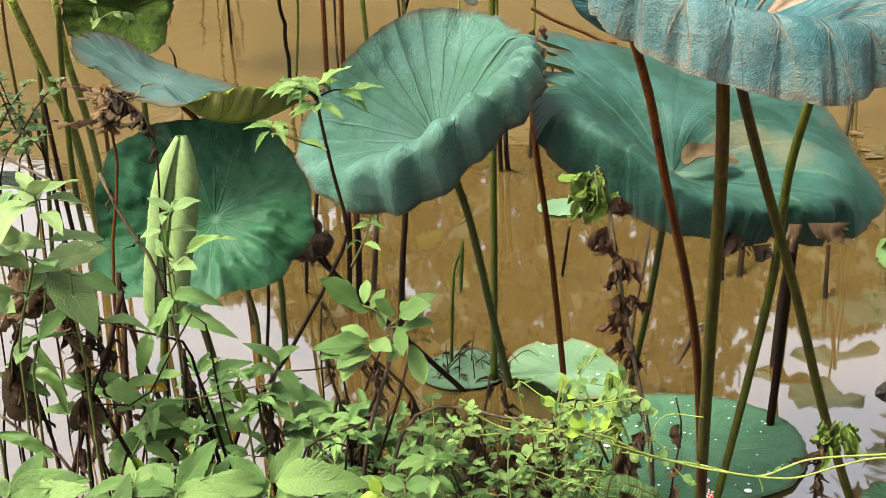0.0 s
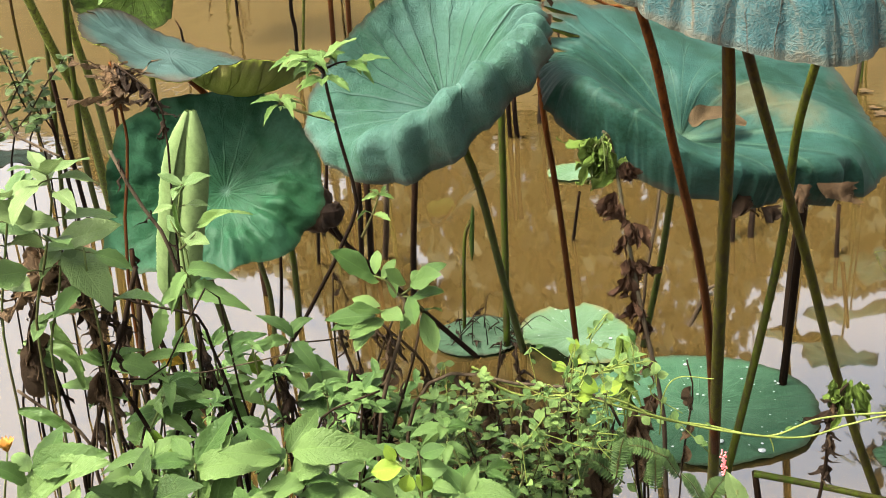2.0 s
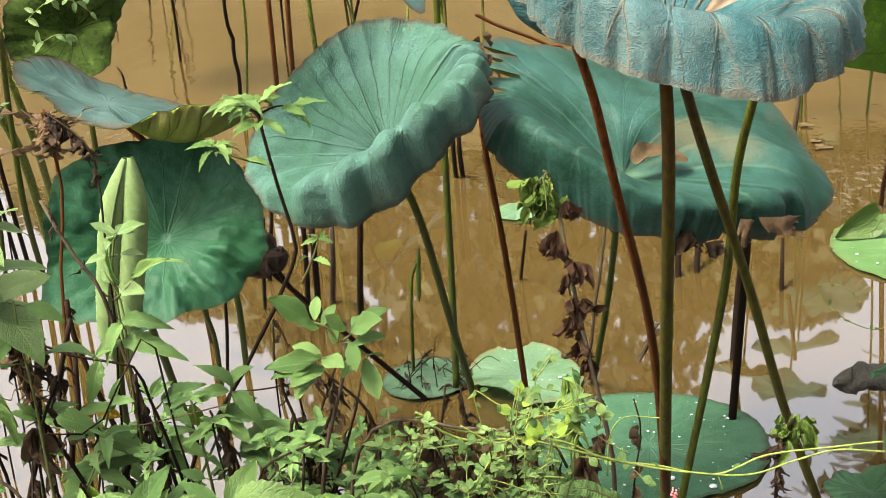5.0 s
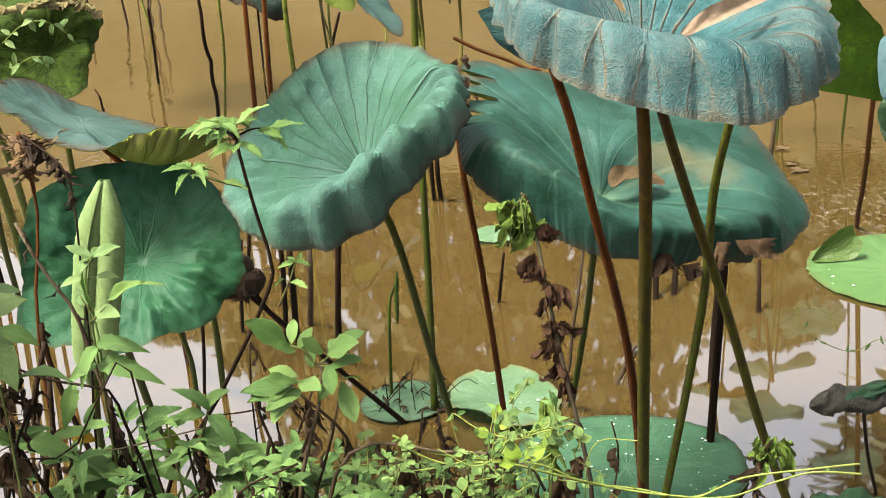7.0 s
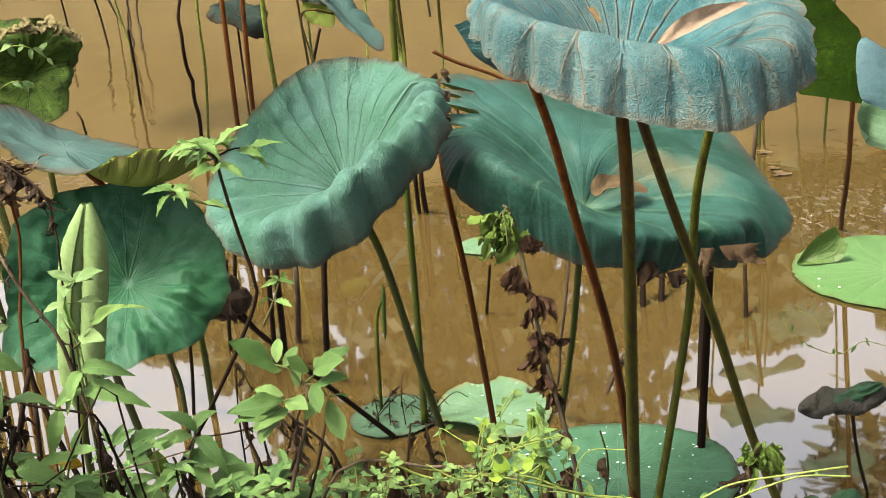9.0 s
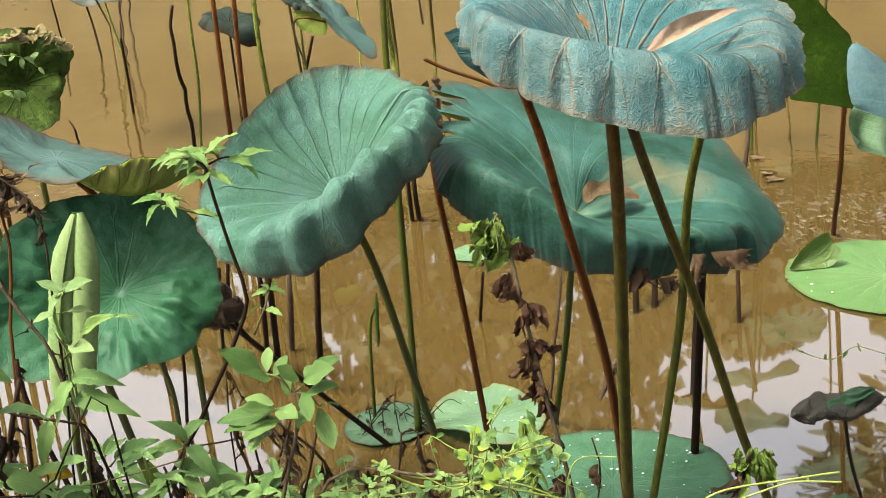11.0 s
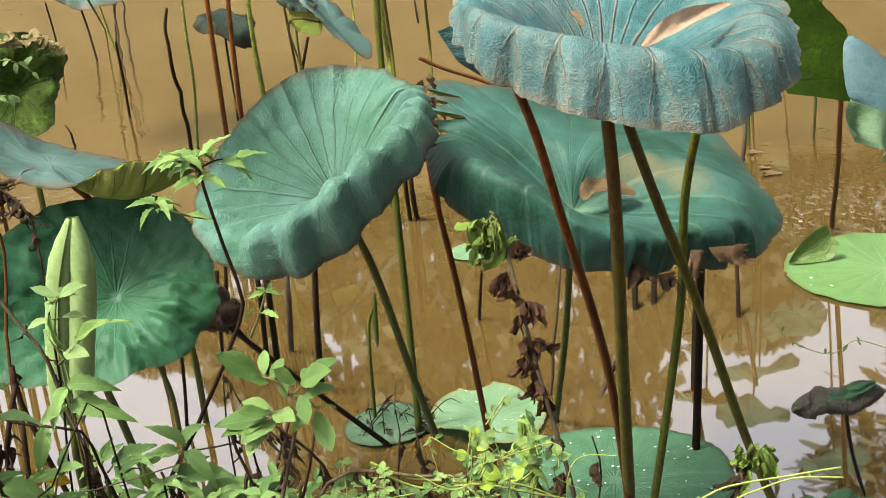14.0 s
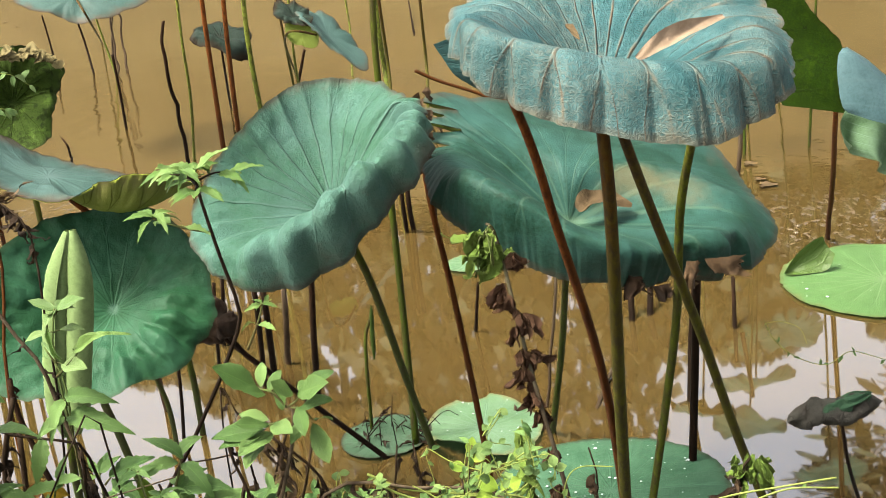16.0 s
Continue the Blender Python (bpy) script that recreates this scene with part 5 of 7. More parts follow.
def furled(points, radius, turns, seed, tip=0.25):
    """One half of a young leaf rolled up lengthwise: a spindle with a spiral cross-section."""
    points = [Vector(p) for p in points]
    bm = bmesh.new()
    uv = bm.loops.layers.uv.verify()
    rows, cols, grid = 150, 44, []
    for j in range(rows + 1):
        s = j / rows
        p = path_point(points, s)
        ahead = (path_point(points, min(1, s + 0.02)) - path_point(points, max(0, s - 0.02))).normalized()
        side = Vector((1, 0, 0)) - ahead * ahead.x
        side.normalize()
        other = ahead.cross(side)
        swell = radius * min(1, 0.35 + 3.2 * s) * (0.50 + 0.50 * math.sin(math.pi * min(1, 0.18 + s * 0.62))) * (1 if s < 0.78 else math.cos((s - 0.78) / 0.22 * 1.35) ** 0.8)
        row = []
        for i in range(cols + 1):
            q = i / cols
            a = seed + math.tau * turns * q
            crease = abs((13 * (0.7 * q + 1.2 * s + 0.02 * math.sin(9 * s + seed))) % 1.0 - 0.5)
            ridge = 1.0 + 0.10 * (1 - q ** 4) * math.exp(-(crease / 0.10) ** 2) + 0.05 * noise.noise(Vector((a, s * 14, seed)))
            r = swell * (0.62 + 0.38 * q) * ridge
            row.append(bm.verts.new(p + r * (math.cos(a) * side + math.sin(a) * other)))
        grid.append(row)
    for j in range(rows):
        for i in range(cols):
            face = bm.faces.new((grid[j][i], grid[j][i + 1], grid[j + 1][i + 1], grid[j + 1][i]))
            for loop, (a, b) in zip(face.loops, ((i, j), (i + 1, j), (i + 1, j + 1), (i, j + 1))):
                loop[uv].uv = (a / cols * 0.7 + b / rows * 1.2, 0.35 + 0.5 * b / rows)
    return bm


bud = thing("young_lotus_leaf", (-0.615, 1.900, 0.373), "pale green young lotus leaf still tightly furled in two rolls", "lotus leaf", "standing lotus leaves")
part("roll", furled([(-0.602, 1.850, 0.515), (-0.595, 1.840, 0.578), (-0.580, 1.830, 0.650), (-0.553, 1.820, 0.764), (-0.519, 1.810, 0.858)], 0.0255, 1.4, 2.2), ROLL, bud)
part("roll", furled([(-0.579, 1.840, 0.522), (-0.565, 1.830, 0.581), (-0.548, 1.820, 0.652), (-0.520, 1.810, 0.766), (-0.512, 1.810, 0.859)], 0.0215, 1.4, 4.6), ROLL, bud)
part("stem", tube([(-0.636, 1.950, 0.314), (-0.605, 1.860, 0.457), (-0.588, 1.850, 0.563)], 0.007, 0.006, 9, 10), STEM_GREEN, bud)
tip_leaf = thing("young_lotus_leaf", (-0.155, 2.740, 0.286), "small green lotus leaf hanging half furled", "lotus leaf", "standing lotus leaves")
part("roll", furled([(-0.155, 2.740, 0.206), (-0.152, 2.740, 0.271), (-0.145, 2.740, 0.343)], 0.0065, 1.2, 1.0), OLIVE_DARK, tip_leaf)

rim_rng = random.Random(31)
CREAMS = [blade_mesh("dry_scale", CREAM, width=0.9, curl=0.5, crumple=0.30, crease=0.5, widest=0.5, seed=k * 1.7) for k in range(3)]
for k in range(26):
    spot = path_point(rim_way, rim_rng.random()) + Vector((0, rim_rng.uniform(-0.012, 0.006), rim_rng.uniform(-0.004, 0.014)))
    set_leaf(mossy, rim_rng.choice(CREAMS), spot, (rim_rng.uniform(-1, 1), -0.4, rim_rng.uniform(-0.5, 0.1)), rim_rng.uniform(0.016, 0.032), (0, -0.6, 0.8), "dry_scale")

shrivelled = thing("lotus_leaf", (0.787, 2.200, 0.000), "small withered dark lotus leaf rolled up and drooping over the water", "lotus leaf", "standing lotus leaves")
part("blade", rolled([(0.529, 1.755, 0.416), (0.536, 1.755, 0.430), (0.551, 1.755, 0.438), (0.582, 1.755, 0.437), (0.615, 1.755, 0.435), (0.644, 1.755, 0.447), (0.664, 1.755, 0.442)], [0.010, 0.015, 0.018, 0.019, 0.022, 0.015, 0.004], 14), WITHERED, shrivelled, "dry brown crumpled sides of the rolled leaf")
part("upper_side", draped([(0.559, 1.760, 0.444), (0.588, 1.760, 0.455), (0.619, 1.760, 0.462), (0.653, 1.760, 0.459)],
    [(0.557, 1.736, 0.443), (0.584, 1.736, 0.441), (0.612, 1.736, 0.445), (0.640, 1.736, 0.460)], bulge=0.006, ruffle=0.004, waves=2.0, seed=15, u=(0.0, 0.05), v=(0.2, 0.9), ragged=0.25, crumple=0.006, toward=(0.0, -0.6, 0.8)), CRUMPLED_GREEN, shrivelled, "green upper side left between the dry edges")
part("stem", tube([(0.787, 2.200, 0.000), (0.679, 1.950, 0.234), (0.602, 1.760, 0.437)], 0.0035, 0.003, 8, 14), STEM_DARK, shrivelled)

# ---- fallen leaves in the hollows ----
def curled_leaf(points, width, material, label, seed, up=(0, -0.4, 1), name="dry_leaf", category="fallen leaf", group="fallen leaves"):
    """A long dry leaf lying along the points, its edges curled up."""
    points = [Vector(p) for p in points]
    bm = bmesh.new()
    uv = bm.loops.layers.uv.verify()
    rows, cols, grid = 22, 8, []
    for j in range(rows + 1):
        s = j / rows
        p = path_point(points, s)
        ahead = (path_point(points, min(1, s + 0.03)) - path_point(points, max(0, s - 0.03))).normalized()
        side = ahead.cross(Vector(up)).normalized()
        top = side.cross(ahead)
        w = 0.5 * width * max(0.03, math.sin(math.pi * (0.06 + 0.9 * s)) ** 0.7)
        grid.append([bm.verts.new(p + side * (w * q) + top * (0.45 * w * q * q + 0.22 * w * math.sin(6 * s + 2.5 * q + seed) + 0.10 * w * math.sin(17 * s + 4 * q))) for q in (2 * i / cols - 1 for i in range(cols + 1))])
    for j in range(rows):
        for i in range(cols):
            face = bm.faces.new((grid[j][i], grid[j][i + 1], grid[j + 1][i + 1], grid[j + 1][i]))
            for loop, (a, b) in zip(face.loops, ((i, j), (i + 1, j), (i + 1, j + 1), (i, j + 1))):
                loop[uv].uv = (a / cols, b / rows)
    return solid(name, bm, material, label, category, group)


curled_leaf([(0.235, 1.262, 1.111), (0.265, 1.285, 1.121), (0.297, 1.310, 1.126), (0.349, 1.360, 1.127)], 0.019, DRY, "long pale tan dead leaf lying in the blue lotus leaf", 1, (0.2, -0.8, 0.6))
curled_leaf([(0.180, 1.360, 1.139), (0.183, 1.350, 1.134), (0.189, 1.335, 1.125)], 0.009, DEAD_OLD, "brown curled dead leaf in the hollow of the lotus leaf", 2)
curled_leaf([(0.253, 1.985, 0.738), (0.273, 1.990, 0.747), (0.307, 2.000, 0.745), (0.344, 2.000, 0.729)], 0.044, DEAD_OLD, "brown curled dead leaf beside the water in the lotus leaf", 3)

part("side_lobe", draped([(0.038, 1.450, 1.121), (0.046, 1.450, 1.106), (0.055, 1.450, 1.088), (0.069, 1.450, 1.074), (0.084, 1.450, 1.062), (0.110, 1.450, 1.049)],
    [(0.073, 1.420, 1.133), (0.080, 1.420, 1.110), (0.087, 1.420, 1.088), (0.099, 1.420, 1.072), (0.113, 1.420, 1.060), (0.122, 1.420, 1.053)], bulge=0.006, ruffle=0.004, waves=2.0, u=(0.0, 0.4), v=(0.3, 0.9), ragged=0.05, seed=31), BLUE_PLAIN, blue_leaf, "teal crinkled lobe hanging behind the rim")
for shred, brown in (
    (draped([(0.394, 1.835, 0.681), (0.389, 1.835, 0.654), (0.387, 1.835, 0.638)], [(0.411, 1.825, 0.686), (0.412, 1.825, 0.668), (0.406, 1.825, 0.640)], bulge=0.004, ruffle=0.006, waves=1.7, seed=70, ragged=0.35, rows=16, cols=16, crumple=0.005), DEAD_BROWN),
    (draped([(0.422, 1.835, 0.681), (0.433, 1.835, 0.663), (0.437, 1.835, 0.656)], [(0.478, 1.825, 0.684), (0.482, 1.825, 0.661), (0.485, 1.825, 0.647)], bulge=0.004, ruffle=0.006, waves=1.7, seed=71, ragged=0.35, rows=16, cols=16, crumple=0.005), DEAD_BROWN),
    (draped([(0.297, 1.835, 0.671), (0.297, 1.835, 0.645), (0.297, 1.835, 0.628)], [(0.321, 1.825, 0.672), (0.324, 1.825, 0.660), (0.311, 1.825, 0.640)], bulge=0.004, ruffle=0.006, waves=1.7, seed=72, ragged=0.35, rows=16, cols=16, crumple=0.005), DEAD_DARK),
    (draped([(0.338, 1.835, 0.652), (0.343, 1.835, 0.635), (0.349, 1.835, 0.619)], [(0.366, 1.825, 0.652), (0.367, 1.825, 0.636), (0.363, 1.825, 0.630)], bulge=0.004, ruffle=0.006, waves=1.7, seed=73, ragged=0.35, rows=16, cols=16, crumple=0.005), DEAD_DARK),
):
    part("dry_shred", shred, brown, deep_leaf, "dry brown torn shred of the rim")
CRISPS = family(DEAD_BROWN, 3, width=0.7, curl=0.9, crumple=0.25)
rng = random.Random(71)
for spot in [(0.019, 2.075, 0.947), (0.025, 2.075, 0.935), (0.014, 2.075, 0.918), (0.027, 2.075, 0.910), (0.039, 2.075, 0.913), (0.017, 2.075, 0.901), (0.029, 2.075, 0.893), (0.019, 2.075, 0.867), (0.022, 2.075, 0.838), (0.032, 2.075, 0.838), (0.024, 2.075, 0.828), (0.016, 2.075, 0.817), (0.010, 2.075, 0.851), (0.031, 2.075, 0.879), (0.031, 2.075, 0.954)]:
    way = Vector((rng.uniform(-1.0, 0.2), rng.uniform(-0.5, 0.3), rng.uniform(-0.9, 0.6)))
    set_leaf(deep_leaf, rng.choice(CRISPS), spot, way, rng.uniform(0.012, 0.024), (rng.uniform(-1, 1), -1, rng.uniform(0, 1)), "dry_crumb")
solid("fallen_stalk", tube([(0.020, 2.360, 0.932), (0.060, 2.360, 0.909), (0.144, 2.360, 0.867), (0.191, 2.370, 0.823), (0.246, 2.520, 0.506)], 0.0034, 0.0026, 8, 40, 0.003, seed=9), STEM_RED, "reddish brown fallen stalk lying against the torn lotus leaf", "lotus stalk", "lotus stalks")

lobe = thing("lotus_pad_lobe", (1.104, 3.460, 0.000), "fresh green lobe of a floating pad standing up folded", "lotus pad", "floating pads")
# darker green than its pad: the standing fold's shade is in the colour
part("blade", draped([(1.020, 3.450, 0.018), (1.054, 3.450, 0.069), (1.095, 3.450, 0.102), (1.135, 3.450, 0.116)],
    [(1.033, 3.440, 0.013), (1.089, 3.440, 0.012), (1.143, 3.440, 0.016), (1.167, 3.440, 0.061)], bulge=-0.02, u=(0.0, 0.12), v=(0.4, 0.9), seed=8, rows=20, cols=14), SHRUB, lobe)

# ---- featured plants on the bank ----
def posed_weed(points, label, foot, material):
    """A weed whose sprays of leaves are set one by one."""
    points = grounded(points)
    root = thing("weed", points[0], label, "weed", "bank weeds")
    part("stem", tube(points, foot, foot * 0.55, 7, 26, 0.002), material, root)
    return root


def leaf_spray(root, petiole, leaves, blades, seed):
    """A compound leaf: its stalk, and leaflets from a base to a tip."""
    rng = random.Random(seed)
    part("leaf_stalk", tube(petiole, 0.0013, 0.0008, 6, 8), STALK, root, "thin green leaf stalk")
    for base, tip in leaves:
        base, tip = Vector(base), Vector(tip)
        way = tip - base
        set_leaf(root, rng.choice(blades), base, way + Vector((0, 0, 0.12 * way.length)), way.length * 1.05, Vector((rng.uniform(-0.4, 0.4), -0.55, 0.8)) + 0.2 * spray(rng))


herb([(-0.360, 1.220, 0.617), (-0.263, 1.220, 0.782), (-0.201, 1.220, 0.884), (-0.193, 1.220, 0.921), (-0.205, 1.220, 0.989), (-0.212, 1.220, 1.037), (-0.214, 1.220, 1.063)], NARROW, "tall thin weed on a woody stalk, bright leafy tip", 32, 0.048, 3, 0.88, "compound", 0.0028, WOODY, droop=0.0)
herb([(-0.206, 1.220, 0.998), (-0.233, 1.210, 1.011), (-0.258, 1.200, 1.027)], NARROW, "side shoot of a tall weed with fresh leaflets", 39, 0.036, 2, 0.6, "pair", 0.0013)
herb([(-0.193, 1.220, 0.871), (-0.178, 1.220, 0.898), (-0.170, 1.220, 0.917)], NARROW, "small fresh weed shoot on a stalk", 33, 0.024, 2, 0.4, "pair", 0.0015)
herb([(-0.361, 1.140, 0.875), (-0.357, 1.130, 0.933), (-0.348, 1.130, 0.968)], HERBS_PALE, "pale green leafy shoot of a weed", 35, 0.034, 3, 0.3, "pair", 0.0018)
herb([(-0.464, 1.000, 0.896), (-0.438, 0.990, 0.959), (-0.420, 0.980, 1.009), (-0.420, 0.980, 1.035)], HERBS_PALE, "weed with broad pale green pointed leaves", 36, 0.060, 5, 0.2, "pair", 0.0018)
herb([(-0.416, 1.020, 0.850), (-0.413, 1.010, 0.911), (-0.406, 1.000, 0.959)], HERBS, "weed with broad drooping green leaves", 37, 0.060, 3, 0.4, "pair", 0.0018, tip=False, droop=0.6)
herb([(-0.493, 1.000, 0.898), (-0.467, 0.980, 0.976), (-0.456, 0.980, 1.016)], HERBS_PALE, "weed with pale green toothed leaves", 38, 0.055, 4, 0.2, "pair", 0.0018)
dead_weed([(-0.388, 1.160, 0.724), (-0.376, 1.160, 0.855), (-0.370, 1.160, 0.958), (-0.370, 1.170, 1.031), (-0.388, 1.180, 1.058), (-0.419, 1.200, 1.077)], "dried dark weed stalk with shrivelled leaves", 41, DEADS_DARK, 0.020, 22, 0.5, 0.0015)
dead_weed([(-0.52, 1.40, 0.0), (-0.537, 1.450, 0.639), (-0.521, 1.500, 0.885), (-0.518, 1.500, 0.945), (-0.517, 1.500, 0.995), (-0.521, 1.500, 1.013)], "withered brown weed hanging in shreds", 42, CRUMPLED + DEADS, 0.026, 46, 0.68, 0.0025, STEM_RED)

# wilted climber beside the stalks
wilted = posed_weed([(0.132, 1.330, 0.577), (0.122, 1.335, 0.644), (0.112, 1.345, 0.697), (0.105, 1.350, 0.742), (0.098, 1.360, 0.788), (0.093, 1.370, 0.823), (0.088, 1.385, 0.859), (0.082, 1.395, 0.898), (0.078, 1.400, 0.912), (0.072, 1.400, 0.917)], "wilting weed with a dried stalk and drooping green crown", 0.0034, DRY_STALK)
rng = random.Random(43)
for spot, way, count in (
    ((0.083, 1.385, 0.846), (-0.25, -0.2, -1), 4),
    ((0.086, 1.355, 0.842), (-0.1, -0.2, -1), 3),
    ((0.102, 1.355, 0.819), (0.35, -0.3, -1), 5),
    ((0.092, 1.355, 0.805), (-0.3, -0.3, -1), 3),
    ((0.095, 1.355, 0.774), (-0.15, -0.2, -1), 4),
    ((0.103, 1.355, 0.771), (0.7, -0.3, -0.7), 2),
    ((0.096, 1.355, 0.751), (-0.3, -0.2, -1), 3),
    ((0.103, 1.355, 0.721), (0, -0.2, -1), 5),
    ((0.109, 1.355, 0.696), (0.0, -0.2, -1), 2),
    ((0.099, 1.385, 0.882), (0.1, -0.2, -1), 4),
    ((0.119, 1.355, 0.641), (0.1, -0.2, -1), 3),
    ((0.126, 1.355, 0.595), (-0.1, -0.2, -1), 3),
):
    for k in range(count + 2):
        spread = Vector((rng.uniform(-0.35, 0.35), rng.uniform(-0.3, 0.2), rng.uniform(-0.2, 0.3)))
        set_leaf(wilted, rng.choice(CLINGING), Vector(spot) + 0.010 * spread, Vector(way) + spread, rng.uniform(0.020, 0.036), (rng.uniform(-0.8, 0.8), -1.0, rng.uniform(-0.3, 0.5)), "dead_leaf")
rng = random.Random(5)
for k in range(34):
    base = Vector((0.067, 1.390, 0.908)) + Vector((rng.uniform(-0.020, 0.018), rng.uniform(-0.014, 0.010), rng.uniform(-0.030, 0.008)))
    set_leaf(wilted, rng.choice(WILTEDS if k % 3 else LIMP), base, (rng.uniform(-0.6, 0.5), rng.uniform(-0.5, 0.3), rng.uniform(-1.5, -0.4)), rng.uniform(0.022, 0.040), Vector((rng.uniform(-1.0, 1.0), -1, rng.uniform(-0.2, 0.6))))
for k in range(5):
    start_at = Vector((0.078, 1.392, 0.905)) + Vector((rng.uniform(-0.012, 0.006), rng.uniform(-0.01, 0.004), rng.uniform(-0.01, 0.006)))
    out_way = Vector((rng.uniform(-0.03, 0.012), rng.uniform(-0.012, 0.006), 0))
    part("leaf_stalk", tube([start_at, start_at + out_way * 0.5 + Vector((0, 0, 0.010)), start_at + out_way + Vector((0, 0, -0.004)), start_at + out_way * 1.1 + Vector((0, 0, -0.03))], 0.0011, 0.0008, 6, 12), STALK, wilted, "thin drooping green leaf stalk")
turning = posed_weed([(-0.419, 1.160, 0.680), (-0.413, 1.160, 0.727), (-0.411, 1.160, 0.763), (-0.409, 1.160, 0.779)], "low weed with one orange and two yellow dying leaves", 0.0014, STEM_DRY)
for spot, way, size, dye in (((-0.408, 1.155, 0.78), (-0.7, -0.2, -0.5), 0.024, ORANGE_LEAF), ((-0.408, 1.155, 0.78), (0.8, -0.2, -0.5), 0.030, YELLOW_LEAF), ((-0.409, 1.155, 0.742), (0.4, -0.4, -0.6), 0.022, YELLOW_LEAF)):
    set_leaf(turning, blade_mesh("leaf", dye, width=0.6, curl=0.3, crease=0.5, crumple=0.10), spot, way, size, (0.1, -1.0, 0.3))
dead_weed([(0.090, 1.200, 0.565), (0.082, 1.200, 0.652), (0.079, 1.200, 0.734), (0.075, 1.200, 0.755)], "weed with limp green leaves folded down its stalk", 44, LIMP, 0.042, 18, 0.45, 0.002, STALK, 1.2, "wilted_weed")
wilted_right = dead_weed([(0.308, 1.300, 0.444), (0.321, 1.300, 0.538), (0.325, 1.300, 0.599), (0.340, 1.300, 0.624)], "half dead weed, brown shreds below and limp green top", 45, HANGING + DEADS_DARK, 0.022, 44, 0.2, 0.003, WOODY, 0.8, "wilted_weed")
for k in range(34):
    base = Vector((0.340, 1.300, 0.628)) + Vector((rng.uniform(-0.016, 0.022), rng.uniform(-0.012, 0.012), rng.uniform(-0.022, 0.006)))
    set_leaf(wilted_right, rng.choice(LIMP if k % 2 else WILTEDS), base, (rng.uniform(-0.4, 0.4), rng.uniform(-0.3, 0.2), rng.uniform(-1.4, -0.6)), rng.uniform(0.016, 0.026) * (1.7 if k % 2 else 1), Vector((rng.uniform(-0.8, 0.8), -1, 0.2)))
for k, (points, count) in enumerate((
        ([(-0.031, 1.120, 0.736), (-0.030, 1.120, 0.696), (-0.033, 1.120, 0.670)], 7),
        ([(0.009, 1.120, 0.740), (0.009, 1.120, 0.701), (0.003, 1.120, 0.668)], 7),
        ([(0.049, 1.100, 0.711), (0.047, 1.100, 0.665), (0.044, 1.100, 0.625)], 9),
        ([(0.109, 1.250, 0.651), (0.102, 1.250, 0.608), (0.104, 1.250, 0.563)], 9),
        ([(-0.204, 1.200, 0.735), (-0.203, 1.200, 0.679), (-0.204, 1.200, 0.600)], 9),
        ([(-0.174, 1.200, 0.727), (-0.181, 1.200, 0.678), (-0.192, 1.200, 0.600)], 8),
        ([(-0.067, 1.080, 0.759), (-0.066, 1.080, 0.715), (-0.073, 1.080, 0.656)], 9),
        ([(0.040, 1.050, 0.709), (0.041, 1.050, 0.677), (0.038, 1.050, 0.645)], 10),
        ([(0.156, 1.300, 0.666), (0.161, 1.300, 0.606), (0.142, 1.300, 0.467)], 6))):
    dead_weed(points[::-1], "bunch of limp dead brown leaves on a dry twig", 50 + k, LIMP_DEAD, 0.036, count, 0.2, 0.0016, WOODY, 1.2)

# brown dead weeds over the left of the bank
dead_weed([(-0.514, 1.050, 0.790), (-0.486, 1.050, 0.874), (-0.460, 1.050, 0.924), (-0.472, 1.050, 0.948)], "clump of dry crumpled brown leaves", 61, DEADS + CRUMPLED, 0.032, 60, 0.6, 0.0016, WOODY)
dead_weed([(-0.439, 1.100, 0.653), (-0.444, 1.100, 0.798), (-0.453, 1.100, 0.873), (-0.466, 1.100, 0.898)], "clump of dry brown leaves on dark stalks", 62, DEADS + HANGING, 0.028, 36, 0.5, 0.0016, WOODY)
stray = random.Random(8)
for k in range(5):
    out = stray.uniform(1.0, 1.4)
    x = out * stray.uniform(-0.46, -0.14)
    slope = stray.uniform(0.46, 0.57)
    top = Vector((x, out, 1.35 - out * slope))
    foot = Vector((x + stray.uniform(-0.28, 0.28), out + stray.uniform(-0.05, 0.1), 0.12))
    dead_weed([foot, foot.lerp(top, 0.6) + Vector((stray.uniform(-0.05, 0.05), 0, 0.03)), foot.lerp(top, 0.85) + Vector((stray.uniform(-0.03, 0.03), 0, 0.03)), top], "dark dried weed stalk with shrivelled leaves", 70 + k, SHREDS + HANGING[:1], 0.034, 12, 0.4, 0.0022, WOODY, 0.9)
for k in range(2):
    out = stray.uniform(1.1, 1.4)
    top = Vector((out * stray.uniform(-0.40, -0.10), out, 1.35 - out * stray.uniform(0.45, 0.52)))
    foot = Vector((top.x + stray.uniform(-0.35, 0.25), out + stray.uniform(-0.05, 0.1), 0.08))
    dead_weed([foot, foot.lerp(top, 0.5) + Vector((stray.uniform(-0.04, 0.04), 0, 0.03)), top], "long bare dark twig leaning through the weeds", 140 + k, SHREDS, 0.022, 4, 0.6, 0.0022, WOODY, 0.9)
for k in range(7):
    out = stray.uniform(1.05, 1.3)
    x = out * stray.uniform(-0.10, 0.13)
    top = Vector((x, out, 1.35 - out * stray.uniform(0.50, 0.58)))
    foot = Vector((x + stray.uniform(-0.08, 0.08), out + 0.05, 0.12))
    dead_weed([foot, foot.lerp(top, 0.5) + Vector((stray.uniform(-0.03, 0.03), 0, 0)), top], "dark dried weed stalk with shrivelled leaves", 100 + k, SHREDS, 0.028, 12, 0.6, 0.0016, WOODY, 0.9)


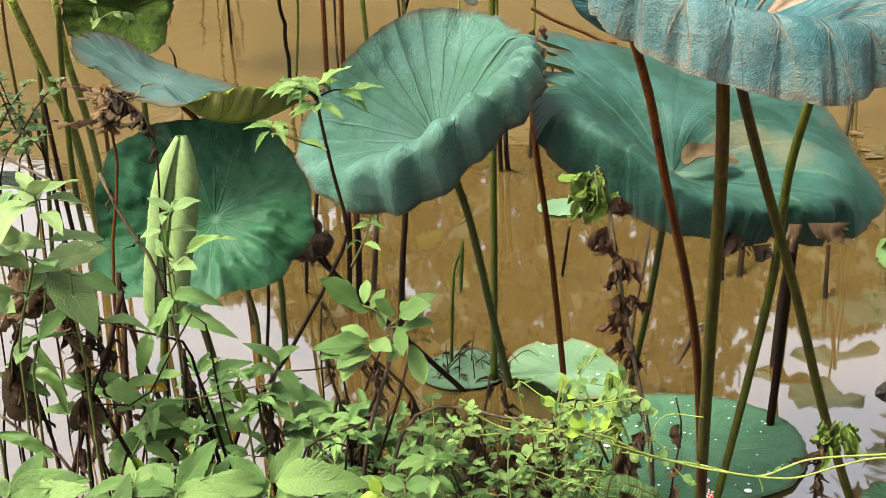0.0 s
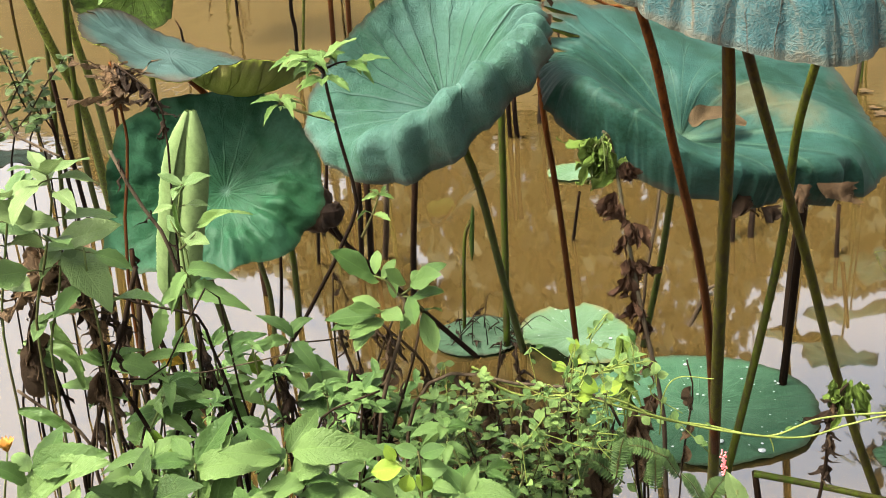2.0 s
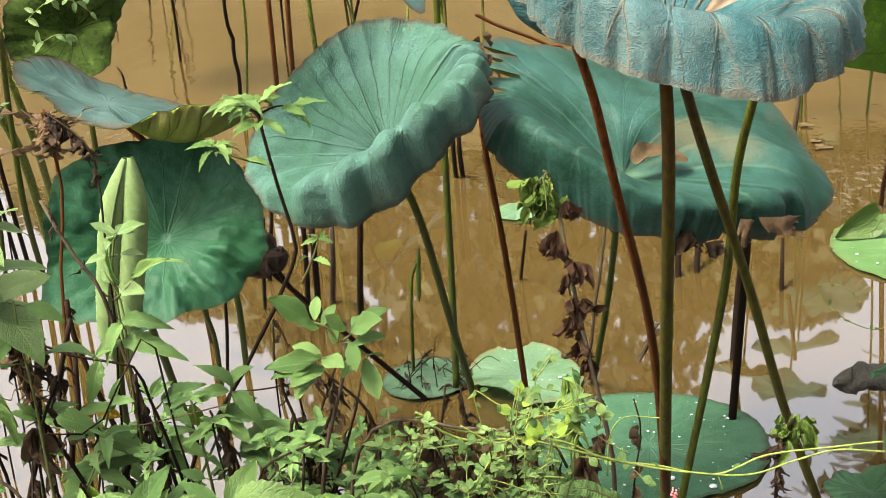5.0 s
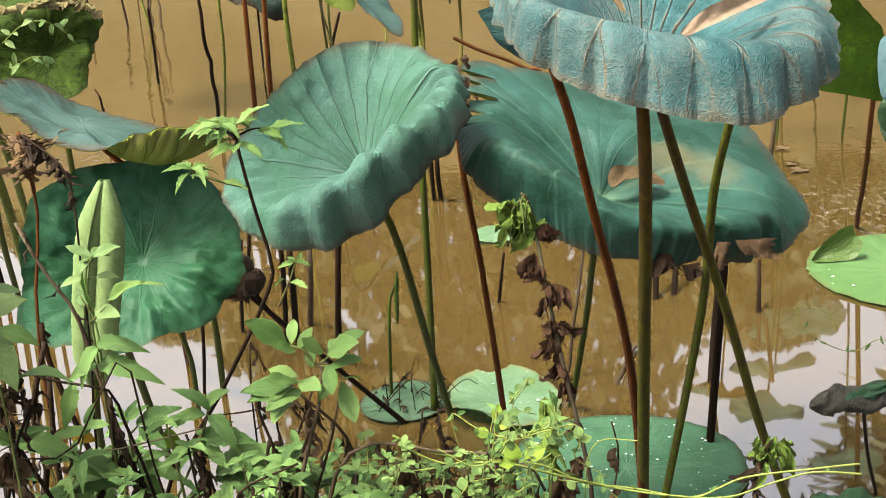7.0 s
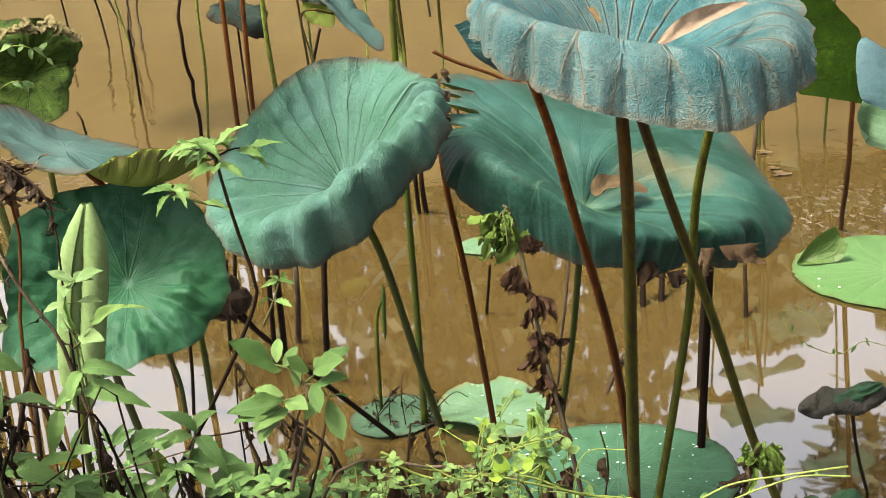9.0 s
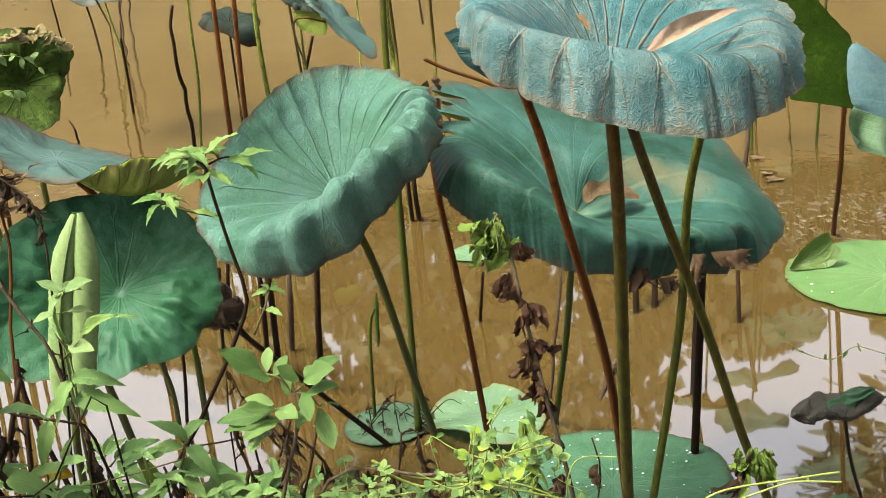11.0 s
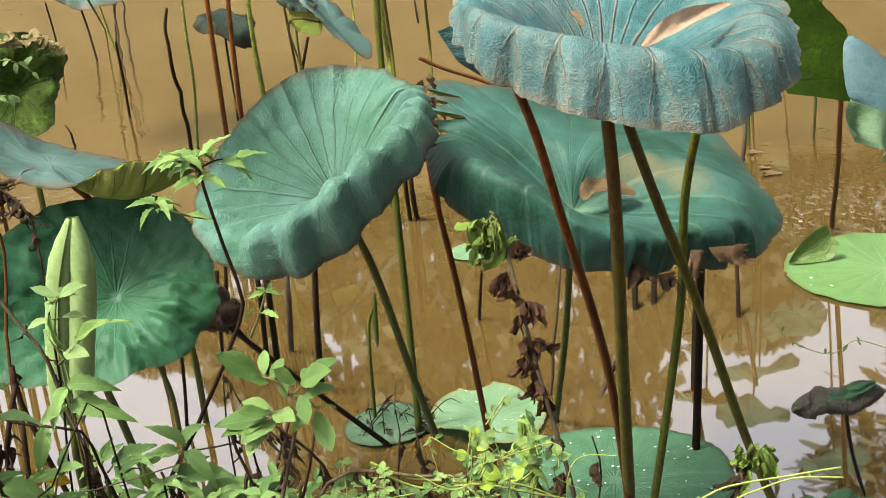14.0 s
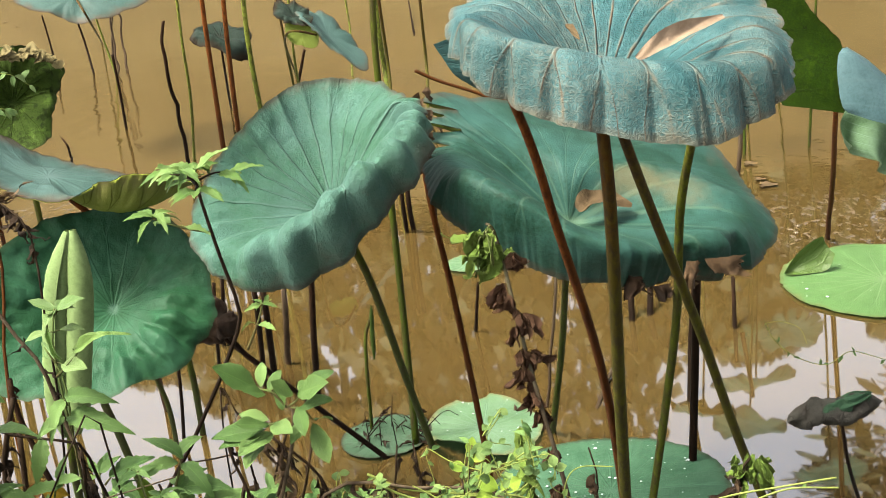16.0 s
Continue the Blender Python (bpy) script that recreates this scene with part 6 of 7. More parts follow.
def weed_bed(count, seed, span, far, slopes, leaves, label, size, kind="pair", nodes=5, foot=0.002, leaflets=3):
    """Weeds standing close together on the bank; their tops keep under a line of sight."""
    rng = random.Random(seed)
    for k in range(count):
        out = rng.uniform(*far)
        x = out * rng.uniform(*span)
        top = Vector((x, out, 1.35 - out * rng.uniform(*slopes)))
        foot_at = Vector((x + rng.uniform(-0.20, 0.20), out + rng.uniform(-0.06, 0.06), bank_height(x, out) - 0.01))
        bend = foot_at.lerp(top, 0.6) + Vector((rng.uniform(-0.07, 0.07), rng.uniform(-0.03, 0.03), 0.02))
        herb([foot_at, bend, top], leaves, label, seed * 100 + k, size * rng.uniform(0.8, 1.2), nodes + 2, 0.60, kind, foot, STALK if k % 3 else WOODY, count=leaflets)


weed_bed(10, 3, (-0.50, -0.03), (0.78, 0.95), (0.615, 0.69), FRONT_LANCE, "low leafy weed with bright green three-part leaves", 0.044, "compound", 3, 0.002, 3)
weed_bed(7, 31, (-0.42, -0.10), (0.85, 1.0), (0.585, 0.64), FRONT_LANCE, "low leafy weed with broad green three-part leaves", 0.040, "compound", 3, 0.002, 3)
weed_bed(4, 4, (-0.02, 0.08), (0.82, 0.98), (0.675, 0.72), LANCE, "low leafy weed with fresh bright green leaves", 0.034, "compound", 3, 0.002, 3)
weed_bed(14, 5, (-0.38, -0.08), (1.0, 1.3), (0.535, 0.60), LANCE, "slender green weed with three-part leaves", 0.028, "compound", 3, 0.002, 3)
weed_bed(7, 12, (-0.40, -0.24), (1.05, 1.3), (0.49, 0.55), LANCE, "slender green weed with pointed leaves", 0.034, "pair", 3)
weed_bed(6, 16, (-0.20, -0.11), (1.08, 1.3), (0.525, 0.58), LANCE, "slender green weed with narrow leaflets", 0.032, "compound", 3, 0.002, 3)
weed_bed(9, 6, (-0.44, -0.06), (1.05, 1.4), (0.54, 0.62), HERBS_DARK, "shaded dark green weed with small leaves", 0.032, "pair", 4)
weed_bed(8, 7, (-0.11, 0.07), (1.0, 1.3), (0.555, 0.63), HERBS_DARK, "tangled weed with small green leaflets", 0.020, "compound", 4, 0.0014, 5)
weed_bed(13, 11, (-0.10, 0.05), (1.0, 1.2), (0.53, 0.60), TINY, "creeping weed with tiny pale round leaflets", 0.0105, "compound", 7, 0.0009, 5)
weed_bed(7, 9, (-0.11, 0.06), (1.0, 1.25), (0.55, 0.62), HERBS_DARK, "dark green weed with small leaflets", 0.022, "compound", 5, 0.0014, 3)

# ---- weeds and dead stalks set one by one ----
dead_weed([(-0.345, 1.140, 0.703), (-0.355, 1.140, 0.776), (-0.362, 1.140, 0.834), (-0.369, 1.140, 0.883), (-0.376, 1.140, 0.918), (-0.396, 1.140, 0.958), (-0.415, 1.140, 1.006)], "long pinkish dry weed stalk bent through the leaves", 401, SHREDS, 0.02, 8, 0.05, 0.003, STEM_DRY, 1.0)
dead_weed([(-0.351, 1.120, 0.834), (-0.384, 1.120, 0.844), (-0.422, 1.120, 0.856), (-0.470, 1.120, 0.888), (-0.516, 1.120, 0.925)], "thin dark dead side twig reaching across", 402, SHREDS, 0.022, 4, 0.1, 0.002, WOODY, 1.0)
dead_weed([(-0.404, 1.100, 0.694), (-0.420, 1.100, 0.726), (-0.438, 1.100, 0.777), (-0.447, 1.100, 0.815), (-0.455, 1.100, 0.867), (-0.460, 1.100, 0.892)], "dark dead weed stalk hung with shreds", 403, SHREDS, 0.034, 16, 0.3, 0.0032, WOODY, 1.0)
dead_weed([(-0.484, 1.080, 0.724), (-0.490, 1.080, 0.780), (-0.495, 1.080, 0.831), (-0.500, 1.080, 0.879)], "dark dead weed stalk hung with shreds", 404, SHREDS, 0.034, 14, 0.3, 0.0026, WOODY, 1.0)
dead_weed([(-0.504, 1.130, 0.647), (-0.483, 1.130, 0.700), (-0.460, 1.130, 0.765), (-0.453, 1.130, 0.828), (-0.441, 1.130, 0.865)], "blackened dead weed stalk with limp shreds", 405, SHREDS, 0.04, 16, 0.25, 0.0036, WOODY, 1.0)
dead_weed([(-0.463, 1.050, 0.737), (-0.490, 1.050, 0.766), (-0.518, 1.050, 0.795)], "bare brown twig leaning over the bank", 406, SHREDS, 0.02, 2, 0.3, 0.0026, STEM_DRY, 1.0)
dead_weed([(-0.398, 1.130, 0.692), (-0.383, 1.130, 0.711), (-0.361, 1.130, 0.749), (-0.355, 1.130, 0.797), (-0.354, 1.130, 0.822)], "dark dead weed stalk among green leaves", 407, SHREDS, 0.03, 8, 0.2, 0.003, WOODY, 1.0)
dead_weed([(-0.338, 1.150, 0.680), (-0.345, 1.150, 0.717), (-0.354, 1.150, 0.754), (-0.362, 1.150, 0.813)], "dark dead weed stalk hung with shreds", 408, SHREDS, 0.034, 16, 0.0, 0.003, WOODY, 1.0)
dead_weed([(-0.212, 1.200, 0.761), (-0.239, 1.200, 0.759), (-0.279, 1.200, 0.760)], "thin brown dead side twig", 409, SHREDS, 0.02, 3, 0.2, 0.0016, WOODY, 1.0)
dead_weed([(-0.186, 1.100, 0.687), (-0.179, 1.100, 0.726), (-0.170, 1.100, 0.763), (-0.157, 1.100, 0.794), (-0.172, 1.100, 0.825)], "brown withered weed hung with curled shreds", 410, SHREDS + HANGING, 0.022, 24, 0.1, 0.0026, WOODY, 1.0)
dead_weed([(-0.146, 1.060, 0.722), (-0.140, 1.060, 0.743), (-0.128, 1.060, 0.771), (-0.107, 1.060, 0.787), (-0.083, 1.060, 0.790), (-0.049, 1.060, 0.779), (-0.007, 1.060, 0.771), (0.022, 1.060, 0.769), (0.048, 1.060, 0.750), (0.058, 1.060, 0.728)], "grey-brown arching dead branch over the weeds", 411, SHREDS, 0.026, 10, 0.3, 0.0024, STEM_DRY, 1.0)
dead_weed([(-0.471, 1.200, 0.658), (-0.458, 1.200, 0.713), (-0.458, 1.200, 0.768), (-0.447, 1.200, 0.814), (-0.433, 1.200, 0.859)], "dark rotten stalk among the weeds", 412, SHREDS, 0.03, 10, 0.2, 0.0044, WOODY, 1.0)
dead_weed([(-0.468, 1.250, 0.583), (-0.465, 1.250, 0.657), (-0.462, 1.250, 0.729), (-0.454, 1.250, 0.798)], "dark rotten stalk among the weeds", 413, SHREDS, 0.03, 8, 0.2, 0.005, WOODY, 1.0)
dead_weed([(-0.409, 1.300, 0.625), (-0.435, 1.300, 0.657), (-0.465, 1.300, 0.793), (-0.467, 1.300, 0.839)], "olive dead stalk behind the weeds", 414, SHREDS, 0.03, 3, 0.2, 0.005, STEM_DARK, 1.0)
dead_weed([(-0.322, 1.090, 0.878), (-0.387, 1.090, 0.788), (-0.449, 1.090, 0.786)], "thin dry twig lying across the weeds", 415, SHREDS, 0.02, 3, 0.1, 0.0014, WOODY, 1.0)
dead_weed([(-0.461, 1.120, 0.771), (-0.374, 1.120, 0.772), (-0.269, 1.120, 0.784)], "thin dry twig lying across the weeds", 416, SHREDS, 0.02, 3, 0.1, 0.0014, STEM_DRY, 1.0)
dead_weed([(-0.224, 1.200, 0.842), (-0.212, 1.200, 0.812)], "thin dead curled weed tendril", 417, SHREDS, 0.02, 4, 0.1, 0.0012, WOODY, 1.0)
dead_weed([(-0.205, 1.120, 0.636), (-0.193, 1.120, 0.695), (-0.197, 1.120, 0.754), (-0.205, 1.120, 0.793), (-0.208, 1.120, 0.818)], "dark dead weed stalk hung with shreds", 418, SHREDS, 0.026, 14, 0.2, 0.0024, WOODY, 1.0)
dead_weed([(-0.237, 1.000, 0.715), (-0.221, 1.000, 0.762), (-0.208, 1.000, 0.785), (-0.160, 1.000, 0.805)], "thin dark twig under the leaves", 419, SHREDS, 0.022, 8, 0.2, 0.0018, WOODY, 1.0)
dead_weed([(-0.033, 1.050, 0.712), (-0.034, 1.050, 0.730), (-0.032, 1.050, 0.755)], "bunch of limp dead brown leaves on a dry twig", 430, LIMP_DEAD, 0.042, 8, 0.4, 0.0018, WOODY, 1.4)
dead_weed([(0.008, 1.080, 0.681), (0.006, 1.080, 0.701), (0.008, 1.080, 0.726)], "bunch of limp dead brown leaves on a dry twig", 431, LIMP_DEAD, 0.042, 8, 0.4, 0.0018, WOODY, 1.4)
dead_weed([(0.044, 1.050, 0.665), (0.042, 1.050, 0.684), (0.043, 1.050, 0.707)], "bunch of limp dead brown leaves on a dry twig", 432, LIMP_DEAD, 0.042, 8, 0.4, 0.0018, WOODY, 1.4)
dead_weed([(0.084, 1.120, 0.672), (0.082, 1.120, 0.692), (0.082, 1.120, 0.708)], "bunch of limp dead brown leaves on a dry twig", 433, LIMP_DEAD, 0.042, 8, 0.4, 0.0018, WOODY, 1.4)
dead_weed([(0.091, 1.150, 0.620), (0.089, 1.150, 0.640), (0.090, 1.150, 0.654)], "bunch of limp dead brown leaves on a dry twig", 434, LIMP_DEAD, 0.042, 8, 0.4, 0.0018, WOODY, 1.4)
dead_weed([(-0.450, 1.080, 0.766), (-0.449, 1.080, 0.785), (-0.447, 1.080, 0.797)], "bunch of limp dead brown leaves on a dry twig", 435, LIMP_DEAD, 0.042, 8, 0.4, 0.0018, WOODY, 1.4)
dead_weed([(-0.499, 1.050, 0.823), (-0.498, 1.050, 0.840), (-0.491, 1.050, 0.870)], "bunch of limp dead brown leaves on a dry twig", 436, LIMP_DEAD, 0.042, 8, 0.4, 0.0018, WOODY, 1.4)
plant = posed_weed([(-0.176, 1.060, 0.705), (-0.167, 1.060, 0.760), (-0.156, 1.060, 0.796), (-0.143, 1.060, 0.837), (-0.138, 1.060, 0.865), (-0.141, 1.060, 0.872)], "leafy green weed with pinnate leaves and a reddish stalk", 0.0028, STEM_DRY)
leaf_spray(plant, [(-0.141, 1.060, 0.872), (-0.151, 1.060, 0.888), (-0.163, 1.060, 0.894)], [((-0.164, 1.060, 0.894), (-0.196, 1.040, 0.925)), ((-0.161, 1.060, 0.895), (-0.160, 1.080, 0.913)), ((-0.156, 1.060, 0.889), (-0.142, 1.070, 0.906)), ((-0.158, 1.060, 0.888), (-0.173, 1.040, 0.900)), ((-0.145, 1.060, 0.870), (-0.147, 1.060, 0.898))], PINNATE, 1)
leaf_spray(plant, [(-0.141, 1.060, 0.872), (-0.130, 1.060, 0.879), (-0.122, 1.060, 0.889)], [((-0.134, 1.060, 0.883), (-0.149, 1.040, 0.905)), ((-0.128, 1.060, 0.886), (-0.119, 1.080, 0.890)), ((-0.123, 1.060, 0.890), (-0.095, 1.070, 0.899)), ((-0.129, 1.060, 0.884), (-0.103, 1.030, 0.902)), ((-0.130, 1.060, 0.871), (-0.098, 1.040, 0.880))], PINNATE, 2)
leaf_spray(plant, [(-0.141, 1.060, 0.872), (-0.128, 1.060, 0.869), (-0.119, 1.060, 0.856)], [((-0.125, 1.060, 0.859), (-0.139, 1.040, 0.845)), ((-0.118, 1.060, 0.856), (-0.104, 1.080, 0.850)), ((-0.120, 1.060, 0.854), (-0.110, 1.040, 0.822)), ((-0.131, 1.060, 0.872), (-0.126, 1.030, 0.859))], PINNATE, 3)
leaf_spray(plant, [(-0.140, 1.060, 0.862), (-0.152, 1.060, 0.859), (-0.162, 1.060, 0.857)], [((-0.159, 1.060, 0.862), (-0.187, 1.070, 0.865)), ((-0.159, 1.060, 0.857), (-0.187, 1.040, 0.868)), ((-0.163, 1.060, 0.853), (-0.210, 1.050, 0.853)), ((-0.157, 1.060, 0.848), (-0.185, 1.030, 0.847)), ((-0.167, 1.060, 0.839), (-0.183, 1.030, 0.834)), ((-0.157, 1.060, 0.857), (-0.139, 1.030, 0.861)), ((-0.163, 1.060, 0.850), (-0.203, 1.040, 0.848))], PINNATE, 4)
plant = posed_weed([(-0.330, 1.160, 0.645), (-0.287, 1.160, 0.738), (-0.269, 1.160, 0.782)], "weed with broad green pointed leaves", 0.0022, STALK)
leaf_spray(plant, [(-0.269, 1.160, 0.782), (-0.269, 1.160, 0.786)], [((-0.266, 1.160, 0.786), (-0.282, 1.150, 0.823)), ((-0.269, 1.160, 0.789), (-0.251, 1.180, 0.812)), ((-0.271, 1.160, 0.782), (-0.304, 1.150, 0.786)), ((-0.266, 1.160, 0.781), (-0.243, 1.130, 0.777))], LANCE, 11)
leaf_spray(plant, [(-0.279, 1.160, 0.754), (-0.276, 1.160, 0.756)], [((-0.278, 1.160, 0.754), (-0.253, 1.160, 0.775)), ((-0.278, 1.160, 0.754), (-0.228, 1.140, 0.766)), ((-0.280, 1.160, 0.751), (-0.253, 1.130, 0.739)), ((-0.281, 1.160, 0.751), (-0.299, 1.130, 0.742)), ((-0.277, 1.160, 0.756), (-0.287, 1.180, 0.768))], LANCE, 12)
leaf_spray(plant, [(-0.291, 1.160, 0.729), (-0.273, 1.160, 0.711), (-0.261, 1.160, 0.713)], [((-0.269, 1.160, 0.714), (-0.209, 1.140, 0.758)), ((-0.270, 1.160, 0.710), (-0.199, 1.130, 0.744)), ((-0.261, 1.160, 0.713), (-0.233, 1.130, 0.712)), ((-0.276, 1.160, 0.709), (-0.287, 1.130, 0.705))], LANCE, 13)
plant = posed_weed([(-0.421, 1.130, 0.662), (-0.409, 1.130, 0.709), (-0.399, 1.130, 0.748), (-0.384, 1.130, 0.793)], "weed with drooping dark green pointed leaves", 0.0020, STALK)
leaf_spray(plant, [(-0.384, 1.130, 0.793), (-0.382, 1.130, 0.797)], [((-0.382, 1.130, 0.792), (-0.376, 1.140, 0.815)), ((-0.387, 1.130, 0.842), (-0.392, 1.100, 0.810)), ((-0.379, 1.130, 0.789), (-0.413, 1.110, 0.791)), ((-0.385, 1.130, 0.789), (-0.359, 1.110, 0.807))], LANCE, 21)
leaf_spray(plant, [(-0.394, 1.130, 0.761), (-0.395, 1.130, 0.764)], [((-0.400, 1.130, 0.761), (-0.400, 1.140, 0.777)), ((-0.397, 1.130, 0.759), (-0.368, 1.110, 0.774)), ((-0.401, 1.130, 0.758), (-0.428, 1.110, 0.765)), ((-0.416, 1.130, 0.726), (-0.369, 1.100, 0.773))], LANCE, 22)
leaf_spray(plant, [(-0.405, 1.130, 0.722), (-0.406, 1.130, 0.725)], [((-0.407, 1.130, 0.724), (-0.365, 1.110, 0.743)), ((-0.409, 1.130, 0.723), (-0.437, 1.110, 0.729)), ((-0.441, 1.130, 0.683), (-0.422, 1.100, 0.750)), ((-0.407, 1.130, 0.719), (-0.378, 1.100, 0.718))], LANCE, 23)
plant = posed_weed([(-0.353, 1.170, 0.648), (-0.352, 1.170, 0.710), (-0.354, 1.170, 0.777)], "weed with narrow green pointed leaflets", 0.0020, STALK)
leaf_spray(plant, [(-0.354, 1.170, 0.775), (-0.351, 1.170, 0.779)], [((-0.355, 1.170, 0.777), (-0.341, 1.180, 0.795)), ((-0.354, 1.170, 0.777), (-0.330, 1.170, 0.791)), ((-0.355, 1.170, 0.776), (-0.367, 1.180, 0.791)), ((-0.357, 1.170, 0.774), (-0.369, 1.150, 0.780))], LANCE, 31)
leaf_spray(plant, [(-0.351, 1.170, 0.763), (-0.343, 1.170, 0.771)], [((-0.344, 1.170, 0.772), (-0.296, 1.160, 0.789)), ((-0.342, 1.170, 0.769), (-0.312, 1.140, 0.754)), ((-0.345, 1.170, 0.771), (-0.328, 1.180, 0.782))], LANCE, 32)
leaf_spray(plant, [(-0.351, 1.170, 0.723), (-0.348, 1.170, 0.722)], [((-0.348, 1.170, 0.723), (-0.308, 1.150, 0.728)), ((-0.351, 1.170, 0.722), (-0.369, 1.150, 0.738)), ((-0.349, 1.170, 0.718), (-0.324, 1.140, 0.705)), ((-0.353, 1.170, 0.720), (-0.362, 1.180, 0.735))], LANCE, 33)
plant = posed_weed([(-0.459, 1.100, 0.703), (-0.453, 1.100, 0.755), (-0.444, 1.100, 0.799)], "weed with small mid-green pointed leaves", 0.0018, STALK)
leaf_spray(plant, [(-0.444, 1.100, 0.798), (-0.443, 1.100, 0.800)], [((-0.444, 1.100, 0.799), (-0.416, 1.100, 0.817)), ((-0.442, 1.100, 0.796), (-0.390, 1.080, 0.807)), ((-0.445, 1.100, 0.798), (-0.461, 1.090, 0.818)), ((-0.447, 1.100, 0.796), (-0.462, 1.080, 0.814))], LANCE, 41)
leaf_spray(plant, [(-0.452, 1.100, 0.768), (-0.454, 1.100, 0.771)], [((-0.455, 1.100, 0.771), (-0.475, 1.080, 0.788)), ((-0.451, 1.100, 0.768), (-0.424, 1.080, 0.763)), ((-0.455, 1.100, 0.766), (-0.460, 1.070, 0.760))], LANCE, 42)
plant = posed_weed([(-0.462, 1.020, 0.859), (-0.447, 1.020, 0.904), (-0.435, 1.020, 0.952)], "weed with broad drooping green leaves", 0.0018, STALK)
leaf_spray(plant, [(-0.435, 1.020, 0.951), (-0.432, 1.020, 0.954)], [((-0.436, 1.020, 0.956), (-0.379, 1.010, 0.975)), ((-0.432, 1.020, 0.950), (-0.383, 0.980, 0.917)), ((-0.437, 1.020, 0.950), (-0.447, 0.990, 0.943)), ((-0.463, 1.020, 0.889), (-0.464, 0.990, 0.875))], HERBS_PALE, 51)
plant = posed_weed([(-0.356, 1.120, 0.827), (-0.353, 1.120, 0.900), (-0.364, 1.120, 0.936)], "weed shoot with fresh pointed leaves", 0.0016, STALK)
leaf_spray(plant, [(-0.358, 1.120, 0.906), (-0.339, 1.120, 0.922), (-0.330, 1.120, 0.933)], [((-0.338, 1.120, 0.931), (-0.294, 1.120, 0.956)), ((-0.338, 1.120, 0.928), (-0.296, 1.090, 0.951)), ((-0.350, 1.120, 0.923), (-0.360, 1.100, 0.955))], SLIM, 61)
leaf_spray(plant, [(-0.354, 1.120, 0.876), (-0.356, 1.120, 0.882)], [((-0.355, 1.120, 0.884), (-0.319, 1.100, 0.894)), ((-0.356, 1.120, 0.881), (-0.367, 1.090, 0.878)), ((-0.356, 1.120, 0.864), (-0.318, 1.090, 0.872)), ((-0.360, 1.120, 0.865), (-0.372, 1.090, 0.867))], LANCE, 62)
curled_leaf([(-0.516, 1.080, 0.832), (-0.489, 1.080, 0.828), (-0.469, 1.080, 0.811), (-0.463, 1.080, 0.780)], 0.013, HERB_FRONT, "long narrow green grass blade among the weeds", 5, (0, -0.8, 0.5), "grass_blade", "grass", "grass blades")
curled_leaf([(-0.514, 1.060, 0.833), (-0.488, 1.060, 0.824), (-0.469, 1.060, 0.809)], 0.013, HERB_FRONT, "long narrow green grass blade among the weeds", 5, (0, -0.8, 0.5), "grass_blade", "grass", "grass blades")
curled_leaf([(-0.498, 1.000, 0.801), (-0.474, 1.000, 0.794), (-0.451, 1.000, 0.776)], 0.013, HERB_FRONT, "long narrow green grass blade among the weeds", 5, (0, -0.8, 0.5), "grass_blade", "grass", "grass blades")
curled_leaf([(-0.492, 1.100, 0.845), (-0.483, 1.100, 0.820), (-0.469, 1.100, 0.788)], 0.013, HERB_FRONT, "long narrow green grass blade among the weeds", 5, (0, -0.8, 0.5), "grass_blade", "grass", "grass blades")

plant = posed_weed([(-0.412, 0.800, 0.784), (-0.406, 0.800, 0.825), (-0.403, 0.800, 0.850)], "low leafy weed with large bright green leaves", 0.0022, STALK)
leaf_spray(plant, [(-0.404, 0.800, 0.835), (-0.404, 0.800, 0.849)], [((-0.398, 0.800, 0.849), (-0.384, 0.820, 0.885)), ((-0.403, 0.800, 0.858), (-0.343, 0.790, 0.873)), ((-0.415, 0.800, 0.831), (-0.335, 0.770, 0.876)), ((-0.418, 0.800, 0.824), (-0.377, 0.780, 0.871)), ((-0.405, 0.800, 0.856), (-0.422, 0.810, 0.875)), ((-0.410, 0.800, 0.846), (-0.417, 0.780, 0.878))], FRONT_BROAD, 71)
plant = posed_weed([(-0.337, 0.820, 0.767), (-0.333, 0.820, 0.799), (-0.332, 0.820, 0.810)], "low weed with a broad dark green leaf", 0.0022, STALK)
leaf_spray(plant, [(-0.333, 0.820, 0.799), (-0.332, 0.820, 0.810)], [((-0.331, 0.820, 0.803), (-0.331, 0.820, 0.852)), ((-0.333, 0.820, 0.808), (-0.358, 0.800, 0.839)), ((-0.327, 0.820, 0.807), (-0.287, 0.800, 0.841))], DARK_BROAD, 81)
plant = posed_weed([(-0.300, 0.840, 0.752), (-0.293, 0.840, 0.795), (-0.290, 0.840, 0.832)], "low leafy weed with large bright green leaves", 0.0022, STALK)
leaf_spray(plant, [(-0.291, 0.840, 0.816), (-0.290, 0.840, 0.832)], [((-0.289, 0.840, 0.833), (-0.257, 0.860, 0.866)), ((-0.293, 0.840, 0.834), (-0.327, 0.830, 0.845)), ((-0.292, 0.840, 0.837), (-0.314, 0.860, 0.848)), ((-0.288, 0.840, 0.799), (-0.268, 0.840, 0.857)), ((-0.278, 0.840, 0.793), (-0.267, 0.820, 0.845)), ((-0.307, 0.840, 0.800), (-0.310, 0.840, 0.830)), ((-0.288, 0.840, 0.827), (-0.248, 0.810, 0.854))], FRONT_BROAD, 91)
plant = posed_weed([(-0.225, 0.830, 0.757), (-0.218, 0.830, 0.805), (-0.214, 0.830, 0.841)], "low leafy weed with large bright green leaves", 0.0022, STALK)
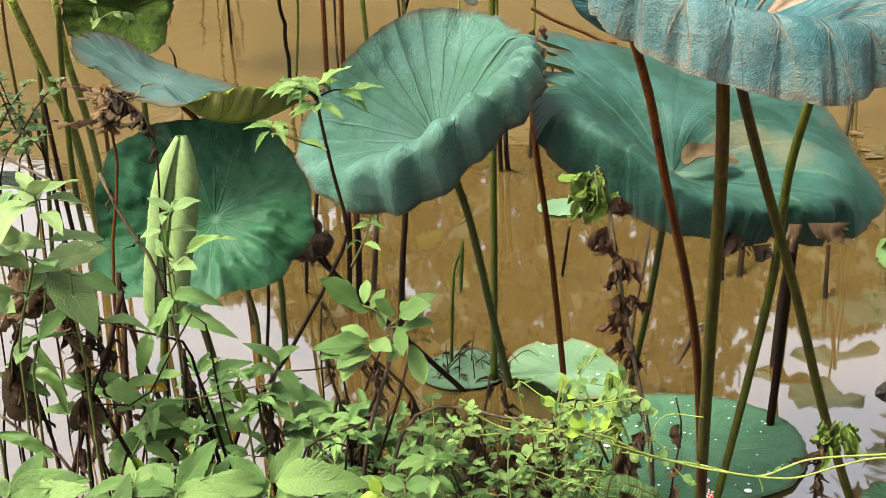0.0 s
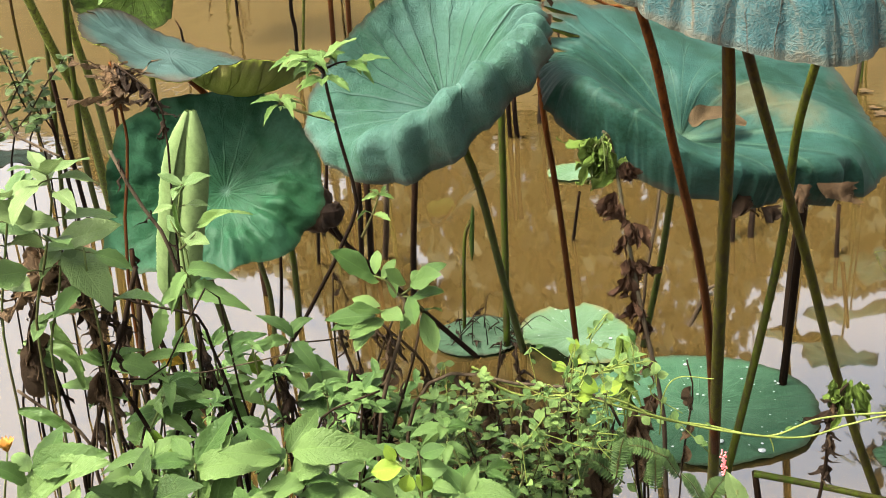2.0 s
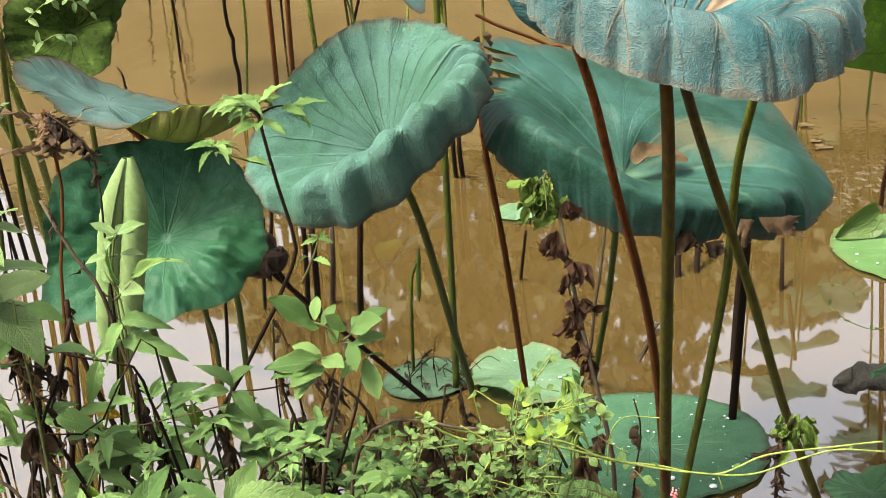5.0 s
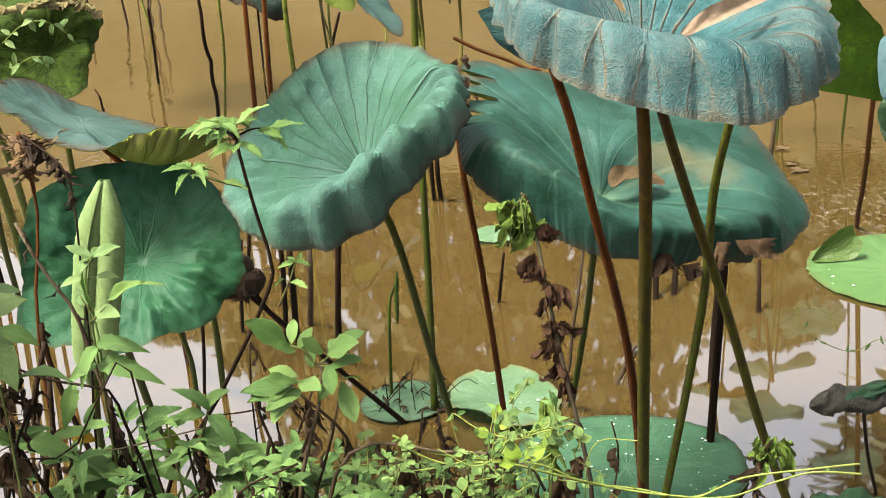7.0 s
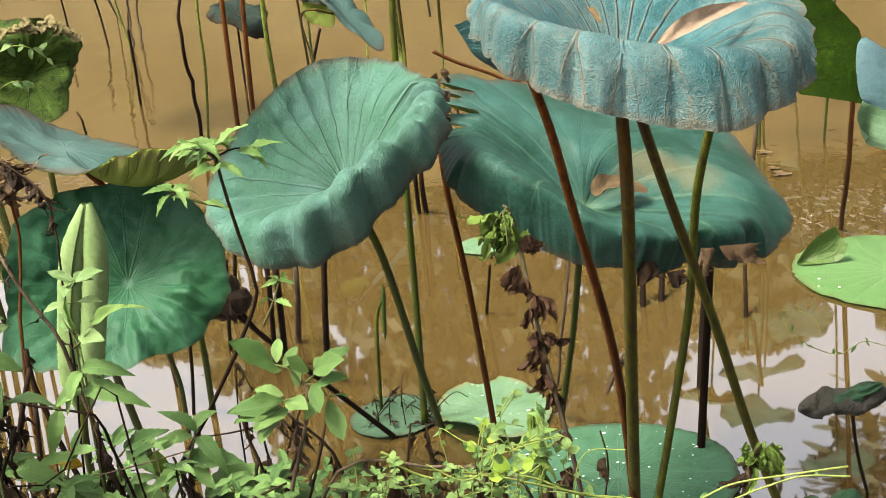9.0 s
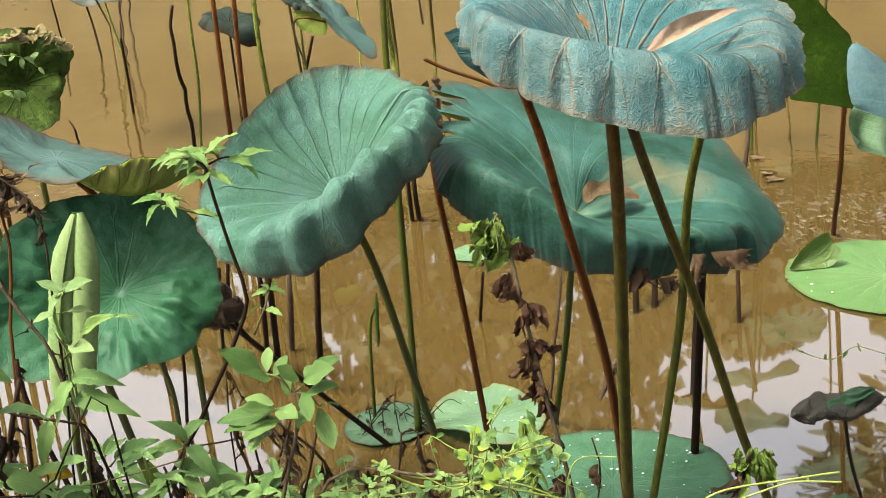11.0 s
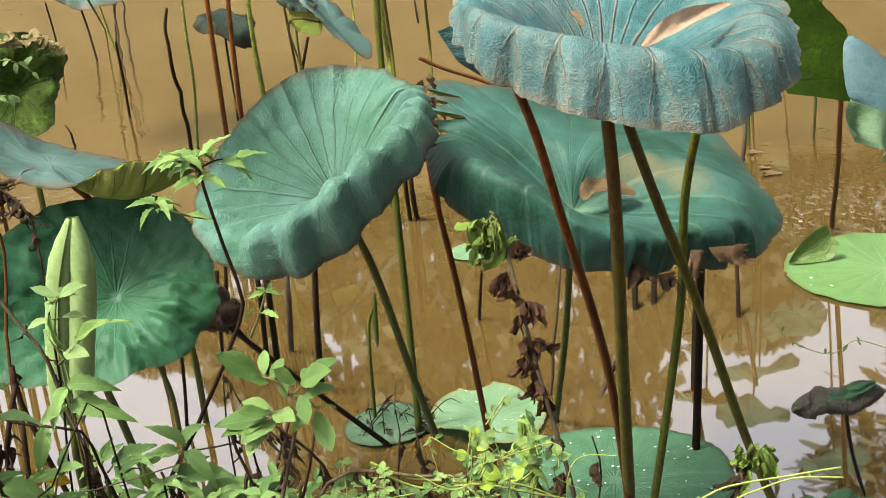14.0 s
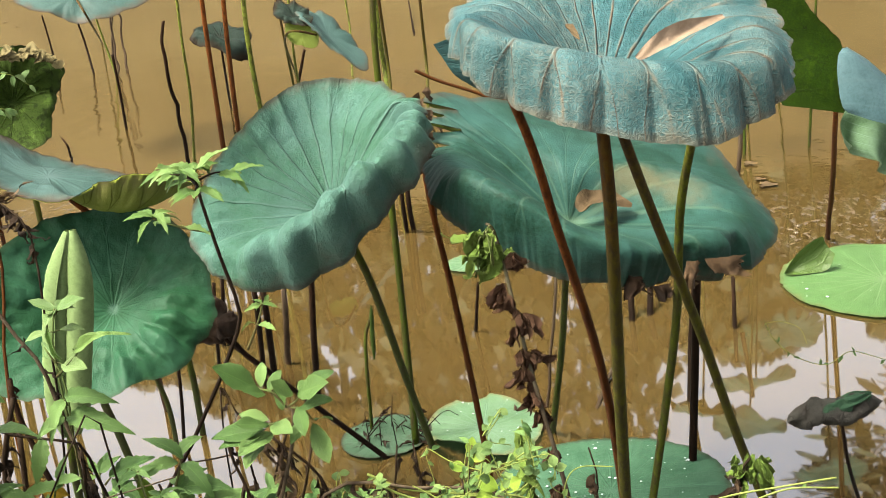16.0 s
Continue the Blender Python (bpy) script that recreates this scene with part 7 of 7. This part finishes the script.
leaf_spray(plant, [(-0.217, 0.830, 0.820), (-0.213, 0.830, 0.845)], [((-0.212, 0.830, 0.846), (-0.183, 0.850, 0.874)), ((-0.217, 0.830, 0.846), (-0.247, 0.840, 0.862)), ((-0.208, 0.830, 0.847), (-0.154, 0.810, 0.865)), ((-0.219, 0.830, 0.841), (-0.258, 0.810, 0.860)), ((-0.211, 0.830, 0.825), (-0.169, 0.820, 0.859)), ((-0.238, 0.830, 0.815), (-0.229, 0.830, 0.840)), ((-0.216, 0.830, 0.838), (-0.234, 0.850, 0.850))], FRONT_BROAD, 101)
leaf_spray(plant, [(-0.219, 0.830, 0.799), (-0.213, 0.830, 0.805)], [((-0.196, 0.830, 0.799), (-0.148, 0.810, 0.814)), ((-0.176, 0.830, 0.811), (-0.201, 0.810, 0.819)), ((-0.213, 0.830, 0.801), (-0.241, 0.800, 0.826)), ((-0.160, 0.830, 0.791), (-0.176, 0.830, 0.820))], FRONT_BROAD, 102)
plant = posed_weed([(-0.080, 0.860, 0.731), (-0.080, 0.860, 0.764), (-0.080, 0.860, 0.783)], "low leafy weed with large bright green leaves", 0.0020, STALK)
leaf_spray(plant, [(-0.079, 0.860, 0.770), (-0.080, 0.860, 0.783)], [((-0.081, 0.860, 0.784), (-0.099, 0.870, 0.808)), ((-0.080, 0.860, 0.784), (-0.066, 0.860, 0.807)), ((-0.084, 0.860, 0.781), (-0.116, 0.840, 0.799)), ((-0.079, 0.860, 0.783), (-0.053, 0.840, 0.799))], FRONT_BROAD, 111)
plant = posed_weed([(-0.145, 0.860, 0.733), (-0.138, 0.860, 0.766), (-0.135, 0.860, 0.777)], "low leafy weed with large bright green leaves", 0.0020, STALK)
leaf_spray(plant, [(-0.137, 0.860, 0.769), (-0.135, 0.860, 0.777)], [((-0.135, 0.860, 0.777), (-0.159, 0.860, 0.796)), ((-0.134, 0.860, 0.777), (-0.116, 0.860, 0.793)), ((-0.136, 0.860, 0.775), (-0.149, 0.840, 0.788)), ((-0.134, 0.860, 0.775), (-0.104, 0.840, 0.789))], FRONT_BROAD, 121)


# ---- round yellow-green leaves, ferns, flower ----
def sprig(points, leaves, places, label, foot=0.0012, material=STALK, name="weed"):
    """A twig with leaves set at given places: (point, way, size)."""
    points = grounded(points)
    root = thing(name, points[0], label, "weed", "bank weeds")
    part("stem", tube(points, foot, foot * 0.6, 6, 12), material, root)
    for n, (base, way, size) in enumerate(places):
        set_leaf(root, leaves[n % len(leaves)], base, way, size, (0.1 * (n % 3) - 0.1, -0.75, 0.65))
    return root


sprig([(-0.099, 0.750, 0.829), (-0.106, 0.750, 0.868), (-0.118, 0.750, 0.884)], ROUNDS,
      [((-0.119, 0.750, 0.883), (-0.25, 0.05, 0.6), 0.015), ((-0.114, 0.750, 0.878), (-1, 0, -0.1), 0.024), ((-0.109, 0.750, 0.873), (-0.2, -0.1, -0.6), 0.017), ((-0.105, 0.750, 0.871), (0.55, 0, -0.6), 0.019)],
      "twig with round yellow-green leaves")
sprig([(-0.103, 0.750, 0.830), (-0.101, 0.750, 0.872), (-0.102, 0.750, 0.891)], ROUND_GREENS,
      [((-0.101, 0.750, 0.888), (-0.7, 0, 0.3), 0.019), ((-0.101, 0.750, 0.888), (0.8, 0, 0.25), 0.019), ((-0.101, 0.750, 0.877), (0.9, 0, 0.0), 0.020)],
      "twig with round green leaves")
sprig([(0.050, 1.040, 0.708), (0.048, 1.040, 0.757), (0.042, 1.040, 0.773)], ROUNDS,
      [((0.040, 1.040, 0.773), (-0.75, 0, 0.65), 0.026), ((0.042, 1.040, 0.772), (0.95, 0, 0.45), 0.023), ((0.035, 1.040, 0.770), (-1, 0, -0.1), 0.017)],
      "twig with two round yellow-green leaves")
sprig([(0.004, 1.090, 0.731), (0.014, 1.090, 0.768), (0.022, 1.090, 0.796)], ROUNDS,
      [((0.020, 1.090, 0.785), (0.15, 0, 0.9), 0.020), ((0.018, 1.090, 0.781), (0.9, 0, 0.25), 0.018), ((0.013, 1.090, 0.772), (-0.8, 0, 0.4), 0.016)],
      "young shoot with small yellow leaves")
sprig([(0.17, 0.88, 0.12), (0.149, 0.900, 0.699), (0.144, 0.900, 0.734)], HERBS_PALE, [((0.152, 0.900, 0.730), (-0.35, 0, 0.9), 0.042)], "broad pale leaf tip rising from the bank")


for spot, hue in (((-0.435, 1.150, 0.759), 0), ((-0.405, 1.150, 0.760), 1), ((-0.317, 1.180, 0.761), 1), ((-0.393, 1.050, 0.747), 1)):
    sprig([Vector(spot) + Vector((0.01, 0.02, -0.28)), Vector(spot) + Vector((0.006, 0.01, -0.1)), spot], CRUMPLED if hue == 0 else ROUNDS,
          [(spot, (0.2, 0, -1), 0.030), (Vector(spot) + Vector((0.01, 0, -0.02)), (0.9, 0, -0.5), 0.022)], "weed twig with yellowing drooping leaves" if hue else "weed twig with orange-brown drooping leaves")


def fern(base, way, length, seed):
    """A small fern frond: a midrib with two rows of narrow leaflets."""
    rng = random.Random(seed)
    way = Vector(way).normalized()
    base = Vector(base)
    points = [base, base + way * length * 0.55 + Vector((0, 0, 0.10 * length)), base + way * length]
    root = thing("fern", base, "small bright green fern frond", "fern", "ferns")
    part("stem", tube(points, 0.0009, 0.0004, 5, 12), STALK, root)
    side = way.cross(Vector((0, -0.6, 0.8))).normalized()
    for k in range(19):
        s = 0.06 + 0.92 * k / 18
        at = path_point(points, s)
        for sign in (-1, 1):
            set_leaf(root, FRONDS[k % 4], at, side * sign + way * 0.35, 0.21 * length * math.sin(math.pi * (0.22 + 0.74 * s)), (0, -0.7, 0.7))


for k in range(9):
    px = stray.uniform(0.05, 0.135)
    out = stray.uniform(0.95, 1.1)
    fern((px * out, out, 1.35 - out * stray.uniform(0.62, 0.69)), (stray.uniform(-0.8, 0.8), -0.1, stray.uniform(0.2, 0.9)), stray.uniform(0.040, 0.060), 200 + k)

flower = thing("flower", (-0.431, 0.800, 0.824), "small orange flower head on a thin stalk", "flower")
part("stem", tube([(-0.436, 0.800, 0.809), (-0.419, 0.800, 0.874)], 0.001, 0.0008, 6, 6), STALK, flower)
PETAL = leaf_material("orange_petal", (0.75, 0.30, 0.04), (0.95, 0.48, 0.08))
PETALS = family(PETAL, width=0.4, curl=0.1)
for k in range(14):
    a = math.tau * k / 14
    set_leaf(flower, PETALS[k % 4], (-0.419, 0.800, 0.874), (math.cos(a) * 0.55, math.sin(a) * 0.55, 1), 0.013, (-math.cos(a), -math.sin(a), 0.6), "petal")


# ---- climbing vine across the front ----
def vine(points, thick, label, seed, leaves=None, count=0, size=0.012):
    root = thing("vine", points[0], label, "vine", "climbing vines")
    rng = random.Random(seed)
    points = [Vector(p) for p in points]
    part("stem", tube(points, thick, thick * 0.7, 7, 16 * (len(points) - 1), 0.002, seed=seed), VINE, root)
    for k in range(count):
        s = (k + rng.random()) / count
        set_leaf(root, rng.choice(leaves), path_point(points, s), spray(rng, 0.9), size * rng.uniform(0.6, 1.3), (0, -0.6, 0.7))
    return root


vine([(-0.078, 1.060, 0.795), (-0.044, 1.060, 0.775), (0.010, 1.060, 0.763), (0.058, 1.060, 0.753), (0.100, 1.060, 0.730), (0.149, 1.060, 0.720), (0.203, 1.060, 0.707), (0.250, 1.060, 0.723), (0.314, 1.060, 0.726), (0.361, 1.060, 0.728)], 0.0014, "long yellow-green vine stretched across the weeds", 1, HERBS, 6, 0.008)
vine([(-0.073, 1.055, 0.788), (-0.034, 1.055, 0.766), (0.020, 1.055, 0.762), (0.073, 1.055, 0.743), (0.127, 1.055, 0.725), (0.180, 1.055, 0.714), (0.234, 1.055, 0.707), (0.276, 1.055, 0.718), (0.315, 1.055, 0.727), (0.360, 1.055, 0.722)], 0.0013, "yellow-green vine twined along another", 2)
vine([(0.100, 1.070, 0.707), (0.104, 1.070, 0.750), (0.118, 1.070, 0.769), (0.151, 1.070, 0.766)], 0.0008, "thin curling vine tendril", 3)
vine([(0.203, 1.060, 0.707), (0.207, 1.060, 0.695), (0.208, 1.060, 0.689)], 0.0008, "thin curling vine tendril", 4)
vine([(0.066, 1.060, 0.745), (0.067, 1.060, 0.720), (0.071, 1.060, 0.757), (0.079, 1.060, 0.763)], 0.0009, "thin curling vine tendril", 5)
for k in range(26):
    a = Vector((stray.uniform(-0.11, 0.08), stray.uniform(0.98, 1.12), 0))
    a.z = 1.35 - a.y * stray.uniform(0.50, 0.61)
    way = Vector((stray.uniform(-0.06, 0.06), stray.uniform(-0.02, 0.02), stray.uniform(-0.03, 0.015)))
    sag = Vector((stray.uniform(-0.015, 0.015), 0, stray.uniform(-0.025, 0.02)))
    vine([a, a + way * 0.5 + sag, a + way + sag * 0.3, a + way * 1.3 - sag, a + way * 1.45 + Vector((0.008, 0, -0.03))], 0.0007, "tangled thin yellow-green vine among the weeds", 200 + k, TINY if k % 3 else LANCE, 9, 0.0105)

vine([(-0.981, 2.840, 0.912), (-0.905, 2.790, 0.960), (-0.856, 2.790, 0.958), (-0.831, 2.840, 0.921)], 0.0012, "thin climber with small leaves over a lotus leaf", 61, HERBS_PALE, 12, 0.030)
vine([(-0.980, 2.830, 0.850), (-0.897, 2.790, 0.886), (-0.867, 2.830, 0.861)], 0.0012, "thin climber with small leaves over a lotus leaf", 62, HERBS_PALE, 9, 0.030)

# ---- shrub with round leaves behind the stalks ----
for k in range(6):
    shrub_rng = random.Random(300 + k)
    foot = Vector((-1.118, 2.350, 0.582)) + Vector((0.03 * k, 0.02 * k, 0))
    tip_at = Vector((-0.933, 2.300, 0.838)) + Vector((shrub_rng.uniform(-0.08, 0.06), shrub_rng.uniform(-0.1, 0.1), shrub_rng.uniform(-0.10, 0.08)))
    herb([Vector((foot.x - 0.02, foot.y, -0.03)), foot, foot.lerp(tip_at, 0.5) + Vector((shrub_rng.uniform(-0.04, 0.04), 0, 0.03)), tip_at], SHRUBS, "twiggy shrub with small round dark leaves", 310 + k, 0.028, 8, 0.5, "pair", 0.0022, WOODY, "shrub", "shrub", "shrubs")

debris_rng = random.Random(64)
heap = thing("plant_debris", (-0.153, 2.745, 0.000), "dark rotten leaf shreds lying on a dull pad", "debris")
for k in range(30):
    a, r = debris_rng.uniform(0, math.tau), 0.10 * debris_rng.random() ** 0.5
    set_leaf(heap, debris_rng.choice(SHREDS), Vector((-0.153, 2.745, 0.000)) + Vector((r * math.cos(a), r * math.sin(a), 0.012)), (debris_rng.uniform(-1, 1), debris_rng.uniform(-1, 1), 0.2), debris_rng.uniform(0.02, 0.05), (0, 0, 1), "shred")
for k in range(12):
    a = debris_rng.uniform(0, math.tau)
    start_at = Vector((-0.13, 2.735, 0.010)) + Vector((0.07 * math.cos(a), 0.05 * math.sin(a), 0))
    way = Vector((debris_rng.uniform(-0.06, 0.06), debris_rng.uniform(-0.03, 0.03), debris_rng.uniform(0.02, 0.07)))
    part("root", tube([start_at, start_at + way + Vector((0.012, 0, 0.01)), start_at + way * 1.3 + Vector((0.03, 0, -0.02))], 0.0014, 0.0008, 5, 10, 0.004, seed=k), WOODY, heap, "thin dark tangled root")

# ---- snail eggs, dead leaf clump, debris ----
EGG = Nodes("snail_eggs", 0.5, 0.4)
EGG.color((0.62, 0.10, 0.11))
eggs = bmesh.new()
for k in range(46):
    spot = Vector((0.257, 1.660, 0.323)).lerp(Vector((0.261, 1.670, 0.281)), stray.random()) + Vector((stray.uniform(-0.004, 0.004), -0.001 + stray.uniform(-0.003, 0.003), stray.uniform(-0.008, 0.008)))
    bmesh.ops.create_icosphere(eggs, subdivisions=1, radius=0.0016, matrix=Matrix.Translation(spot))
solid("egg_cluster", eggs, EGG.mat, "cluster of pink snail eggs on a lotus stalk", "eggs")

clump = thing("lotus_leaf", (-0.43, 2.38, 0.535), "shrivelled black dead lotus leaf folded over a fallen stalk", "lotus leaf", "standing lotus leaves")
part("blade", rolled([(-0.430, 2.380, 0.535), (-0.432, 2.380, 0.501), (-0.446, 2.380, 0.469), (-0.455, 2.380, 0.431)], [0.012, 0.026, 0.030, 0.020], 5), DEAD_DARK, clump)
part("blade", rolled([(-0.410, 2.360, 0.506), (-0.407, 2.360, 0.486), (-0.419, 2.360, 0.469), (-0.429, 2.360, 0.448)], [0.008, 0.018, 0.020, 0.010], 7), DEAD_DARK, clump, "smaller crumpled lobe")
part("stem", tube([(-0.437, 2.400, 0.484), (-0.408, 2.450, 0.386), (-0.374, 2.550, 0.284)], 0.006, 0.005, 8, 16, 0.002), STEM_DARK, clump)
rim_rng = random.Random(77)
for spot, count in (((0.507, 1.940, 0.616), 4), ((0.316, 1.860, 0.643), 4), ((0.212, 1.850, 0.675), 3), ((0.026, 2.020, 0.844), 6), ((0.028, 2.120, 0.875), 5)):
    shred = thing("withered_shred", spot, "brown withered scrap hanging from the torn leaf rim", "dead leaf", "withered scraps")
    for k in range(count):
        set_leaf(shred, rim_rng.choice(HANGING), Vector(spot) + Vector((rim_rng.uniform(-0.02, 0.02), rim_rng.uniform(0, 0.02), rim_rng.uniform(0, 0.012))), (rim_rng.uniform(-0.6, 0.6), rim_rng.uniform(-0.3, 0.3), -0.8), rim_rng.uniform(0.022, 0.042), spray(rim_rng))

# ---- tall leaves and an overhanging branch, seen in the water ----
def tall_leaf(place, radius, tilt, seed, notch=()):
    rng = random.Random(seed)
    count = 12
    place = Vector(place)
    foot = Vector((place.x + rng.uniform(-0.05, 0.05), place.y + rng.uniform(-0.1, 0.1), -0.03))
    rim = [radius * rng.uniform(0.9, 1.08) for _ in range(count)]
    # underside shaded by its colour, so the leaf mirrors as a dark shape
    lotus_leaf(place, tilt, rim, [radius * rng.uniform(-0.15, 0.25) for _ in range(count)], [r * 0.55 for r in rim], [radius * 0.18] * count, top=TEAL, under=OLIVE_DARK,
               label="tall lotus leaf on a long stalk over the pond", stem=[foot, foot.lerp(place, 0.5) + Vector((0.02, 0, 0))], stem_mat=STEM_GREEN, waves=9, wave=0.015, ragged=0.03, seed=seed, around=144, out=14, notch=notch)


tall_leaf((1.392, 5.200, 1.143), 0.19, (0.1, -0.5, 0.85), 501)
tall_leaf((1.012, 4.600, 0.950), 0.13, (-0.2, -0.2, 0.95), 502)
tall_leaf((1.790, 6.000, 1.270), 0.17, (0.0, -0.85, 0.50), 503, [(0.70, 0.010, 0.5), (0.77, 0.012, 0.6), (0.84, 0.010, 0.5), (0.91, 0.012, 0.55)])
tall_leaf((1.570, 4.750, 1.390), 0.15, (0.0, -0.80, 0.60), 505)
tall_leaf((1.260, 4.840, 1.170), 0.15, (-0.2, -0.70, 0.65), 506)
tall_leaf((1.500, 5.700, 1.150), 0.13, (0.3, -0.75, 0.55), 504)
tree = thing("tree", (5.0, 7.2, -0.05), "broadleaf tree on the pond edge with overhanging branches", "tree")
bole = tube([(5.0, 7.2, -0.05), (4.9, 7.1, 1.4), (4.8, 7.0, 2.6), (4.6, 6.9, 4.2)], 0.11, 0.05, 10, 20, 0.03)
part("trunk", bole, WOODY, tree)
limbs, crown = bmesh.new(), bmesh.new()
ends = []
branch_rng = random.Random(91)
for k, (px, py, pz) in enumerate(((1.936, 6.200, 2.313), (2.162, 6.300, 2.221), (2.380, 6.500, 2.030), (2.028, 6.100, 2.341), (2.240, 6.000, 2.315), (2.565, 6.600, 1.887), (1.82, 6.0, 2.22), (2.02, 6.0, 2.08), (2.22, 6.0, 1.92), (2.34, 6.1, 1.74), (1.66, 6.0, 2.42), (2.10, 6.0, 2.40), (1.95, 6.0, 1.86))):
    tip_at = Vector((px, py, pz))
    start_at = Vector((4.8, 7.0, 2.5 + 0.10 * k))
    points = [start_at, start_at.lerp(tip_at, 0.5) + Vector((0, 0, 0.25)), tip_at]
    tube(points, 0.022, 0.004, 6, 14, 0.02, bm=limbs, seed=k)
    for _ in range(95):
        at = path_point(points, branch_rng.uniform(0.55, 1.0)) + 0.24 * spray(branch_rng) * branch_rng.random()
        way, size = spray(branch_rng), branch_rng.uniform(0.10, 0.20)
        side = way.orthogonal().normalized()
        ring = [crown.verts.new(at + size * q) for q in (Vector(), way * 0.22 + side * 0.20, way * 0.5 + side * 0.27, way * 0.8 + side * 0.17, way, way * 0.8 - side * 0.17, way * 0.5 - side * 0.27, way * 0.22 - side * 0.20)]
        crown.faces.new(ring)
part("crown", crown, FAR_LEAF, tree)
part("branch", limbs, WOODY, tree)

# ---- scraps afloat and thin climbers over the open water ----
for k, (px, py, pz) in enumerate(((1.238, 4.465, -0.000), (1.265, 4.688, 0.000), (1.244, 4.383, 0.000), (-3.775, 12.824, 0.000), (-4.046, 13.390, 0.000))):
    floating_pad((px, py, 0.0), 0.022 + 0.008 * (k % 3), DEAD_OLD, "small torn scrap of pale leaf afloat", 600 + k, notch=((0.1, 0.10, 0.5), (0.45, 0.08, 0.6), (0.75, 0.12, 0.45)))
vine([(0.422, 1.500, 0.707), (0.441, 1.500, 0.706), (0.465, 1.500, 0.693), (0.474, 1.500, 0.670)], 0.0006, "thin wiry vine arching over the water", 31)
vine([(0.422, 1.500, 0.707), (0.430, 1.500, 0.684), (0.457, 1.500, 0.655), (0.497, 1.500, 0.637), (0.527, 1.500, 0.651), (0.552, 1.500, 0.644), (0.623, 1.500, 0.610)], 0.0006, "thin wiry vine with tiny leaves over the water", 32, HERBS, 14, 0.009)
stalk(STEM_DRY, "pale dry twig reaching out over the water", 0.004, 0.002, (-1.30, 2.3, -0.02), (-0.998, 2.150, 0.774), (-0.910, 2.100, 0.751), (-0.821, 2.050, 0.729), wobble=0.006, name="twig", group="twigs")


# ---- low grass over the bank ----
def grass_material():
    n = Nodes("bank_grass", 0.6, 0.1)
    n.color(n.mix(n.island(), (0.020, 0.045, 0.008), (0.065, 0.105, 0.022)))
    n.thin(0.2, (0.06, 0.11, 0.02))
    return n.mat


grass_rng = np.random.default_rng(12)
verts, faces = [], []
for _ in range(16000):
    gx, gy = grass_rng.uniform(-5, 5), grass_rng.uniform(-4, 1.35)
    if abs(gx) < 0.3 and abs(gy) < 0.25:
        continue
    ground_z = bank_height(gx, gy)
    tall, lean, turn, wide = grass_rng.uniform(0.05, 0.16), grass_rng.uniform(-0.06, 0.06), grass_rng.uniform(0, 3.14), grass_rng.uniform(0.002, 0.005)
    cx, cy = wide * math.cos(turn), wide * math.sin(turn)
    k = len(verts)
    verts += [(gx - cx, gy - cy, ground_z - 0.01), (gx + cx, gy + cy, ground_z - 0.01), (gx + cx * 0.6 + lean * 0.4, gy + cy * 0.6, ground_z + tall * 0.6),
              (gx - cx * 0.6 + lean * 0.4, gy - cy * 0.6, ground_z + tall * 0.6), (gx + lean, gy + lean * 0.3, ground_z + tall)]
    faces += [(k, k + 1, k + 2, k + 3), (k + 3, k + 2, k + 4)]
grass_mesh = bpy.data.meshes.new("grass")
grass_mesh.from_pydata(verts, [], faces)
grass_mesh.materials.append(grass_material())
tagged(new("grass", grass_mesh), "short green grass covering the near bank", "grass", kind="stuff")
